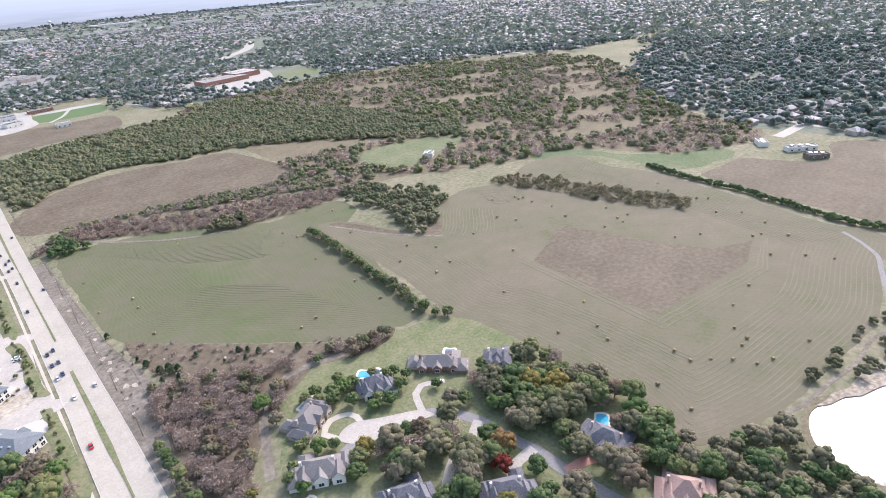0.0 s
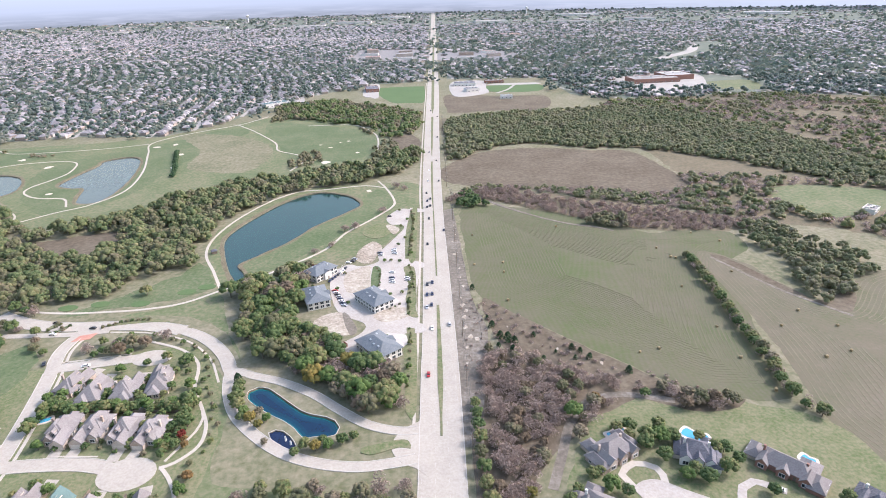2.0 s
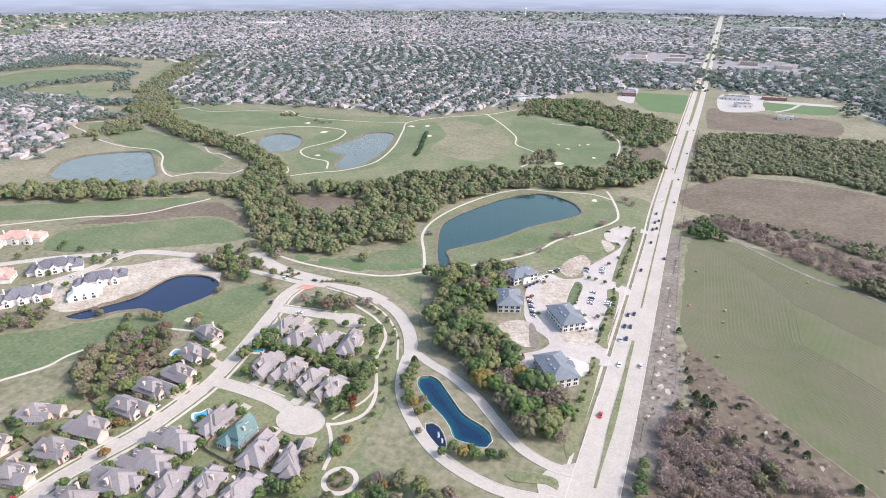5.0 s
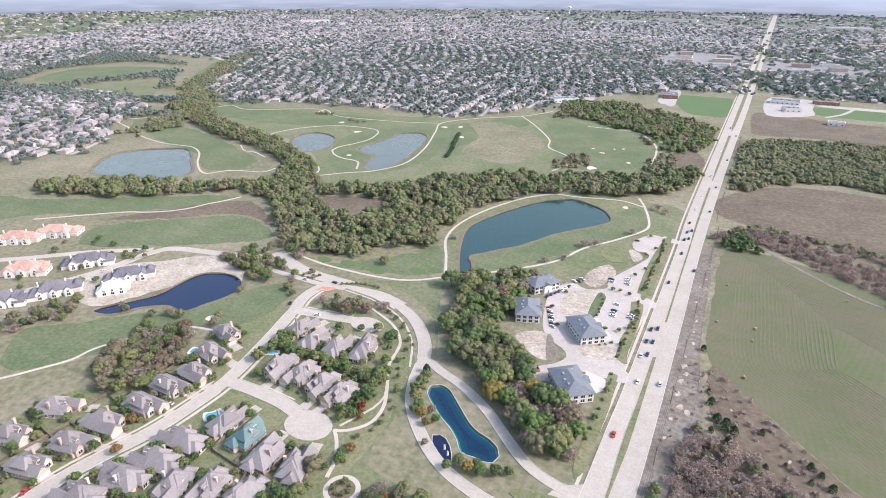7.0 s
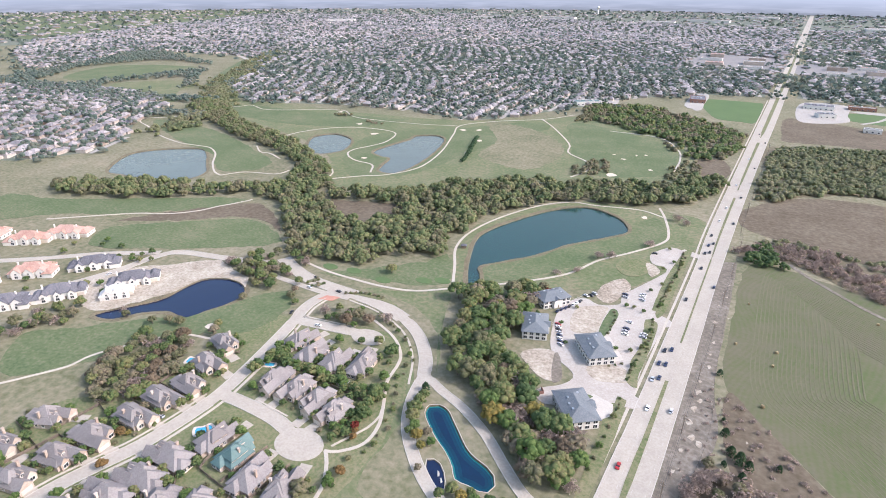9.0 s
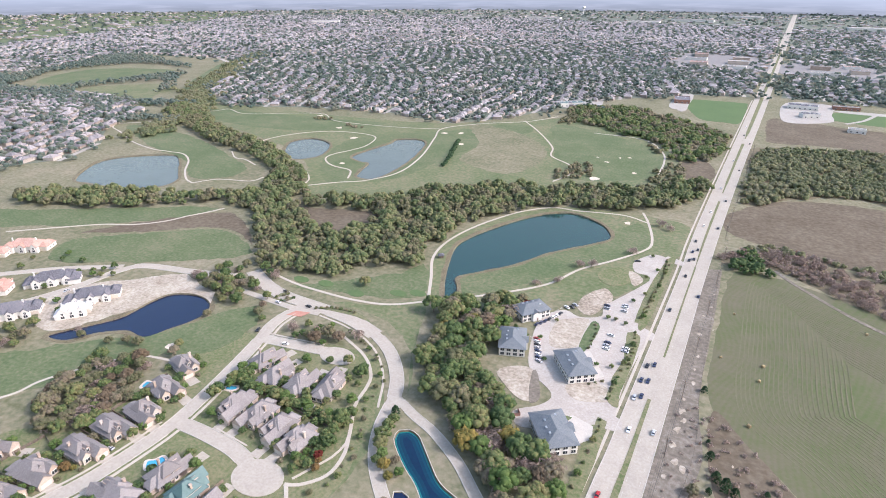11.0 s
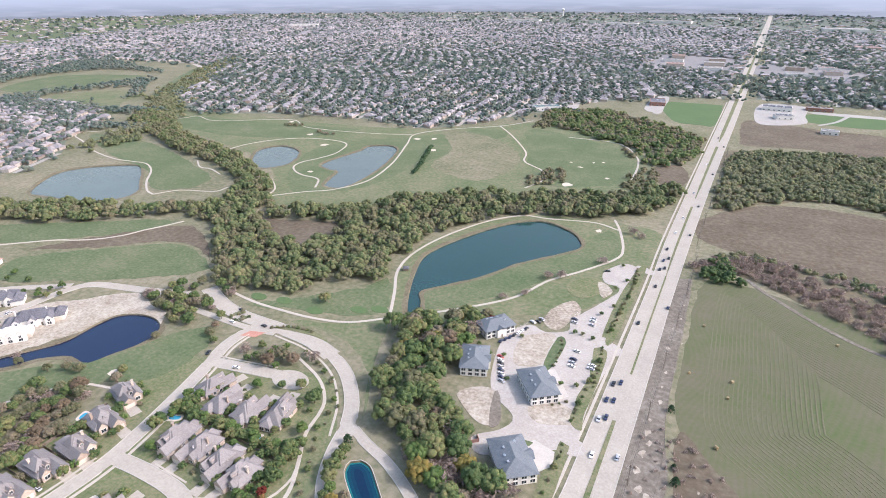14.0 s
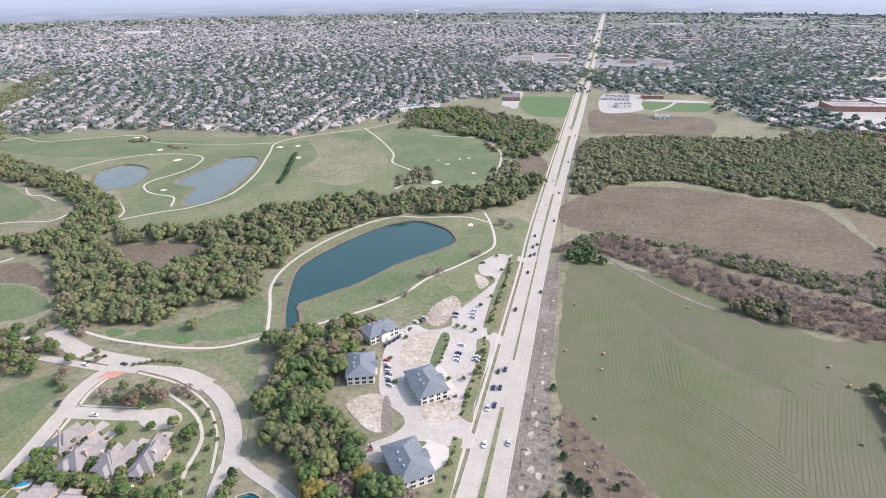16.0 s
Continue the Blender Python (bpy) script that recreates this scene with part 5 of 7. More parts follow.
def mansion(v, roof_mat, wall_mat, label, w=26.0, d=12.0, h=5.6, category="house", group=""):
    """A wide two-storey house with wings, gables and several roofs, its front towards -y."""
    ob = tagged(new("house"), label, category, group)
    walls, roof = Pieces(), Pieces()
    x0, x1, y0, y1 = -w / 2, w / 2, -d / 2, d / 2
    f = -1 if v % 2 else 1
    walls.block(x0 * 0.62, x1 * 0.62, y0, y1, 0, h)
    roof.hip(x0 * 0.62, x1 * 0.62, y0, y1, h, 0.72)
    for s, hh, yy in ((-1, h * 0.62, 1.5 * f), (1, h * 0.7, -2.5 * f)):
        a, b = sorted((s * w * 0.29, s * w * 0.5))
        walls.block(a, b, y0 + yy, y1 + yy, 0, hh)
        roof.hip(a - (0 if s > 0 else 0), b, y0 + yy, y1 + yy, hh, 0.75)
    wins = []
    for s in (-0.42, 0.0, 0.44):
        c, g = s * w * 0.62, 2.3 + 0.5 * (v % 3)
        walls.block(c - g, c + g, y0 - 1.8, y0 + 1, 0, h * 0.95)
        gh = roof.gable(c - g, c + g, y0 - 1.8, y0 + d * 0.5, h * 0.95, 0.95)
        gable_wall(walls.made[-1], c - g, c + g, y0 - 1.8, h * 0.95, gh * 0.92)
        wins += [(c, y0 - 1.82, 0.8, 0)] + ([(c, y0 - 1.82, h * 0.6, 0)] if h > 5 else [])
    a, b = sorted((f * w * 0.12, f * w * 0.36))
    walls.block(a, b, y1 - 1, y1 + 5, 0, h * 0.6)
    roof.hip(a, b, y1 - 5, y1 + 5, h * 0.6, 0.7)
    walls.link("wall", wall_mat, ob)
    rf = roof.link("roof", roof_mat, ob)[0]
    for s in (-0.3, 0.22):
        ch = bmesh.new()
        box(ch, s * w - 0.45, s * w + 0.45, 0.6, 1.4, 2.5, h + d * 0.3 + 0.6)
        box(ch, s * w - 0.55, s * w + 0.55, 0.5, 1.5, h + d * 0.3 + 0.6, h + d * 0.3 + 0.8)
        part("chimney", ch, wall_mat, rf)
    fitted("door", DOOR_MESH, ob, w * 0.14, y0 - 0.02, 0.05, 0)
    for x, y, z, t in wins:
        window(ob, x, y, z, t, (2.2, 1.8) if z < 1 else (1.3, 1.6))
    for k in range(4):
        window(ob, x0 * 0.5 + k * w * 0.16, y1 + 0.02, h * 0.3, 180)
    for k in (-1, 1):
        window(ob, x0 - 0.02, k * 2.4 + 1.5 * f, 0.9, -90)
        window(ob, x1 + 0.02, k * 2.4 - 2.5 * f, 0.9, 90)
    fitted("garage_door", GARAGE_MESH, ob, w * 0.395 * (1 if f < 0 else -1), y0 + (1.5 * f if f > 0 else -2.5 * f) - 0.02, 0.05, 0)
    return ob


def footprint(x, y, w, d, turn):
    m = pose(x, y, 0, 0, 0, turn)
    return np.array([(m @ Vector((a * w / 2, b * d / 2, 0))).to_2d()[:] for a, b in ((-1, -1), (1, -1), (1, 1), (-1, 1))])


HOUSE_LABEL = "grey shingle roofed brick house with steep gables"
MODELS = [house(v, M_ROOF, M_BRICK, HOUSE_LABEL, 11.4 + 0.5 * (v % 3), 18.0 + (v % 4)) for v in range(6)]
HOMES = [  # x, y, turn: west of the street, round the closes, east of the street
    (-253, 187, 75), (-245, 168, 80), (-238, 150.5, 86), (-241, 136, 90), (-240, 120, 92), (-245, 102, 98), (-245, 86, 103), (-248, 69, 103),
    (-218, 215, 168), (-202, 208, 174), (-186, 209, 182), (-171, 215, 190), (-202.5, 176.5, 4), (-187.5, 177, 0), (-172, 175, -2), (-157.5, 173.5, -6),
    (-194, 132, 176), (-161.5, 124.5, 184), (-145, 126, 196), (-203, 112, -86), (-202.5, 97.5, -80), (-207, 83.5, -78), (-214, 69, -76), (-256, 50, 100), (-221, 53, -76),
    (-183, 90, 14), (-169, 97, 8), (-153, 100, -4), (-188, 66, 10), (-165, 66, 8), (-276, 98, 116), (-276, 76, 104),
]
used = set()
for k, (x, y, turn) in enumerate(HOMES):
    v = (k * 5 + k // 4) % 6
    m = pose(x, y, 0.05, 0, 0, turn)
    if v in used:
        copy_thing(MODELS[v], m)
    else:
        MODELS[v].matrix_basis = m
        used.add(v)
    KEEP_CLEAR.append(footprint(x, y, 14, 24, turn))
teal = house(3, M_ROOF_T, M_BRICK, "brick house with a teal green metal roof", 12, 17)
teal.matrix_basis = pose(-177.5, 130, 0.05, 0, 0, 178)
KEEP_CLEAR.append(footprint(-177.5, 130, 15, 24, 0))
for x, y, turn, w, d, rm, wm, label in (
    (-519, 206, 35, 34, 13, M_ROOF_R, M_STUCCO, "white villa with a terracotta tiled roof"),
    (-504, 230, 32, 36, 13, M_ROOF_R, M_STUCCO, "long white villa with a terracotta tiled roof"),
    (-453, 177, 40, 32, 13, M_ROOF_R, M_STUCCO, "white villa with a red tiled roof"),
    (-426, 208, 52, 36, 12, M_ROOF_D, M_STUCCO, "pale villa with a slate grey roof"),
    (-402, 169, 52, 32, 13, M_ROOF_D, M_STUCCO, "pale villa with a slate grey roof by the trees"),
    (-418, 143, 50, 28, 12, M_ROOF_D, M_STUCCO, "pale villa with a slate grey roof by the trees"),
    (-377, 208, 50, 34, 12, M_ROOF_D, M_STUCCO, "unfinished white villa on pale soil"),
    (-369, 190, 50, 20, 9, M_TRIM, M_STUCCO, "unfinished white villa wing without roof tiles"),
    (-560, 195, 30, 30, 12, M_ROOF_R, M_STUCCO, "white villa with a terracotta tiled roof"),
    (-470, 145, 40, 32, 12, M_ROOF_R, M_STUCCO, "white villa with a red tiled roof"),
    (130, 141, -44, 32, 10, M_ROOF, M_BRICK_R, "long low brick house with a pale brown roof"),
    (95, 150, -20, 19, 11, M_ROOF_D, M_STUCCO, "large pale house with a dark slate roof and pool"),
    (58, 153, 30, 25, 11, M_ROOF, M_BRICK, "large house with grey gables beside a pool"),
    (46, 121, -30, 27, 11, M_ROOF, M_STUCCO, "large white walled house with a grey roof"),
    (64, 84, -20, 22, 10, M_ROOF_D, M_STUCCO, "white house with a dark grey roof under trees"),
    (154, 120, -50, 15, 11, M_ROOF_D, M_STUCCO, "small house with a dark panelled roof"),
    (145, 45, -78, 25, 12, M_ROOF_D, M_BRICK, "large house with many dark gables by a pool"),
    (95, 57, -30, 23, 10, M_ROOF_D, M_STUCCO, "white house with a dark grey roof under trees"),
    (143, 8, -60, 22, 13, M_ROOF_P, M_BRICK, "house with a pinkish brown hipped roof"),
):
    ob = mansion(int(x) % 5, rm, wm, label, w, d, 5.2 if wm == M_STUCCO and x < 0 else 3.3 if wm == M_BRICK_R else 4.3)
    ob.matrix_basis = pose(x, y, 0.05, 0, 0, turn)
    KEEP_CLEAR.append(footprint(x, y, w + 4, d + 8, turn))


def office(w, d, label):
    """A two-storey office with white walls, window rows and a low hipped roof with vents."""
    ob = tagged(new("office_building"), label, "office building", "offices beside the main road")
    walls, roof = Pieces(), Pieces()
    h = 5.7
    walls.block(-w / 2, w / 2, -d / 2, d / 2, 0, h)
    walls.block(-3.2, 3.2, -d / 2 - 1.6, -d / 2 + 1, 0, h - 0.4)
    roof.hip(-w / 2, w / 2, -d / 2, d / 2, h, 0.42, 0.8)
    roof.gable(-3.2, 3.2, -d / 2 - 1.6, -d / 2 + 8, h - 0.3, 0.5)
    walls.link("wall", M_STUCCO, ob)
    rf = roof.link("roof", M_ROOF_B, ob)[0]
    for k, (x, y) in enumerate(((-w * 0.22, d * 0.22), (-w * 0.05, d * 0.25), (w * 0.14, d * 0.2), (w * 0.25, -d * 0.18))):
        bm = bmesh.new()
        z = h + (d / 2 - abs(y)) * 0.42
        box(bm, x - 0.7, x + 0.7, y - 0.5, y + 0.5, z - 0.4, z + 0.7)
        part("roof_vent", bm, M_STEEL, rf)
    n0 = int(w / 3.2)
    for z in (0.7, 3.4):
        for k in range(n0):
            x = -w / 2 + (k + 0.5) * w / n0
            if abs(x) > 3.6:
                window(ob, x, -d / 2 - 0.02, z, 0, (2.2, 1.8))
            window(ob, x, d / 2 + 0.02, z, 180, (2.2, 1.8))
        for k in range(int(d / 3.6)):
            y = -d / 2 + (k + 0.5) * d / int(d / 3.6)
            window(ob, -w / 2 - 0.02, y, z, -90, (2.2, 1.8))
            window(ob, w / 2 + 0.02, y, z, 90, (2.2, 1.8))
    fitted("door", DOOR_MESH, ob, 0, -d / 2 - 1.62, 0.05, 0)
    return ob


OFFICES = ((-106, 340, 53, 20.5, 14, 0), (-102, 301, 111, 22.5, 15, 0), (-62, 296, 129, 24, 15.5, 0), (-54, 239, 129, 24, 16, 0))
for x, y, turn, w, d, _ in OFFICES:
    office(w, d, "two-storey white office with a blue grey hipped roof").matrix_basis = pose(x, y, 0.1, 0, 0, turn)
    KEEP_CLEAR.append(footprint(x, y, w + 8, d + 8, turn))
KEEP_CLEAR += [flowing(LOT, True, 6.0), np.array([(62, 133), (72, 140), (84, 133), (100, 124), (106, 114), (96, 114), (70, 120)])]


# ---- far suburbs ----
def district_houses(region, seeds, row, gap, size, holes=()):
    """House places in rows along streets, each district with a direction of its own."""
    line = np.array(region, float)
    out, streets = [], []
    for k, (sx, sy, ang) in enumerate(seeds):
        c, s = math.cos(ang), math.sin(ang)
        u = np.arange(-520, 520, gap)
        for v in np.arange(-520, 520, row):
            bend = 30 * np.sin(u / 170.0 + k)
            for side in (-1, 1):
                lu, lv = u + rng.uniform(-2, 2, len(u)), v + bend + side * row * 0.27 + rng.uniform(-1.5, 1.5, len(u))
                out.append(np.c_[sx + lu * c - lv * s, sy + lu * s + lv * c, np.full(len(u), ang + (0 if side > 0 else math.pi)), np.full(len(u), k)])
            streets.append(np.c_[sx + u * c - (v + bend) * s, sy + u * s + (v + bend) * c, np.full(len(u), ang), np.full(len(u), k)])
    sd = np.array([q[:2] for q in seeds])

    def kept(a):
        a = np.concatenate(a)
        near = np.argmin(((a[:, None, :2] - sd[None]) ** 2).sum(-1), 1)
        ok = (near == a[:, 3]) & inside(a[:, :2], line)
        for h in holes:
            ok &= ~inside(a[:, :2], np.array(h, float))
        return a[ok]

    return kept(out), kept(streets)


def far_houses(name, a, size, label):
    """Simple hipped houses in one mesh: walls and roofs."""
    n0 = len(a)
    w, d = size * rng.uniform(0.85, 1.15, n0), size * rng.uniform(0.75, 1.35, n0)
    h, p = rng.uniform(3, 5, n0), rng.uniform(2.4, 3.8, n0)
    base = np.array([(-1, -1), (1, -1), (1, 1), (-1, 1)]) / 2
    c, s = np.cos(a[:, 2])[:, None], np.sin(a[:, 2])[:, None]

    def placed(lx, ly, z):
        return np.stack([a[:, :1] + lx * c - ly * s, a[:, 1:2] + lx * s + ly * c, z], -1)

    bx, by = base[None, :, 0] * w[:, None], base[None, :, 1] * d[:, None]
    low, top = placed(bx, by, np.zeros((n0, 4))), placed(bx, by, h[:, None] * np.ones((1, 4)))
    eave = placed(bx * 1.08, by * 1.08, h[:, None] * np.ones((1, 4)))
    ry = (np.maximum(0.3, d - w * 0.8) / 2)[:, None] * np.array([[-1, 1]])
    ridge = placed(np.zeros((n0, 2)), ry, (h + p)[:, None] * np.ones((1, 2)))
    v = np.concatenate([low, top, eave, ridge], 1)  # 14 a house
    quads = [(0, 1, 5), (0, 5, 4), (1, 2, 6), (1, 6, 5), (2, 3, 7), (2, 7, 6), (3, 0, 4), (3, 4, 7), (8, 9, 12), (9, 10, 13), (9, 13, 12), (10, 11, 13), (11, 8, 12), (11, 12, 13)]
    f = (np.array(quads)[None] + (np.arange(n0) * 14)[:, None, None]).reshape(-1, 3)
    idx = np.tile([0] * 8 + [1] * 6, n0)
    return tagged(new(name, mesh_of(name, v.reshape(-1, 3), f, [M_FARWALL, M_FARROOF], idx)), label, "houses", kind="stuff")


def far_streets(name, a, length, width, label):
    n0 = len(a)
    q = np.array([(-length / 2, -width / 2), (length / 2, -width / 2), (length / 2, width / 2), (-length / 2, width / 2)])
    c, s = np.cos(a[:, 2])[:, None], np.sin(a[:, 2])[:, None]
    v = np.stack([a[:, :1] + q[None, :, 0] * c - q[None, :, 1] * s, a[:, 1:2] + q[None, :, 0] * s + q[None, :, 1] * c, 0.12 + 0.02 * (np.arange(n0) % 2)[:, None] * np.ones((1, 4))], -1)
    f = np.arange(n0 * 4).reshape(-1, 4)
    return tagged(new(name, mesh_of(name, v.reshape(-1, 3), f, [M_FARSTREET])), label, "streets", kind="stuff")


def seeds_over(x0, x1, y0, y1, step, turns):
    out = []
    for x in np.arange(x0, x1, step):
        for y in np.arange(y0, y1, step):
            out.append((x + rng.uniform(-0.3, 0.3) * step, y + rng.uniform(-0.3, 0.3) * step, math.radians(turns[rng.integers(len(turns))])))
    return out


NORTH_WEST = [(-1005, 830), (-946, 790), (-837, 738), (-697, 800), (-546, 828), (-426, 812), (-360, 904), (-348, 940), (-309, 1018), (-285, 1110), (-150, 1260), (-45, 1290), (-40, 2300), (-50, 3300), (-2000, 3500), (-3100, 2900), (-2650, 1800), (-2420, 1150), (-2050, 900), (-1640, 740), (-1600, 800), (-1740, 1050), (-1690, 1170), (-1400, 1210), (-1300, 1190), (-1120, 1000)]
WEST = [(-900, 600), (-860, 520), (-790, 470), (-745, 400), (-790, 320), (-1100, 150), (-1500, 200), (-1400, 620), (-1130, 690), (-960, 650)]
NORTH_EAST = [(10, 1310), (230, 1300), (240, 1070), (330, 1010), (520, 1030), (660, 1010), (900, 900), (1060, 760), (1500, 760), (2100, 800), (2400, 1700), (1800, 2900), (10, 3300)]
EAST = [(660, 200), (720, 340), (900, 520), (1300, 700), (2100, 800), (2300, 0), (1500, -300), (900, -150), (690, 60)]
HOLES = [[(380, 1080), (380, 1280), (560, 1290), (660, 1200), (620, 1050), (500, 1060)], [(-260, 1700), (-60, 1650), (-50, 2000), (-300, 2050)], [(15, 1650), (220, 1650), (230, 1900), (15, 1900)], [(-150, 1280), (-30, 1280), (-30, 1120), (-150, 1120)], [(620, 1500), (560, 1580), (700, 1760), (880, 2000), (960, 1990), (760, 1680)]]
TURNS = (0, 12, 25, 90, 100, 115, -20)
for name, region, sd, row, gap, size in (
    ("suburb_north_west", NORTH_WEST, seeds_over(-3000, 0, 650, 3500, 430, (70, 80, 95, 110, 20, 125)), 58, 18.5, 12.5),
    ("suburb_west", WEST, seeds_over(-1500, -780, 100, 700, 330, TURNS), 52, 17, 12.5),
    ("suburb_north_east", NORTH_EAST, seeds_over(0, 2400, 700, 3300, 430, TURNS), 58, 20, 12.5),
    ("suburb_east", EAST, seeds_over(650, 2300, -300, 800, 400, (0, 10, 90, 80)), 52, 19, 12.5),
):
    homes, streets = district_houses(region, sd, row, gap, size, HOLES)
    if "east" in name:
        homes = homes[rng.uniform(0, 1, len(homes)) < 0.6]
    homes[:, :2] += rng.normal(0, 1.6, (len(homes), 2))
    homes[:, 2] += rng.normal(0, 0.1, len(homes))
    homes = homes[rng.uniform(0, 1, len(homes)) < 0.94]
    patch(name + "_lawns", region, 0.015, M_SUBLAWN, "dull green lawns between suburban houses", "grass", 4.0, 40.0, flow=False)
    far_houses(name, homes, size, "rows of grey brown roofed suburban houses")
    close = homes[np.hypot(homes[:, 0], homes[:, 1]) < 1350].copy()
    c, n = np.cos(close[:, 2]), np.sin(close[:, 2])
    close[:, :2] += np.c_[4.6 * c - 3.0 * n, 4.6 * n + 3.0 * c] * rng.choice((-1, 1), (len(close), 1))
    close[:, 2] += math.pi / 2
    far_houses(name + "_wings", close, size * 0.62, "wings of grey brown roofed suburban houses")
    far_streets(name + "_streets", streets, gap * 1.05, 7.0, "pale concrete suburban streets")
    p = homes[:, :2] + rng.uniform(-1, 1, (len(homes), 2)) * (row * 0.36, row * 0.36)
    q = streets[:, :2] + rng.uniform(-1, 1, (len(streets), 2)) * row * 0.5
    p = np.concatenate([p, q] + [q + rng.uniform(-1, 1, q.shape) * row * 0.5 for _ in range(5 if "east" in name else 1 if name == "suburb_west" else 4)])
    dist = np.hypot(*p.T)
    p = p[rng.uniform(0, 1, len(p)) < np.clip(1.1 - (dist - 1300) / 1400, 0.16, 1)]
    near = np.hypot(*p.T) < 1400
    stuff_trees(name + "_trees", p[near], FAR, M_FARTREE_HAZED, "dark green street and garden trees", (0.85, 1.7) if "east" in name else (0.7, 1.45))
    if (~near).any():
        stuff_trees(name + "_trees_far", p[~near], FARTHEST, M_FARTREE_HAZED, "dark green trees among distant houses", (0.75, 1.3))
# distant roofs and trees to the horizon
ring = [(r * math.sin(a), r * math.cos(a)) for r, way in ((2500, 1), (4900, -1)) for a in np.linspace(-1.4, 1.5, 30)[::way]]
patch("distant_suburb_ground", ring, 0.01, M_SUBLAWN, "dull green distant ground between roofs", "ground", 4.0, 80.0, flow=False)
a = np.sort(rng.uniform(-1.35, 1.45, 9000))
r = np.sqrt(rng.uniform(2600**2, 4950**2, 9000))
p = np.c_[r * np.sin(a), r * np.cos(a)]
p = p[~near_line(p, [(-20, 2000), (-20, 5000)], 22)]
order = rng.permutation(len(p))
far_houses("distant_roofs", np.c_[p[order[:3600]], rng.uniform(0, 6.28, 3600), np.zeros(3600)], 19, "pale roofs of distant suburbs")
stuff_trees("distant_trees", p[order[3600:]], FARTHEST, M_FARTREE_HAZED, "belts of distant trees", (0.9, 1.8))

# ---- woods ----
def grove(name, poly, spacing, clouds, mat, label, scale=(0.75, 1.25), reach=3.0):
    p = open_ground(scatter(poly, spacing), reach)
    return stuff_trees(name, p, clouds, mat, label, scale)


CREEK = [(-650, 285), (-604, 290), (-528, 325), (-456, 384), (-403, 378), (-387, 363), (-340, 322), (-314, 301), (-284, 306), (-248, 321), (-240, 345), (-214, 352), (-209, 371), (-216, 405), (-217, 445), (-200, 490), (-157, 541), (-106, 554), (-78, 570), (-58, 594), (-41, 643), (-41, 685), (-75, 655), (-97, 624), (-124, 617), (-163, 602), (-245, 554), (-287, 520), (-332, 466), (-372, 443), (-400, 450), (-452, 501), (-552, 556), (-698, 604), (-884, 694), (-895, 652), (-701, 562), (-580, 526), (-489, 492), (-459, 450), (-448, 420), (-491, 387), (-564, 356), (-615, 330), (-655, 305)]
CLEARING = [(-384, 410), (-356, 424), (-306, 440), (-292, 417), (-296, 382), (-329, 383)]
KEEP_CLEAR.append(np.array(CLEARING))
patch("creek_clearing", CLEARING, 0.05, M_BROWN, "brown weedy clearing in the creek wood", "field", 2.0, 5.0)
near_creek = open_ground(scatter(CREEK, 9.2), 2.0, 4.0)
pick = rng.uniform(0, 1, len(near_creek))
stuff_trees("creek_wood", near_creek[pick < 0.6], CREEK_TREES, M_CREEK, "green broadleaf wood along the creek", (0.8, 1.5))
stuff_trees("creek_wood_dull", near_creek[pick >= 0.6], CREEK_TREES, M_DULL, "olive autumn trees along the creek", (0.7, 1.35))
p = open_ground(scatter([(-300, 990), (-285, 1045), (-210, 1058), (-120, 1005), (-48, 935), (-38, 872), (-50, 790), (-88, 767), (-120, 800), (-145, 843), (-185, 872), (-224, 896), (-262, 920)], 8.8, 0.6), 3)
pick = rng.uniform(0, 1, len(p))
stuff_trees("range_wood", p[pick < 0.55], MID_FAR, M_OAK, "green wood beside the driving range", (0.7, 1.35))
stuff_trees("range_wood_dull", p[pick >= 0.55], MID_FAR, M_DULL, "olive autumn trees beside the driving range", (0.6, 1.2))
corridor = flowing([(-772, 518), (-837, 640), (-940, 750), (-1047, 854), (-1199, 1071), (-1383, 1329)], False, 7.0)
p = np.concatenate([corridor + rng.normal(0, 16, corridor.shape) for _ in range(6)])
stuff_trees("creek_belt", open_ground(p, 3), MID_FAR, M_WILD, "belt of creek trees between meadows and houses", (0.7, 1.3))
grove("green_wood", [(2, 865), (78, 905), (154, 915), (269, 928), (365, 881), (443, 741), (471, 604), (467, 471), (390, 523), (323, 604), (241, 668), (180, 678), (104, 712), (45, 684), (-2, 640), (-4, 760)], 7.4, MID_FAR, M_WILD, "dense olive green wood behind the fallow field", (0.6, 1.2))
WILD = [(250, 425), (300, 405), (420, 340), (480, 325), (540, 215), (650, 190), (720, 350), (900, 520), (1000, 700), (880, 890), (660, 1000), (520, 1020), (330, 1000), (260, 940), (365, 890), (450, 745), (478, 604), (470, 471), (390, 515), (250, 560)]
KEEP_CLEAR += [np.array([(343, 420), (391, 434), (449, 452), (400, 505), (330, 515), (302, 474), (313, 420)])]
wild = open_ground(scatter(WILD, 9.4, 0.6), 2.0)
gaps_field = np.sin(wild[:, 0] / 46 + 1.3) * np.cos(wild[:, 1] / 39) + 0.6 * np.sin((wild[:, 0] + 1.7 * wild[:, 1]) / 27) + rng.normal(0, 0.35, len(wild))
wild = wild[gaps_field > -0.5]
pick = rng.uniform(0, 1, len(wild)) + 0.25 * np.sin(wild[:, 0] / 70) * np.cos(wild[:, 1] / 90)
stuff_trees("wild_wood_bare", wild[pick < 0.46], BARE_FAR, M_BARE, "grey brown leafless wood", (0.7, 1.2))
stuff_trees("wild_wood_dull", wild[(pick >= 0.46) & (pick < 0.86)], MID_FAR, M_WILD, "olive autumn wood", (0.7, 1.15))
stuff_trees("wild_wood_green", wild[pick >= 0.86], MID_FAR, M_OAK, "green trees in the wild wood", (0.7, 1.2))
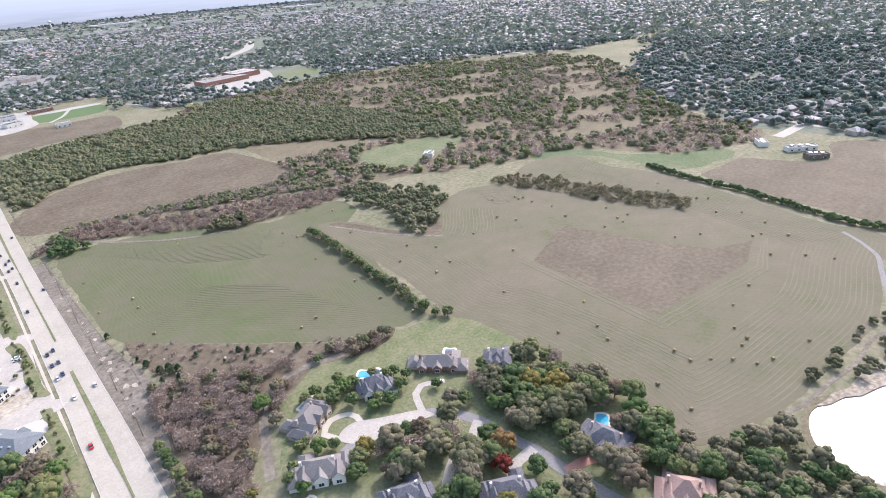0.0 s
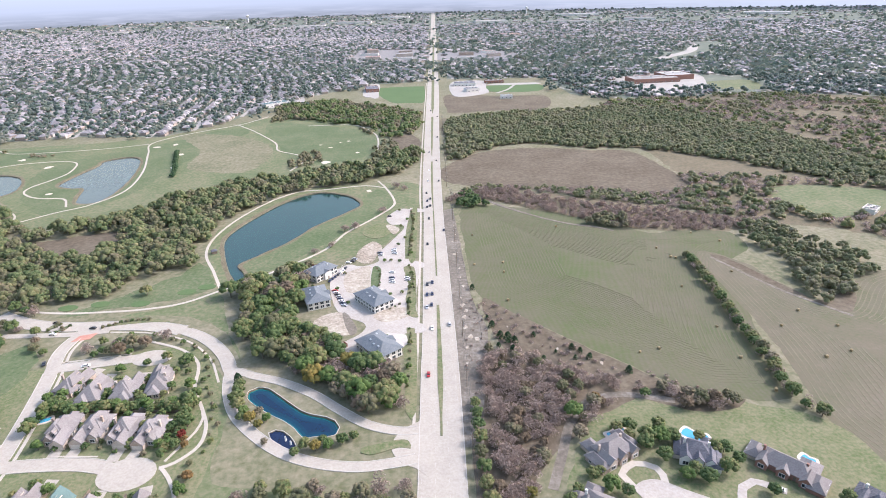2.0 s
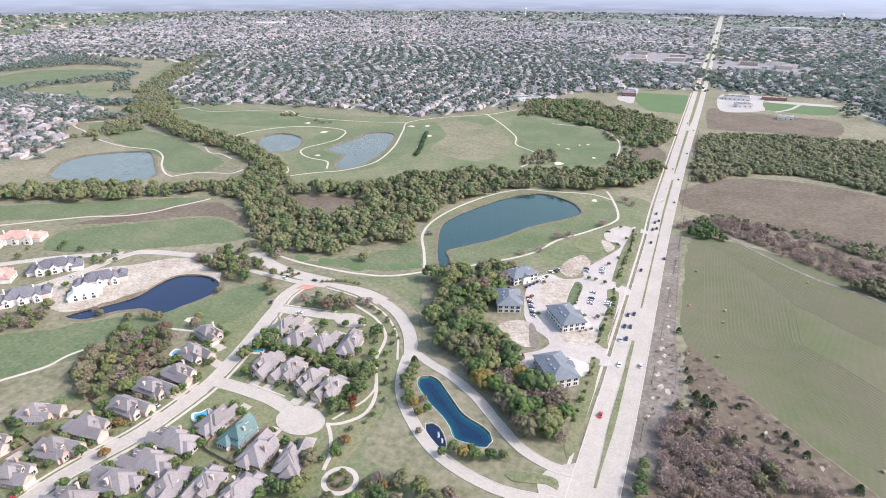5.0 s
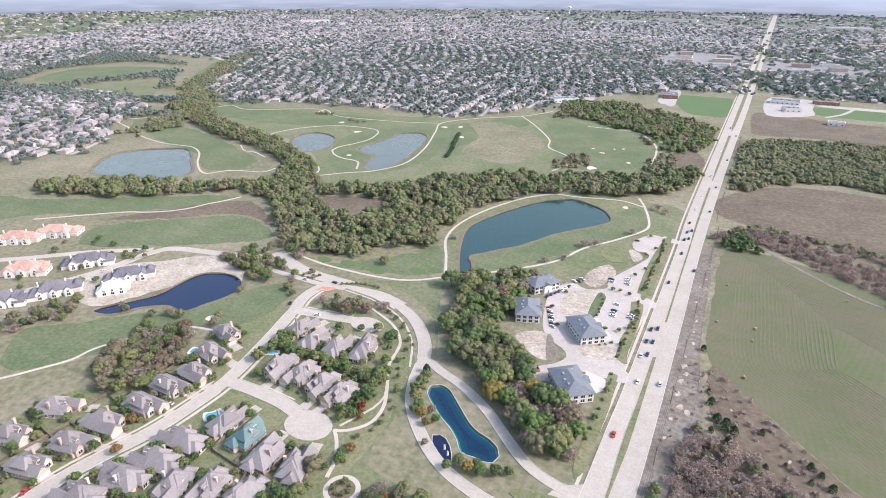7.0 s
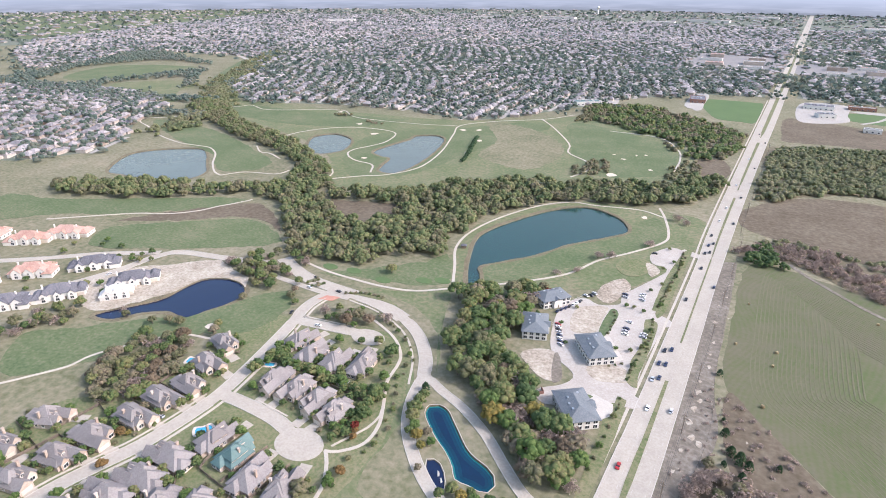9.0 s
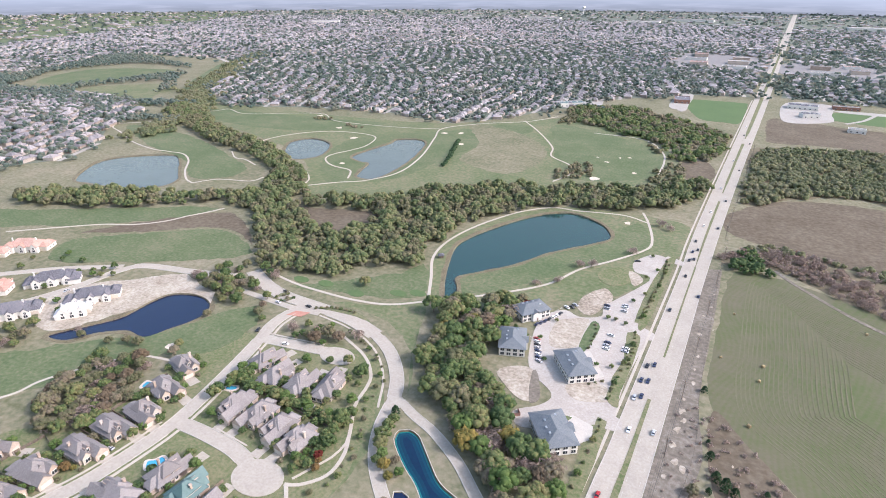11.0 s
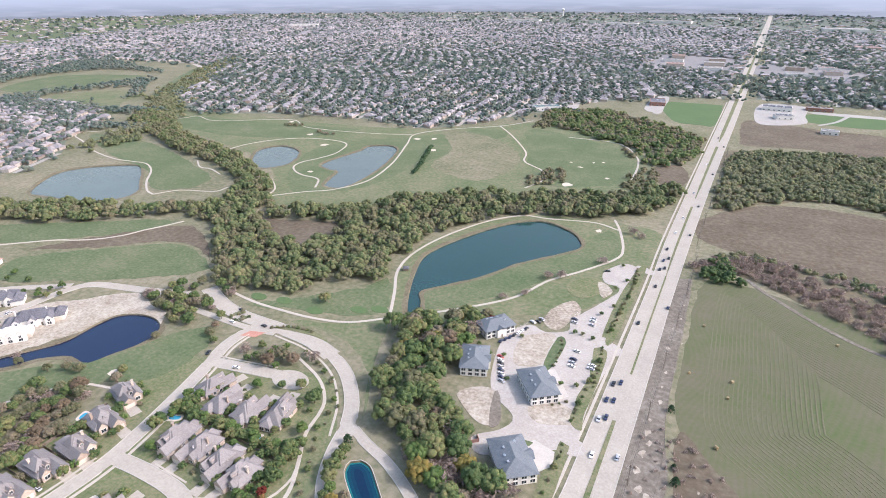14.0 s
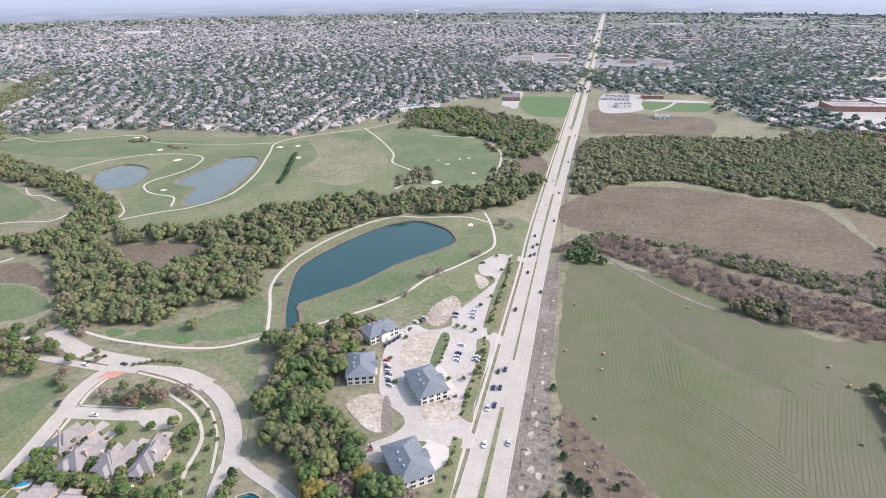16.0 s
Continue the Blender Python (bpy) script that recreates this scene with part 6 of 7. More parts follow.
grove("field_thicket", [(-6, 500), (38, 532), (101, 491), (167, 463), (255, 421), (229, 403), (162, 410), (108, 441), (30, 496), (3, 486)], 6.0, MID_BARE, M_BARE, "grey brown thicket between the fields", (0.55, 0.95))
p = open_ground(scatter([(10, 520), (38, 540), (101, 505), (167, 475), (255, 432), (240, 470), (246, 520), (206, 498), (150, 515), (60, 530)], 5.4), 2)
pick = rng.uniform(0, 1, len(p))
stuff_trees("field_scrub", p[pick < 0.6], MID_FAR, M_WILD, "olive scrub between the fields", (0.45, 0.8))
stuff_trees("field_scrub_bare", p[pick >= 0.6], MID_BARE, M_BARE, "grey brown leafless scrub between the fields", (0.5, 0.85))
grove("field_clump", [(234, 404), (262, 410), (280, 378), (300, 350), (296, 321), (262, 293), (234, 280), (229, 302), (241, 331), (234, 365)], 8.0, MID, M_WILD, "clump of mixed olive trees in the hay fields", (0.6, 1.25))
grove("field_clump_dull", [(112, 420), (124, 436), (146, 440), (150, 418), (138, 408)], 6.5, MID, M_DULL, "olive trees at the hay field's edge", (0.7, 1.1))
grove("long_clump", [(350, 312), (364, 270), (374, 214), (390, 170), (408, 142), (418, 150), (412, 192), (402, 238), (388, 288), (364, 324)], 6.5, MID_BARE, M_DULL, "long clump of brown green trees in the hay field", (0.6, 1.0))
WOOD_2B = [(169, 12), (208, -4), (203, -16), (197, -30), (196, -45), (210, -110), (150, -120), (120, -40), (134, -10), (150, 0)]


def hedge(pts, width, spacing, kinds, scale, group):
    line = flowing(pts, False, spacing)
    for k, (x, y) in enumerate(line):
        for j in range(2):
            tree(kinds[(k * 3 + j * 2) % len(kinds)], x + rng.uniform(-1, 1) * width, y + rng.uniform(-1, 1) * width, rng.uniform(*scale), group)


hedge([(172, 352), (170, 313), (166, 261), (163, 222), (160, 189), (165, 174)], 1.6, 5.6, ("oak", "oak", "dull", "bare"), (0.55, 0.85), "hedge trees between the hay fields")
stuff_trees("far_hedge", (lambda q: q + rng.uniform(-2, 2, q.shape))(np.repeat(flowing([(478, 225), (469, 184), (466, 137), (457, 88), (450, 54), (452, 24), (458, -20)], False, 3.2), 2, 0)), MID, M_OAK, "dark green hedge beside the tan field", (0.4, 0.7))
# the purple grey thicket beside the road
THICKET = [(5, 190), (5, 222), (18, 236), (34, 232), (52, 214), (74, 204), (104, 198), (128, 186), (112, 178), (82, 188), (64, 180), (42, 164), (22, 138), (14, 96), (6, 96), (5, 150)]
p = open_ground(scatter(THICKET, 5.6), 2.0)
stuff_trees("road_thicket", p[150:], MID_BARE, M_BARE, "grey brown leafless thicket beside the road", (0.5, 0.95))
for x, y in p[:150]:
    q = rng.uniform()
    tree("bare" if q < 0.72 else "rust" if q < 0.86 else "dull", x, y, rng.uniform(0.5, 1.0) * (1 if q < 0.72 else 0.75), "bare thicket beside the road")
for x, y, k, s in ((46, 178, "lime", 0.95), (46, 164, "dull", 0.8), (60, 190, "orange", 0.5), (58, 186, "dull", 0.8), (86, 192, "oak", 0.6), (18, 130, "gold", 0.6), (15, 122, "lime", 0.8), (-1.5, 188, "oak", 0.6), (-1, 180, "oak", 0.7), (-1, 172, "oak", 0.75), (-0.5, 163, "oak", 0.75), (-1, 154, "dull", 0.7), (0, 145, "oak", 0.75), (0, 136, "oak", 0.75), (1, 126, "oak", 0.8), (1, 116, "dull", 0.8), (1, 106, "oak", 0.8), (96, 196, "dull", 0.7), (112, 186, "dull", 0.8), (128, 184, "dull", 0.7), (10, 236, "dull", 0.6)):
    tree(k, x, y, s, "trees beside the road")
# trees between the boulevard and the offices
WOOD_3 = [(-164, 312), (-144, 330), (-126, 350), (-110, 340), (-112, 318), (-112, 282), (-96, 256), (-78, 244), (-64, 222), (-44, 218), (-38, 195), (-44, 180), (-60, 184), (-88, 212), (-122, 236), (-142, 262), (-152, 290)]
p = open_ground(scatter(WOOD_3, 7.6), 3.0)
for k, (x, y) in enumerate(p):
    q = rng.uniform() + (0.14 if y < 250 else 0)
    tree("oak" if q < 0.6 else "lime" if q < 0.68 else "dull" if q < 0.83 else "gold" if q < 0.9 else "orange" if q < 0.92 else "rust" if q < 0.96 else "bare", x, y, rng.uniform(0.85, 1.45), "wood beside the offices")
# trees of the estate
WOOD_2 = [(166, 138), (175, 95), (176, 58), (172, 24), (150, -10), (100, 0), (70, 60), (60, 108), (76, 118), (104, 112), (122, 118), (142, 116)]
p = open_ground(scatter(WOOD_2, 8.6), 2.0)
for x, y in p:
    q = rng.uniform() + (0.25 if x < 112 and y > 75 else 0)
    tree("oak" if q < 0.46 else "lime" if q < 0.53 else "gold" if q < 0.57 else "dull" if q < 0.86 else "rust" if q < 0.95 else "bare", x, y, rng.uniform(0.75, 1.5), "trees of the estate")
for x, y, k, s in ((110, 74, "orange", 1.25), (102, 67, "red", 0.95), (101, 75, "dull", 1.0), (64, 167, "oak", 0.7), (70, 168, "oak", 0.7), (76, 160, "oak", 0.9), (82, 160, "lime", 0.9), (86, 138, "lime", 0.7), (94, 136, "oak", 0.8), (104, 140, "oak", 0.8), (80, 148, "oak", 0.8), (52, 133, "lime", 0.8), (46, 140, "oak", 0.6), (36, 118, "lime", 0.7), (62, 114, "oak", 1.0), (56, 108, "oak", 0.9), (108, 152, "oak", 0.7), (100, 160, "oak", 0.6), (84, 168, "oak", 0.7), (74, 156, "oak", 0.8), (88, 160, "oak", 0.8), (104, 152, "oak", 0.7), (68, 162, "oak", 0.6), (112, 146, "oak", 0.6), (50, 142, "oak", 0.5), (118, 128, "oak", 0.6), (90, 140, "oak", 0.7), (34, 126, "oak", 0.7), (38, 132, "oak", 0.5), (58, 130, "oak", 0.6), (124, 152, "oak", 0.5), (144, 122, "oak", 0.7)):
    tree(k, x, y, s, "trees of the estate")
p = open_ground(scatter(WOOD_2B, 7.6), 3.0)
pick = rng.uniform(0, 1, len(p))
stuff_trees("shore_wood", p[pick < 0.6], NEAR, M_DULL, "olive brown wood at the lake shore", (0.8, 1.2))
stuff_trees("shore_wood_green", p[pick >= 0.6], NEAR, M_OAK, "green trees in the shore wood", (0.8, 1.2))
grove("shore_scrub", [(222, 0), (240, 1), (273, -1), (310, -3), (345, -10), (400, -20), (400, -50), (330, -34), (290, -24), (262, -16), (240, -8), (225, -4)], 6.0, MID, M_DULL, "scrub along the shore track", (0.4, 0.85))
patch("rocky_bank", [(232, -9), (250, -12), (272, -17), (300, -28), (318, -40), (300, -42), (268, -27), (248, -18)], 0.07, M_DIRT, "pale broken bank above the lake", "soil", 2.5, 3)
# groups by the entrance, the navy pond and the street
for x, y, k, s in (
    (-125, 203, "oak", 0.75), (-124, 197, "oak", 0.85), (-122, 192, "oak", 0.8), (-126, 209, "oak", 0.6), (-118, 188, "lime", 0.6), (-113, 182, "gold", 0.65), (-108, 178, "gold", 0.5), (-105, 182, "lime", 0.5), (-110, 187, "dull", 0.5), (-129, 215, "cedar", 1.1), (-118, 183, "oak", 0.5),
    (-82, 163, "oak", 0.65), (-77, 161, "gold", 0.6), (-71, 162, "lime", 0.6), (-65, 165, "oak", 0.6), (-86, 158, "oak", 0.5), (-60, 168, "oak", 0.5), (-74, 165, "oak", 0.5), (-102, 166, "dull", 0.4),
):
    tree(k, x, y, s, "trees round the dyed pond")
for poly, sp, mix in (
    ([(-303, 136), (-268, 116), (-257, 122), (-252, 140), (-253, 151), (-270, 174), (-284, 181), (-303, 174)], 6.4, ("dull", "oak", "dull", "bare", "oak", "rust", "dull")),
    ([(-345, 264), (-330, 290), (-300, 304), (-284, 296), (-284, 254), (-296, 249), (-318, 254)], 6.4, ("oak", "dull", "oak", "bare")),
    ([(-420, 100), (-395, 118), (-376, 150), (-366, 158), (-372, 128), (-390, 100)], 7.0, ("dull", "oak", "bare")),
    ([(-231, 240), (-208, 242), (-192, 250), (-186, 262), (-208, 265), (-230, 252)], 6.6, ("garden", "bare", "garden", "dull", "rust", "garden")),
    ([(-170, 246), (-158, 240), (-152, 222), (-158, 218), (-168, 236)], 6.5, ("garden", "oak", "garden")),
    ([(-150, 205), (-142, 190), (-140, 165), (-148, 160), (-150, 185)], 6.0, ("garden", "oak", "garden", "garden")),
    ([(-138, 142), (-128, 138), (-132, 118), (-112, 114), (-98, 126), (-100, 108), (-122, 96), (-140, 104)], 6.0, ("garden", "oak", "dull", "garden", "lime", "oak")),
    ([(-100, 140), (-60, 136), (-30, 138), (-30, 120), (-70, 118), (-110, 120)], 7.5, ("dull", "bare", "dull", "oak")),
):
    for k, (x, y) in enumerate(open_ground(scatter(poly, sp), 1.5)):
        tree(mix[k % len(mix)], x, y, rng.uniform(0.7, 1.1) if mix[k % len(mix)] == "garden" else rng.uniform(0.55, 0.95), "trees along the boulevard and street")
for x, y, k, s in ((-143, 172, "red", 0.5), (-237, 110, "orange", 0.55), (-224, 93, "orange", 0.55), (-139, 166, "orange", 0.4), (-130, 146, "orange", 0.55), (-100, 129, "orange", 0.5), (-234, 112, "gold", 0.3), (-298, 188, "dull", 0.7), (-345, 180, "bare", 0.6), (-225, 318, "oak", 0.9), (-110, 345, "red", 0.8), (-116, 350, "dull", 0.9)):
    tree(k, x, y, s, "single autumn trees")
# cedars on the scrub slope
for x, y, s in ((14, 262, 1.0), (18, 250, 1.1), (22, 246, 1.3), (26, 244, 1.0), (24, 236, 0.9), (38, 250, 0.7), (58, 236, 0.8), (62, 232, 0.8), (66, 226, 0.9), (58, 226, 0.6), (84, 212, 1.0), (12, 272, 0.6), (16, 240, 0.7), (40, 226, 0.7), (5, 312, 0.9), (48, 232, 0.5)):
    tree("cedar", x, y, s, "cedars on the scrub slope")
p = scatter([(10, 296), (44, 260), (80, 222), (130, 188), (100, 190), (60, 208), (30, 236), (12, 250)], 7.0)
stuff_trees("slope_scrub", p, SCRUB, M_BARE, "low grey brown scrub on the slope", (0.4, 0.9), "scrub")
p = scatter([(-4, 300), (8, 300), (12, 262), (4, 200), (-2, 130), (-5, 130), (-5, 220)], 7.0)
stuff_trees("verge_scrub", p, SCRUB, M_BARE, "low dead scrub on the road verge", (0.3, 0.6), "scrub")
# garden trees and shrubs round the houses
for k in range(26):
    tree("garden" if k % 4 else "oak", -222 + 2.9 * k + rng.uniform(-1, 1), 193.5 + rng.uniform(-2.5, 2.5), rng.uniform(1.0, 1.5) if k % 4 else 0.6, "hedge trees behind the houses")
for k in range(9):
    tree("garden", -221 + 0.6 * k + rng.uniform(-1, 1), 178 + 4.5 * k + rng.uniform(-1, 1), rng.uniform(1.0, 1.5), "hedge trees beside the street")
for k in range(8):
    tree("garden", -146 + rng.uniform(-3, 3), 160 + 6 * k, rng.uniform(0.8, 1.3), "hedge trees beside the path")
for k, (x, y, turn) in enumerate(HOMES):
    m = pose(x, y, 0, 0, 0, turn)
    for j, (lx, ly) in enumerate(((-7.0, -8), (7.0, -6), (-3.5, 13.5), (4.5, 14.5), (1.5, -11.5), (7.2, 4), (-7.2, 6))):
        w = m @ Vector((lx + rng.uniform(-0.8, 0.8), ly + rng.uniform(-1, 1), 0))
        if any(near_line([(w.x, w.y)], l, wd / 2 + 0.8)[0] for l, wd in ROADS):
            continue
        if any(inside([(w.x, w.y)], footprint(hx, hy, 11.8, 19, ht))[0] for hx, hy, ht in HOMES):
            continue
        tree("garden" if (k + j) % 5 < 3 else "shrub", w.x, w.y, rng.uniform(0.65, 1.2), "garden planting")


# ---- cars ----
def car_model(paint, label):
    """A saloon of 4.6 m: body, glass cabin, roof and wheels; it points along +y."""
    ob = tagged(new("car"), label, "car", "cars")
    bm = bmesh.new()
    side = [(-2.3, 0.35), (-2.3, 0.85), (-1.5, 0.98), (1.0, 0.95), (2.15, 0.78), (2.3, 0.6), (2.3, 0.35)]
    rows = [[bm.verts.new((x, y, z)) for y, z in side] for x in (-0.88, 0.88)]
    bm.faces.new(rows[0]), bm.faces.new(rows[1][::-1])
    for i in range(len(side)):
        j = (i + 1) % len(side)
        bm.faces.new((rows[0][i], rows[0][j], rows[1][j], rows[1][i]))
    bmesh.ops.bevel(bm, geom=bm.edges[:], offset=0.07, segments=1, affect="EDGES")
    part("body", bm, paint, ob)

    def taper(name, mat, lo, hi, z0, z1, w0, w1):
        q = bmesh.new()
        a = [q.verts.new((sx * w0, y, z0)) for sx, y in ((-1, lo[0]), (1, lo[0]), (1, lo[1]), (-1, lo[1]))]
        b = [q.verts.new((sx * w1, y, z1)) for sx, y in ((-1, hi[0]), (1, hi[0]), (1, hi[1]), (-1, hi[1]))]
        q.faces.new(a[::-1]), q.faces.new(b)
        for i in range(4):
            j = (i + 1) % 4
            q.faces.new((a[i], a[j], b[j], b[i]))
        part(name, q, mat, ob)

    taper("cabin_glass", M_GLASS, (-1.75, 1.15), (-1.2, 0.45), 0.93, 1.38, 0.82, 0.66)
    taper("car_roof", paint, (-1.25, 0.5), (-1.1, 0.35), 1.38, 1.46, 0.68, 0.6)
    for x in (-0.82, 0.82):
        for y in (-1.4, 1.45):
            q = bmesh.new()
            bmesh.ops.create_cone(q, cap_ends=True, segments=12, radius1=0.33, radius2=0.33, depth=0.22, matrix=pose(x, y, 0.33, 0, 90, 0))
            part("wheel", q, M_TYRE, ob)
    return ob


CARS = {c: car_model(m, f"{c} saloon car on pale concrete") for c, m in CAR_PAINT.items()}
placed = set()


def car(colour, x, y, turn, z=0.16):
    m = pose(x, y, z, 0, 0, turn)
    if colour in placed:
        return copy_thing(CARS[colour], m)
    placed.add(colour)
    CARS[colour].matrix_basis = m
    return CARS[colour]


for c, x, y, up in (("black", -26.5, 320, 0), ("dark blue", -23, 323, 0), ("dark blue", -26.5, 305, 0), ("dark blue", -23, 306, 0), ("silver", -26.4, 288, 0), ("dark blue", -23.4, 291, 0), ("silver", -12, 266, 1), ("white", -23, 262, 0), ("black", -27, 391, 0), ("black", -26, 448, 0), ("black", -28, 478, 0), ("black", -25, 482, 0), ("dark blue", -28, 496, 0), ("black", -25, 502, 0), ("black", -29, 520, 0), ("white", -28, 560, 0), ("white", -27, 600, 0), ("black", -16, 560, 1), ("black", -18, 640, 1), ("silver", -27, 680, 0), ("black", -16, 760, 1), ("white", -26, 800, 0), ("dark blue", -13, 420, 1), ("black", -15, 900, 1), ("black", -26, 950, 0), ("white", -28, 1010, 0), ("red", -25, 215, 0)):
    car(c, x, y, 0 if up else 180)
for k, (x, y) in enumerate(((-97.6, 330), (-96.0, 333.2), (-94.4, 336.6), (-92.9, 340), (-91.5, 343.4), (-90.2, 346.8), (-89.0, 350.2))):
    car(("dark blue", "dark blue", "dark blue", "black", "white", "white", "black")[k], x, y, 53 - 90 + 30, 0.2)
for k in range(8):
    car(("red", "white", "black", "silver", "dark blue", "white", "dark blue", "silver")[k], -91.6 + k * 1.35, 314.5 - k * 3.0, 66, 0.2)
for c, x, y, turn in (("dark blue", -65, 376, 70), ("silver", -64, 372, 70), ("silver", -53, 374, 70), ("silver", -54, 382, 75), ("white", -53.8, 379, 75), ("black", -63, 456, 110), ("white", -53, 341, 75), ("dark blue", -52.6, 332, 75), ("silver", -52.3, 328.5, 75), ("white", -51.8, 325, 75), ("white", -41.4, 331, 80), ("silver", -41.2, 327.6, 80), ("white", -88, 360, 60), ("black", -85, 362, 60), ("silver", -84, 366, 60)):
    car(c, x, y, turn, 0.2)
for c, x, y, turn in (("white", -262, 268, 80), ("black", -240, 274, 85), ("black", -268, 282, 80), ("white", -222, 233, 285), ("white", 121, 130, 60), ("red", -238, 60, 200), ("black", -248, 236, 205), ("silver", -232, 128, 90), ("silver", -404, 205, 10)):
    car(c, x, y, turn, 0.3)

# ---- hay bales ----
bm = bmesh.new()
bmesh.ops.create_cone(bm, cap_ends=True, segments=18, radius1=0.8, radius2=0.8, depth=1.45, matrix=pose(0, 0, 0.78, 0, 90, 0))
caps = [f for f in bm.faces if len(f.verts) > 4]
for f in caps:
    r = bmesh.ops.inset_region(bm, faces=[f], thickness=0.18, depth=0.05)
    bmesh.ops.inset_region(bm, faces=[f], thickness=0.22, depth=-0.05)
bmesh.ops.bevel(bm, geom=[e for e in bm.edges if abs(e.calc_face_angle(0)) > 1.2], offset=0.08, segments=1, affect="EDGES")
BALE = from_bm("hay_bale", bm, M_STRAW)
BALES_A = [(11, 407), (31, 352), (30, 336), (28, 294), (85, 421), (96, 230), (108, 233), (150, 306), (160, 353), (155, 370), (151, 254), (150, 222), (158, 210), (154, 193), (117, 194), (194, 398), (210, 380), (194, 326), (210, 270), (223, 251), (9, 350), (163, 351)]
BALES_B = [(190, 253), (197, 220), (214, 225), (209, 167), (257, 203), (258, 246), (293, 254), (299, 238), (318, 284), (336, 273), (334, 267), (339, 266), (337, 254), (340, 234), (330, 212), (365, 197), (353, 178), (350, 171), (364, 176), (333, 176), (440, 194), (430, 178), (428, 151), (434, 144), (411, 126), (422, 111), (414, 90)]
BALES_C = [(366, 116), (350, 127), (386, 87), (393, 84), (402, 69), (233, 122), (217, 101), (210, 89), (197, 113), (225, 58), (223, 48), (231, 41), (238, 33), (186, 56), (195, 50), (190, 30), (243, 23), (252, 19), (253, 35), (261, 36), (266, 45), (288, 56), (316, 59), (280, 12), (365, 66), (378, 49), (385, 34)]
for k, (x, y) in enumerate(BALES_A + BALES_B + BALES_C):
    ob = new("hay_bale", BALE)
    ob.matrix_basis = pose(x, y, 0.03, 0, 0, (k * 47) % 180) @ Matrix.Scale(1.0 + 0.12 * ((k * 3) % 5 - 2) / 2, 4)
    tagged(ob, "round straw coloured hay bale on mown grass", "hay bale", "hay bales in the fields")

# ---- utility poles and cables ----
def pole_model():
    ob = tagged(new("utility_pole"), "weathered wooden utility pole with a crossarm", "utility pole", "poles beside the road")
    bm = bmesh.new()
    bmesh.ops.create_cone(bm, cap_ends=True, segments=8, radius1=0.2, radius2=0.13, depth=12.0, matrix=pose(0, 0, 6.0))
    part("pole", bm, M_POLE, ob)
    for z in (11.2, 9.8):
        bm = bmesh.new()
        box(bm, -1.3, 1.3, -0.07, 0.07, z, z + 0.14)
        arm = part("crossarm", bm, M_POLE, ob)
        for x in (-1.15, -0.45, 0.45, 1.15):
            bm = bmesh.new()
            bmesh.ops.create_cone(bm, cap_ends=True, segments=6, radius1=0.06, radius2=0.04, depth=0.22, matrix=pose(x, 0, z + 0.25))
            part("insulator", bm, M_TRIM, arm)
    return ob


def tube(line, r, sides=4):
    pts = [Vector(p) for p in line]
    v, f = [], []
    for i, p in enumerate(pts):
        d = (pts[min(i + 1, len(pts) - 1)] - pts[max(i - 1, 0)]).normalized()
        q = d.to_track_quat("Z", "Y")
        v += [tuple(p + q @ Vector((r * math.cos(2 * math.pi * k / sides), r * math.sin(2 * math.pi * k / sides), 0))) for k in range(sides)]
    for i in range(len(pts) - 1):
        for k in range(sides):
            j = (k + 1) % sides
            f.append((i * sides + k, i * sides + j, (i + 1) * sides + j, (i + 1) * sides + k))
    return v, f


POLES = [(-4.5, y) for y in range(60, 520, 48)] + [(-8, y) for y in range(540, 900, 52)]
first = pole_model()
for k, (x, y) in enumerate(POLES):
    if k:
        copy_thing(first, pose(x, y, 0))
    else:
        first.matrix_basis = pose(x, y, 0)
for (xa, ya), (xb, yb) in zip(POLES[:-1], POLES[1:]):
    span = tagged(new("power_cables"), "thin dark power cables between wooden poles", "cable", "cables beside the road")
    for dx, z in ((-1.15, 11.6), (0.45, 11.6), (1.15, 11.6), (-0.45, 10.2), (0.45, 10.2)):
        line = [(xa + (xb - xa) * t + dx, ya + (yb - ya) * t, z - 4 * 0.9 * t * (1 - t)) for t in np.linspace(0, 1, 9)]
        v, f = tube(line, 0.035)
        part("cable", mesh_of("cable", v, f, [M_WIRE]), None, span)

# ---- field fence ----
fence_line = flowing([(-5, 486), (-2, 408), (1, 350), (3, 308), (6, 282), (7, 253), (5, 225)], False, 5.0)
wire_fence = tagged(new("wire_fence"), "rusty wire fence on wooden posts beside the verge", "fence")
bm = bmesh.new()
bmesh.ops.create_cone(bm, cap_ends=True, segments=6, radius1=0.09, radius2=0.07, depth=1.5, matrix=pose(0, 0, 0.7))
POST = from_bm("post", bm, M_POLE)
for x, y in fence_line:
    fitted("post", POST, wire_fence, x, y, 0, 0)
for z in (0.4, 0.8, 1.2):
    v, f = tube([(x, y, z) for x, y in fence_line], 0.02)
    part("wire", mesh_of("wire", v, f, [M_WIRE]), None, wire_fence)

# ---- garden fences ----
line = []
for k in range(8):  # overlapping boards, alternately proud
    line += [(k * 0.3 - 1.2, -0.02 - 0.025 * (k % 2)), (k * 0.3 - 0.9, -0.02 - 0.025 * (k % 2))]
line += [(1.2, 0.03), (-1.2, 0.03)]
n0 = len(line)
bm = bmesh.new()
low, top = [[bm.verts.new((x, y, z)) for x, y in line] for z in (0.06, 1.8)]
for i in range(n0):
    bm.faces.new((low[i], low[(i + 1) % n0], top[(i + 1) % n0], top[i]))
bm.faces.new(top), bm.faces.new(low[::-1])
PANEL = from_bm("fence_panel", bm, M_WOOD)


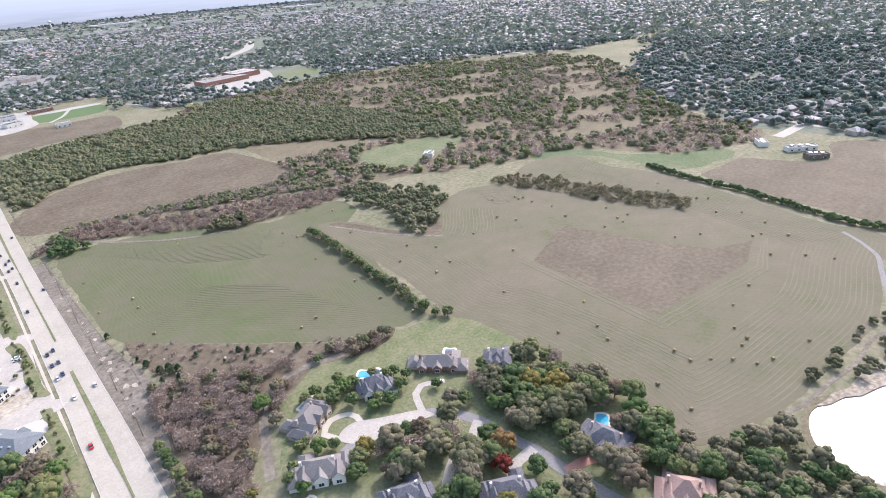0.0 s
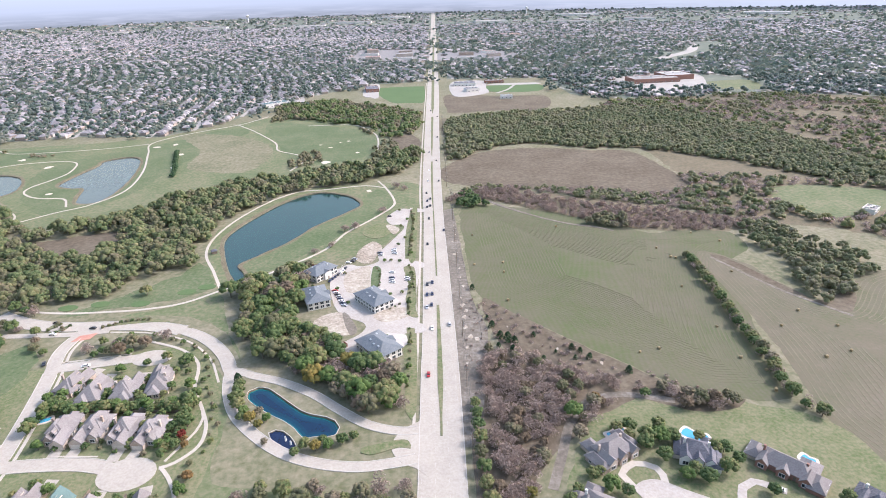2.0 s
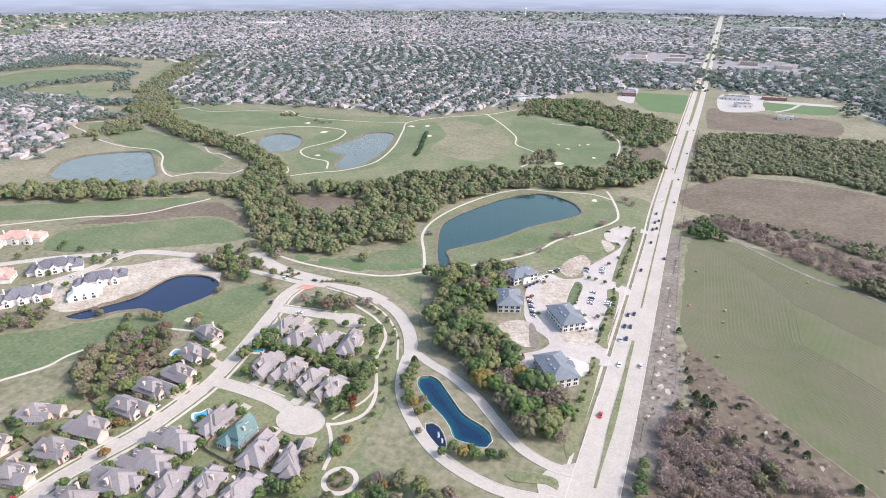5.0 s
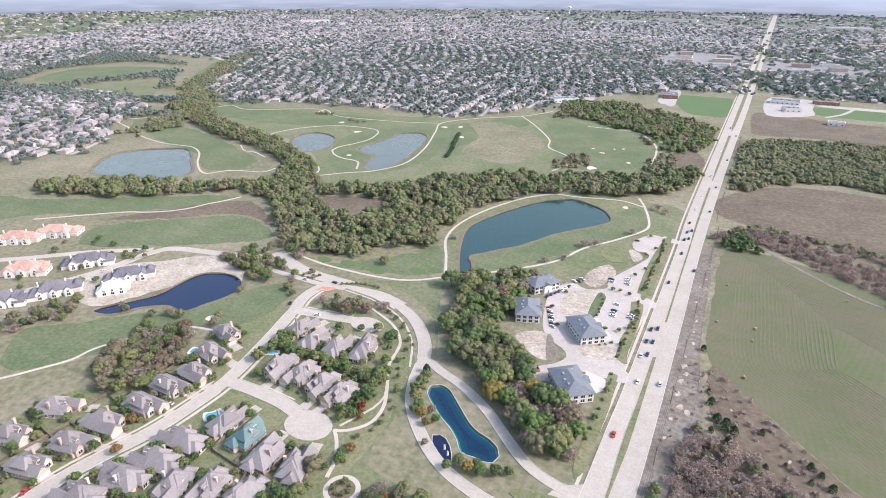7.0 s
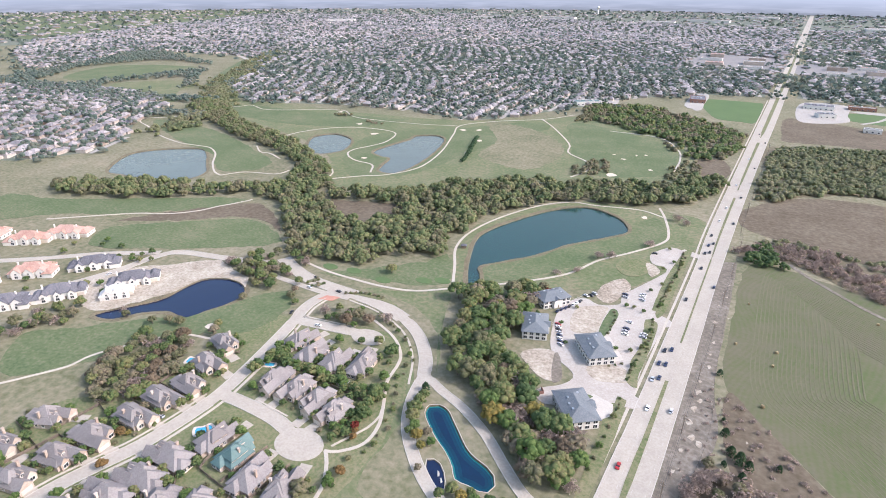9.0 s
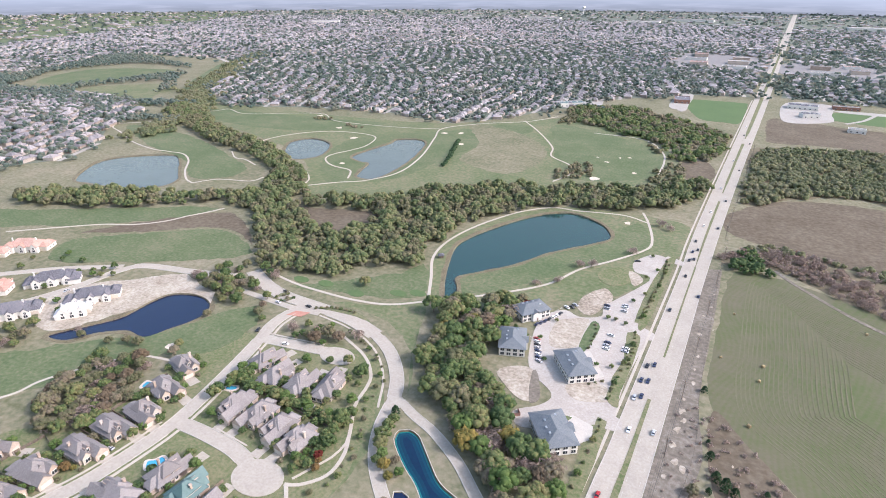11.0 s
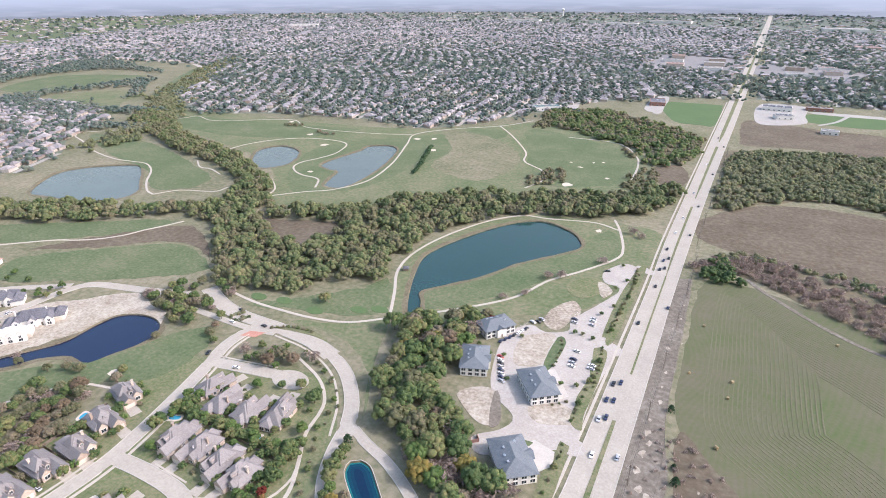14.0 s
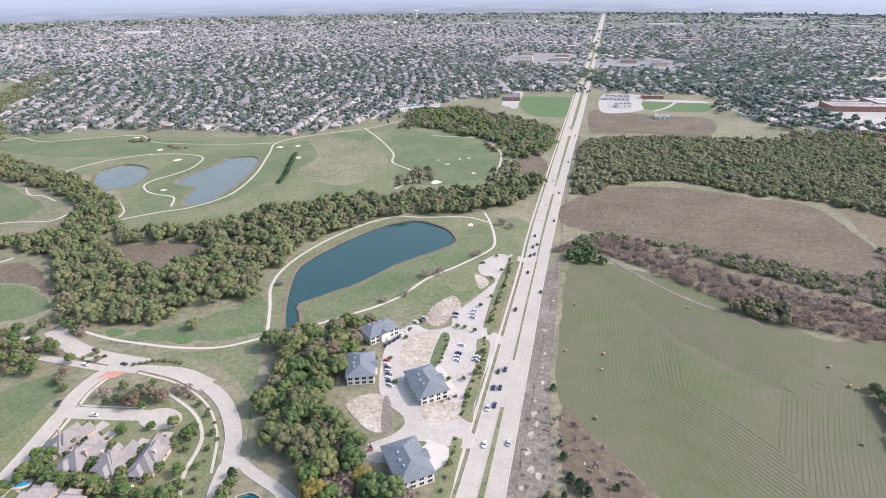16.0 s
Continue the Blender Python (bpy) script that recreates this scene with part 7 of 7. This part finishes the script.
def garden_fence(pts):
    ob = tagged(new("garden_fence"), "weathered wooden board fence between gardens", "fence", "garden fences")
    for (xa, ya), (xb, yb) in zip(pts[:-1], pts[1:]):
        n0 = max(1, int(math.hypot(xb - xa, yb - ya) / 2.4))
        t = math.degrees(math.atan2(yb - ya, xb - xa))
        for k in range(n0):
            s = (k + 0.5) / n0
            fitted("fence_panel", PANEL, ob, xa + (xb - xa) * s, ya + (yb - ya) * s, 0.04, t)
    return ob


for pts in (
    [(-212, 193), (-150, 190)], [(-188, 120), (-186, 115), (-165, 113), (-136, 111)], [(-188, 120), (-189, 142)], [(-172, 115), (-170, 141)], [(-154, 112), (-153, 138)],
    [(-190, 116), (-191, 108), (-194, 93), (-198, 78), (-206, 56)], [(-191, 107), (-176, 91), (-176, 80)], [(-162, 112), (-160, 105), (-160, 84)], [(-194, 104), (-213, 105)], [(-197, 90), (-215, 91)], [(-200, 76), (-218, 76)],
    [(-290, 88), (-268, 98), (-267, 117), (-245, 112)], [(-258, 178), (-252, 176)], [(-256, 144), (-232, 144)], [(-257, 128), (-232, 128)], [(-262, 94), (-238, 94)], [(-258, 178), (-256, 128)], [(-260, 84), (-290, 88)], [(-262, 94), (-266, 62)],
):
    garden_fence(pts)

# ---- driveways to the garages ----
for k, (x, y, turn) in enumerate(HOMES):
    v = (k * 5 + k // 4) % 6
    w, d = 11.4 + 0.5 * (v % 3), 18.0 + (v % 4)
    flip = -1 if v % 2 else 1
    gx = flip * (-w / 2 + 3.2)
    m = pose(x, y, 0, 0, 0, turn)
    q = [(m @ Vector((gx + a, b, 0))).to_2d() for a, b in ((-2.6, -d / 2 - 0.05), (2.6, -d / 2 - 0.05), (2.9, -d / 2 - 7.5), (-2.9, -d / 2 - 7.5))]
    bm = bmesh.new()
    top = [bm.verts.new((*p, 0.13)) for p in q]
    low = [bm.verts.new((*p, -0.02)) for p in q]
    bm.faces.new(top)
    for i in range(4):
        bm.faces.new((top[i], low[i], low[(i + 1) % 4], top[(i + 1) % 4]))
    tagged(new("driveway", from_bm("driveway", bm, M_CONC)), "pale concrete driveway to a garage", "driveway", kind="structure")


# ---- swimming pools ----
def pool(x, y, turn, w, d, label="turquoise garden pool with a pale stone deck"):
    ob = tagged(new("swimming_pool"), label, "swimming pool", "garden pools")
    ob.matrix_basis = pose(x, y, 0.06, 0, 0, turn)
    shape = flowing([(-w / 2, -d * 0.3), (-w * 0.2, -d / 2), (w * 0.25, -d * 0.42), (w / 2, -d * 0.1), (w * 0.36, d * 0.42), (0, d * 0.34), (-w * 0.38, d / 2)], True, 0.8)
    n0 = len(shape)
    i = np.arange(n0)
    j = (i + 1) % n0
    out = shape * np.array([(w + 2.6) / w, (d + 2.6) / d])
    v = np.concatenate([np.c_[out, np.zeros(n0)], np.c_[out, np.full(n0, 0.16)], np.c_[shape, np.full(n0, 0.16)], np.c_[shape, np.zeros(n0)]])
    f = np.concatenate([np.stack([a * n0 + i, a * n0 + j, (a + 1) * n0 + j, (a + 1) * n0 + i], 1) for a in range(3)])
    part("coping", mesh_of("coping", v, f, [M_STONE]), None, ob)
    wv, wf = filled(shape)
    part("pool_water", mesh_of("pool_water", np.c_[wv, np.full(len(wv), 0.08)], wf, [M_POOL]), None, ob)


for q in ((64, 166, 40, 10, 6), (100, 163, -30, 12, 6), (155, 55, 20, 10, 7), (143, 146, -44, 6, 4), (34, 112, 10, 6, 4), (-206, 133, 60, 8, 5), (-144, 113.5, 20, 8, 5), (-218, 188, 20, 6, 3.5), (-258, 168, 30, 9, 5), (-171, 197, 10, 5, 3.5), (-254, 102, 80, 6, 3)):
    pool(*q)

# ---- fountain jets, hut, footbridge ----
for x, y, s in ((-92.5, 168.5, 1.0), (-89.5, 166, 0.8)):
    ob = tagged(new("fountain"), "white fountain jet in a dark pond", "fountain", "fountain jets")
    bm = bmesh.new()
    for k in range(7):
        a = 2 * math.pi * k / 7
        bmesh.ops.create_cone(bm, cap_ends=True, segments=5, radius1=0.32, radius2=0.05, depth=3.2 * s * (0.6 + 0.08 * k), matrix=pose(0.3 * math.cos(a), 0.3 * math.sin(a), 1.3 * s, 6 * math.sin(a), 6 * math.cos(a), 0))
    part("jet", bm, M_TRIM, ob)
    bm = bmesh.new()
    bmesh.ops.create_cone(bm, cap_ends=True, segments=10, radius1=0.7, radius2=0.5, depth=0.5, matrix=pose(0, 0, -0.2))
    part("nozzle_base", bm, M_STEEL, ob)
    ob.matrix_basis = pose(x, y, -0.3)
hut = tagged(new("pump_hut"), "small grey hut beside the lake path", "hut")
bm = bmesh.new()
box(bm, -2, 2, -1.6, 1.6, 0, 2.5)
part("wall", bm, M_WOOD, hut)
bm = bmesh.new()
hip(bm, -2, 2, -1.6, 1.6, 2.5, 0.6)
part("roof", bm, M_ROOF_D, hut)
hut.matrix_basis = pose(-201, 386, 0.04, 0, 0, 30)
bridge = tagged(new("footbridge"), "pale timber footbridge over the lake's tail", "bridge")
bm = bmesh.new()
box(bm, -11, 11, -1.1, 1.1, 0.25, 0.5)
part("deck", bm, M_TRACK, bridge)
for s in (-1, 1):
    bm = bmesh.new()
    box(bm, -11, 11, s * 1.1 - 0.05, s * 1.1 + 0.05, 1.4, 1.5)
    part("rail", bm, M_WOOD, bridge)
    for k in range(9):
        bm = bmesh.new()
        box(bm, -11 + k * 2.75 - 0.06, -11 + k * 2.75 + 0.06, s * 1.1 - 0.06, s * 1.1 + 0.06, 0, 1.4)
        part("post", bm, M_WOOD, bridge)
bridge.matrix_basis = pose(-160, 333, 0.05, 0, 0, 42)
box_bin = tagged(new("bin_enclosure"), "brown walled bin enclosure beside an office", "enclosure")
for q in ((-3, 3, -2.2, -2.0, 0, 2), (-3, -2.8, -2, 2, 0, 2), (2.8, 3, -2, 2, 0, 2)):
    bm = bmesh.new()
    box(bm, *q)
    part("wall", bm, M_BRICK_R, box_bin)
box_bin.matrix_basis = pose(-77, 245, 0.14, 0, 0, 40)

# ---- planted islands on the boulevard ----
for pts, shrubs in (([(-234, 276), (-222, 283), (-205, 284), (-192, 279), (-205, 280), (-222, 278)], 7), ([(-262, 272), (-258, 274), (-257, 279), (-261, 277)], 2), ([(-268, 274), (-264, 281), (-267, 283), (-270, 277)], 2)):
    patch("planted_island", pts, 0.36, M_LAWN, "planted island in the boulevard", "median", 0.1, 1.5)
    c = flowing(pts[:4], False, 3.2)
    for x, y in c[: shrubs + 2]:
        tree("shrub", x + 0.3, y - 1.4, 0.9, "island planting")
for x, y in [(-38.5, y) for y in range(280, 340, 7)] + [(-40, y) for y in range(372, 468, 8)] + [(-36, y) for y in range(206, 258, 8)]:
    tree("shrub" if int(y) % 3 else "garden", x, y, 0.75, "car park planting")
for x, y in ((-48, 358), (-55, 360), (-52, 306), (-44, 308), (-51, 390), (-46, 404), (-60, 360), (-108, 320), (-104, 316), (-98, 314), (-90, 316), (-88, 340), (-80, 296), (-51, 430), (-46, 446), (-54, 470)):
    tree("garden", x, y, 0.6, "car park planting")
for x, y, s in ((-92, 430, 0.8), (-100, 424, 0.9), (-106, 392, 0.7), (-118, 380, 0.7), (-60, 540, 0.9), (-52, 534, 0.8), (-70, 470, 0.9)):
    tree("bare", x, y, s, "trees beside the lake fairway")
for x, y in ((-290, 232), (-315, 180), (-336, 176), (-302, 252), (-306, 186)):
    tree("dull", x, y, 0.6, "single trees at the navy pond")
p = flowing([(-324, 605), (-336, 640), (-352, 683), (-366, 720)], False, 5.0)
stuff_trees("range_hedge", p, MID_FAR, M_CEDAR, "dark row of trees on the golf course", (0.5, 0.8))
for q in ([(-180, 700), (-200, 640), (-195, 625), (-165, 640), (-160, 665)], [(-290, 960), (-262, 960), (-260, 900), (-280, 890)], [(-640, 730), (-600, 740), (-600, 730)], [(-100, 650), (-92, 740), (-70, 730), (-72, 650)], [(-560, 715), (-520, 720), (-520, 706)]):
    stuff_trees("golf_copse", scatter(q, 9), MID_FAR, M_DULL, "olive copse on the golf course", (0.5, 0.9))
grove("roadside_wood", [(2, 500), (4, 476), (22, 470), (34, 488), (20, 500), (8, 520)], 6.5, MID, M_OAK, "dark green trees beside the main road", (0.7, 1.1))
grove("meadow_belt", [(-1500, 640), (-1200, 660), (-1000, 690), (-900, 720), (-890, 690), (-1000, 650), (-1200, 610), (-1500, 590)], 11, FAR, M_FARTREE_HAZED, "belt of trees beyond the meadow", (0.9, 1.5))
grove("meadow_belt", [(-1580, 690), (-1570, 773), (-1717, 1051), (-1684, 1140), (-1423, 1071), (-1320, 1035), (-1510, 1012), (-1540, 830), (-1440, 690), (-1430, 640)], 11, FAR, M_FARTREE_HAZED, "belt of trees beyond the meadow", (0.9, 1.5))
grove("meadow_trees", [(-1290, 650), (-1290, 760), (-1270, 900), (-1240, 960), (-1150, 860), (-1090, 820), (-1060, 740), (-1180, 850), (-1250, 730), (-1150, 640), (-1000, 620), (-960, 590), (-1150, 600)], 13, FAR, M_FARTREE_HAZED, "scattered trees between the meadows", (0.9, 1.6))
grove("west_belt", [(-960, 560), (-900, 600), (-820, 620), (-800, 590), (-880, 570)], 9, FAR, M_FARTREE_HAZED, "trees at the edge of the far houses", (0.8, 1.3))


# ---- large far buildings ----
def block(x, y, turn, w, d, h, wall, roof, label, category="building"):
    ob = tagged(new(category.replace(" ", "_")), label, category)
    bm = bmesh.new()
    box(bm, -w / 2, w / 2, -d / 2, d / 2, 0, h)
    body = part("wall", bm, wall, ob)
    bm = bmesh.new()
    box(bm, -w / 2 + 0.4, w / 2 - 0.4, -d / 2 + 0.4, d / 2 - 0.4, h, h + 0.2)
    rf = part("roof", bm, roof, ob)
    for s, a in ((-1, 0), (1, 0), (0, -1), (0, 1)) if math.hypot(x, y) < 2100 else ():
        bm = bmesh.new()
        if s:
            box(bm, s * w / 2 - 0.2, s * w / 2 + 0.2, -d / 2, d / 2, h, h + 0.9)
        else:
            box(bm, -w / 2 + 0.2, w / 2 - 0.2, a * d / 2 - 0.2, a * d / 2 + 0.2, h, h + 0.9)
        part("parapet", bm, wall, body)
    for k in range(3):
        bm = bmesh.new()
        bx, by = w * (0.25 * k - 0.28), d * (0.15 - 0.12 * k)
        box(bm, bx - 1.6, bx + 1.6, by - 1.2, by + 1.2, h + 0.2, h + 1.7)
        part("roof_unit", bm, M_STEEL, rf)
    n0 = max(2, int(w / 7))
    for k in range(n0 if math.hypot(x, y) < 1300 else 0):
        window(ob, -w / 2 + (k + 0.5) * w / n0, -d / 2 - 0.02, 1.0, 0, (2.2, 1.8))
    ob.matrix_basis = pose(x, y, 0.03, 0, 0, turn)
    return ob


patch("school_grounds", [(380, 1090), (378, 1280), (560, 1290), (530, 1140), (500, 1090)], 0.06, M_FARSTREET, "pale school yard", "paving", 1, 8)
block(440, 1200, 8, 100, 48, 8, M_BRICK_R, M_BIGROOF, "long brick school with a pale flat roof", "school")
block(500, 1240, 8, 60, 60, 9, M_BRICK_R, M_BIGROOF, "brick school hall with a pale flat roof", "school")
block(45, 1215, 0, 46, 22, 6, M_STUCCO, M_ROOF_D, "pale church hall with a dark roof", "church hall")
block(110, 1240, 4, 40, 16, 5, M_BRICK_R, M_BIGROOF, "low brick hall with a pale roof", "church hall")
block(55, 1140, 20, 26, 18, 6, M_STUCCO, M_ROOF_D, "pale church with a dark roof", "church hall")
patch("church_parking", [(20, 1085), (20, 1260), (90, 1270), (88, 1180), (84, 1110)], 0.06, M_FARSTREET, "pale church car park", "paving", 1, 8)
patch("church_parking", [(104, 1206), (104, 1226), (200, 1226), (200, 1206)], 0.07, M_FARSTREET, "pale church car park", "paving", 1, 8)
road("church_path", [(104, 1110), (130, 1150), (150, 1206)], 6, 0.1, M_FARSTREET, "pale curving path", category="path")
block(115, 1052, 0, 22, 14, 5, M_STUCCO, M_BIGROOF, "white flat roofed annex", "church hall")
block(-148, 1180, 10, 26, 44, 6, M_BRICK_R, M_ROOF_D, "low brick club building", "club house")
patch("golf_club_parking", [(-382, 1085), (-297, 1160), (-262, 1050), (-270, 1012), (-340, 1030)], 0.07, M_FARSTREET, "pale car park of the golf club", "paving", 1, 8)
block(-312, 1040, 38, 46, 20, 6, M_STUCCO, M_ROOF_T, "golf club house with a teal green roof", "club house")
block(-332, 1080, 38, 22, 12, 5, M_STUCCO, M_BIGROOF, "low white annex of the golf club", "club house")
patch("pitch_drive", [(-160, 1262), (-140, 1262), (-134, 1180), (-128, 1095), (-140, 1090), (-146, 1160)], 0.08, M_FARSTREET, "pale drive beside the sports pitch", "paving", 1, 6)
patch("club_parking", [(-160, 1120), (-165, 1250), (-138, 1250), (-134, 1110)], 0.06, M_FARSTREET, "pale club car park", "paving", 1, 8)
for k, (x, y, w, d) in enumerate(((-110, 1720, 90, 50), (-200, 1760, 70, 60), (-110, 1820, 80, 60), (-220, 1860, 90, 40), (-110, 1920, 70, 50), (-220, 1960, 60, 60), (90, 1690, 100, 40), (160, 1760, 60, 60), (80, 1800, 70, 40), (150, 1850, 60, 40), (-90, 2200, 80, 60), (120, 2300, 90, 60), (-260, 2350, 120, 60), (300, 2500, 120, 80))):
    block(x, y, (k * 3) % 8, w * 0.62, d * 0.6, 6 + k % 3, (M_STUCCO, M_BRICK, M_BRICK)[k % 3], (M_BIGROOF, M_ROOF_P, M_BIGROOF, M_ROOF)[k % 4], "flat roofed commercial building beside the road", "commercial building")
patch("commercial_yard", [(-260, 1680), (-40, 1680), (-40, 2000), (-300, 2020)], 0.05, M_TARMAC, "grey commercial car parks", "paving", 2, 15)
patch("commercial_yard", [(10, 1650), (220, 1650), (220, 1900), (10, 1900)], 0.05, M_TARMAC, "grey commercial car parks", "paving", 2, 15)
for x, y, w, d, t in ((-1700, 3300, 130, 70, 20), (-1300, 3500, 200, 90, 10), (-700, 3400, 160, 80, 5), (-500, 3700, 220, 80, 0), (300, 3400, 180, 90, 5), (700, 3200, 220, 80, -10), (1100, 3300, 160, 90, -15), (1500, 3000, 200, 80, -20), (900, 3900, 260, 90, -10), (2200, 2600, 220, 80, -30), (2600, 2000, 180, 80, -40), (1900, 3500, 240, 90, -25), (-2200, 2600, 150, 70, 35), (-300, 4200, 240, 90, 0)):
    block(x, y, t, w, d, 11, M_STUCCO, M_BIGROOF, "white roofed distant warehouse", "warehouse")
road("far_road", [(560, 1560), (620, 1610), (748, 1754), (838, 2000), (900, 2443), (860, 2800)], 30, 0.1, M_FARSTREET, "pale curving far road", step=25)
road("estate_far_road", [(640, 170), (690, 168), (760, 166), (900, 165), (1300, 160)], 12, 0.1, M_CONC_W, "pale far housing road", step=25)
road("north_far_road", [(-2600, 1500), (-1900, 1400), (-1300, 1150), (-1080, 920), (-1000, 780)], 12, 0.1, M_CONC_W, "pale far road between meadows", step=25)
block(606, 136, -38, 30, 9, 4, M_STUCCO, M_BIGROOF, "white roofed barn behind the tan field", "barn")
block(590, 116, -38, 20, 10, 4, M_WOOD, M_ROOF_D, "dark roofed barn behind the tan field", "barn")
block(603, 172, 40, 16, 9, 4, M_STUCCO, M_BIGROOF, "pale barn among trees", "barn")
block(369, 433, 40, 14, 10, 4, M_STUCCO, M_BIGROOF, "pale roofed cottage in the woods", "cottage")
tower = tagged(new("water_tower"), "white water tower far off", "water tower")
bm = bmesh.new()
bmesh.ops.create_uvsphere(bm, u_segments=16, v_segments=10, radius=11, matrix=pose(0, 0, 44) @ Matrix.Diagonal((1, 1, 0.7, 1)))
part("tank", bm, M_TRIM, tower)
bm = bmesh.new()
bmesh.ops.create_cone(bm, cap_ends=True, segments=14, radius1=5, radius2=3.4, depth=38, matrix=pose(0, 0, 19))
part("column", bm, M_TRIM, tower)
tower.matrix_basis = pose(620, 4200, 0)
copy_thing(tower, pose(-1250, 4100, 0))

# ---- parking stripes ----
v, f = [], []
for (x, y), (dx, dy), n0, turn in (((-55, 343), (0.35, -3.1), 8, 75), ((-44, 336), (0.1, -3.1), 9, 80), ((-66, 384), (0.4, -3.2), 5, 70), ((-55, 392), (0.4, -3.2), 8, 75), ((-103, 331), (1.5, 3.5), 9, 143), ((-95.5, 313), (1.35, -3.0), 10, 66), ((-42, 404), (0, -3.1), 10, 80)):
    for k in range(n0):
        m = pose(x + dx * k + 1.2, y + dy * k + 1.6, 0, 0, 0, turn)
        i = len(v)
        v += [tuple(m @ Vector(q)) for q in ((-0.07, -2.4, 0.145), (0.07, -2.4, 0.145), (0.07, 2.4, 0.145), (-0.07, 2.4, 0.145))]
        f.append((i, i + 1, i + 2, i + 3))
tagged(new("parking_stripes", mesh_of("parking_stripes", v, f, [M_TRIM])), "white painted parking bay lines", "road marking", kind="stuff")
for x0, ys in ((-21.6, 3), (-27.5, 3), (-9.7, 3), (-15.4, 3)):
    v, f = [], []
    for y in range(40, 900, 9):
        xs = x0 + (np.interp(y, [160, 476, 744, 1350], [0, -3.6, -4.4, -1.5]))
        i = len(v)
        v += [(xs - 0.07, y, 0.155), (xs + 0.07, y, 0.155), (xs + 0.07, y + ys, 0.155), (xs - 0.07, y + ys, 0.155)]
        f.append((i, i + 1, i + 2, i + 3))
    tagged(new("lane_marks", mesh_of("lane_marks", v, f, [M_KERB])), "faint white lane marks on concrete", "road marking", kind="stuff")

for k, (x, y) in enumerate(((-424, 226), (-416, 232), (-410, 228), (-404, 230), (-398, 236), (-422, 200), (-430, 204), (-408, 244), (-412, 238), (-380, 186), (-392, 192), (-400, 186), (-430, 160), (-446, 168), (-452, 190), (-470, 208), (-480, 222), (-456, 232), (-462, 240), (-440, 238), (-388, 150), (-380, 158))):
    tree("garden", x, y, 0.8 + 0.1 * (k % 4), "villa garden trees")

for k in range(7):
    tree("shrub" if k % 2 else "garden", -120 + 3.6 * math.cos(k * 0.9), 126 + 3.6 * math.sin(k * 0.9), 0.55 + 0.1 * (k % 3), "planting in the round bed")
for k, (x, y) in enumerate(flowing([(-128, 140), (-136, 148), (-128, 168), (-137, 196), (-147, 214), (-151, 232), (-168, 252), (-196, 263)], False, 5.5)):
    tree(("shrub", "garden", "shrub", "dull")[k % 4], x + rng.uniform(-2, 2), y + rng.uniform(-1.5, 1.5), (0.8, 0.7, 0.6, 0.32)[k % 4], "planting along the garden walk")

for pts in ([(-51, 287), (-45, 293), (-40, 294), (-38, 283)], [(-65, 348), (-62, 338), (-61, 320)], [(-41, 352), (-38, 340), (-36, 312)], [(-43, 470), (-41, 440), (-41, 410), (-42, 370)], [(-37, 262), (-36, 248)]):
    for k, (x, y) in enumerate(flowing(pts, False, 3.8)):
        tree("shrub", x + rng.uniform(-0.5, 0.5), y + rng.uniform(-0.5, 0.5), rng.uniform(0.45, 0.8), "car park hedge plants")

for x, y, kind, s in (
    (-244, 127, "dull", 0.5), (-237, 86, "dull", 0.5), (-241, 79, "oak", 0.42), (-231, 125, "gold", 0.32), (-230, 144, "garden", 1.0), (-234, 165, "garden", 0.9), (-253, 160, "oak", 0.5), (-262, 186, "dull", 0.6), (-270, 192, "dull", 0.75), (-276, 200, "oak", 0.6),
    (-156, 191, "oak", 0.5), (-150, 199, "oak", 0.55), (-153, 210, "garden", 1.3), (-165, 204, "oak", 0.45), (-174, 198, "garden", 1.2), (-147, 188, "garden", 1.3), (-144, 176, "oak", 0.42), (-141, 170, "orange", 0.35), (-186, 232, "oak", 0.5), (-176, 236, "garden", 1.3), (-198, 226, "garden", 1.2),
    (-262, 250, "dull", 0.7), (-254, 246, "oak", 0.55), (-266, 258, "rust", 0.55), (-272, 268, "oak", 0.65), (-375, 168, "oak", 0.8), (-366, 158, "dull", 0.8), (-384, 158, "oak", 0.7), (-372, 146, "dull", 0.75), (-388, 148, "bare", 0.8), (-362, 150, "oak", 0.6),
):
    if not any(inside([(x, y)], footprint(hx, hy, 13, 22, ht))[0] for hx, hy, ht in HOMES):
        tree(kind, x, y, s, "garden and street trees")
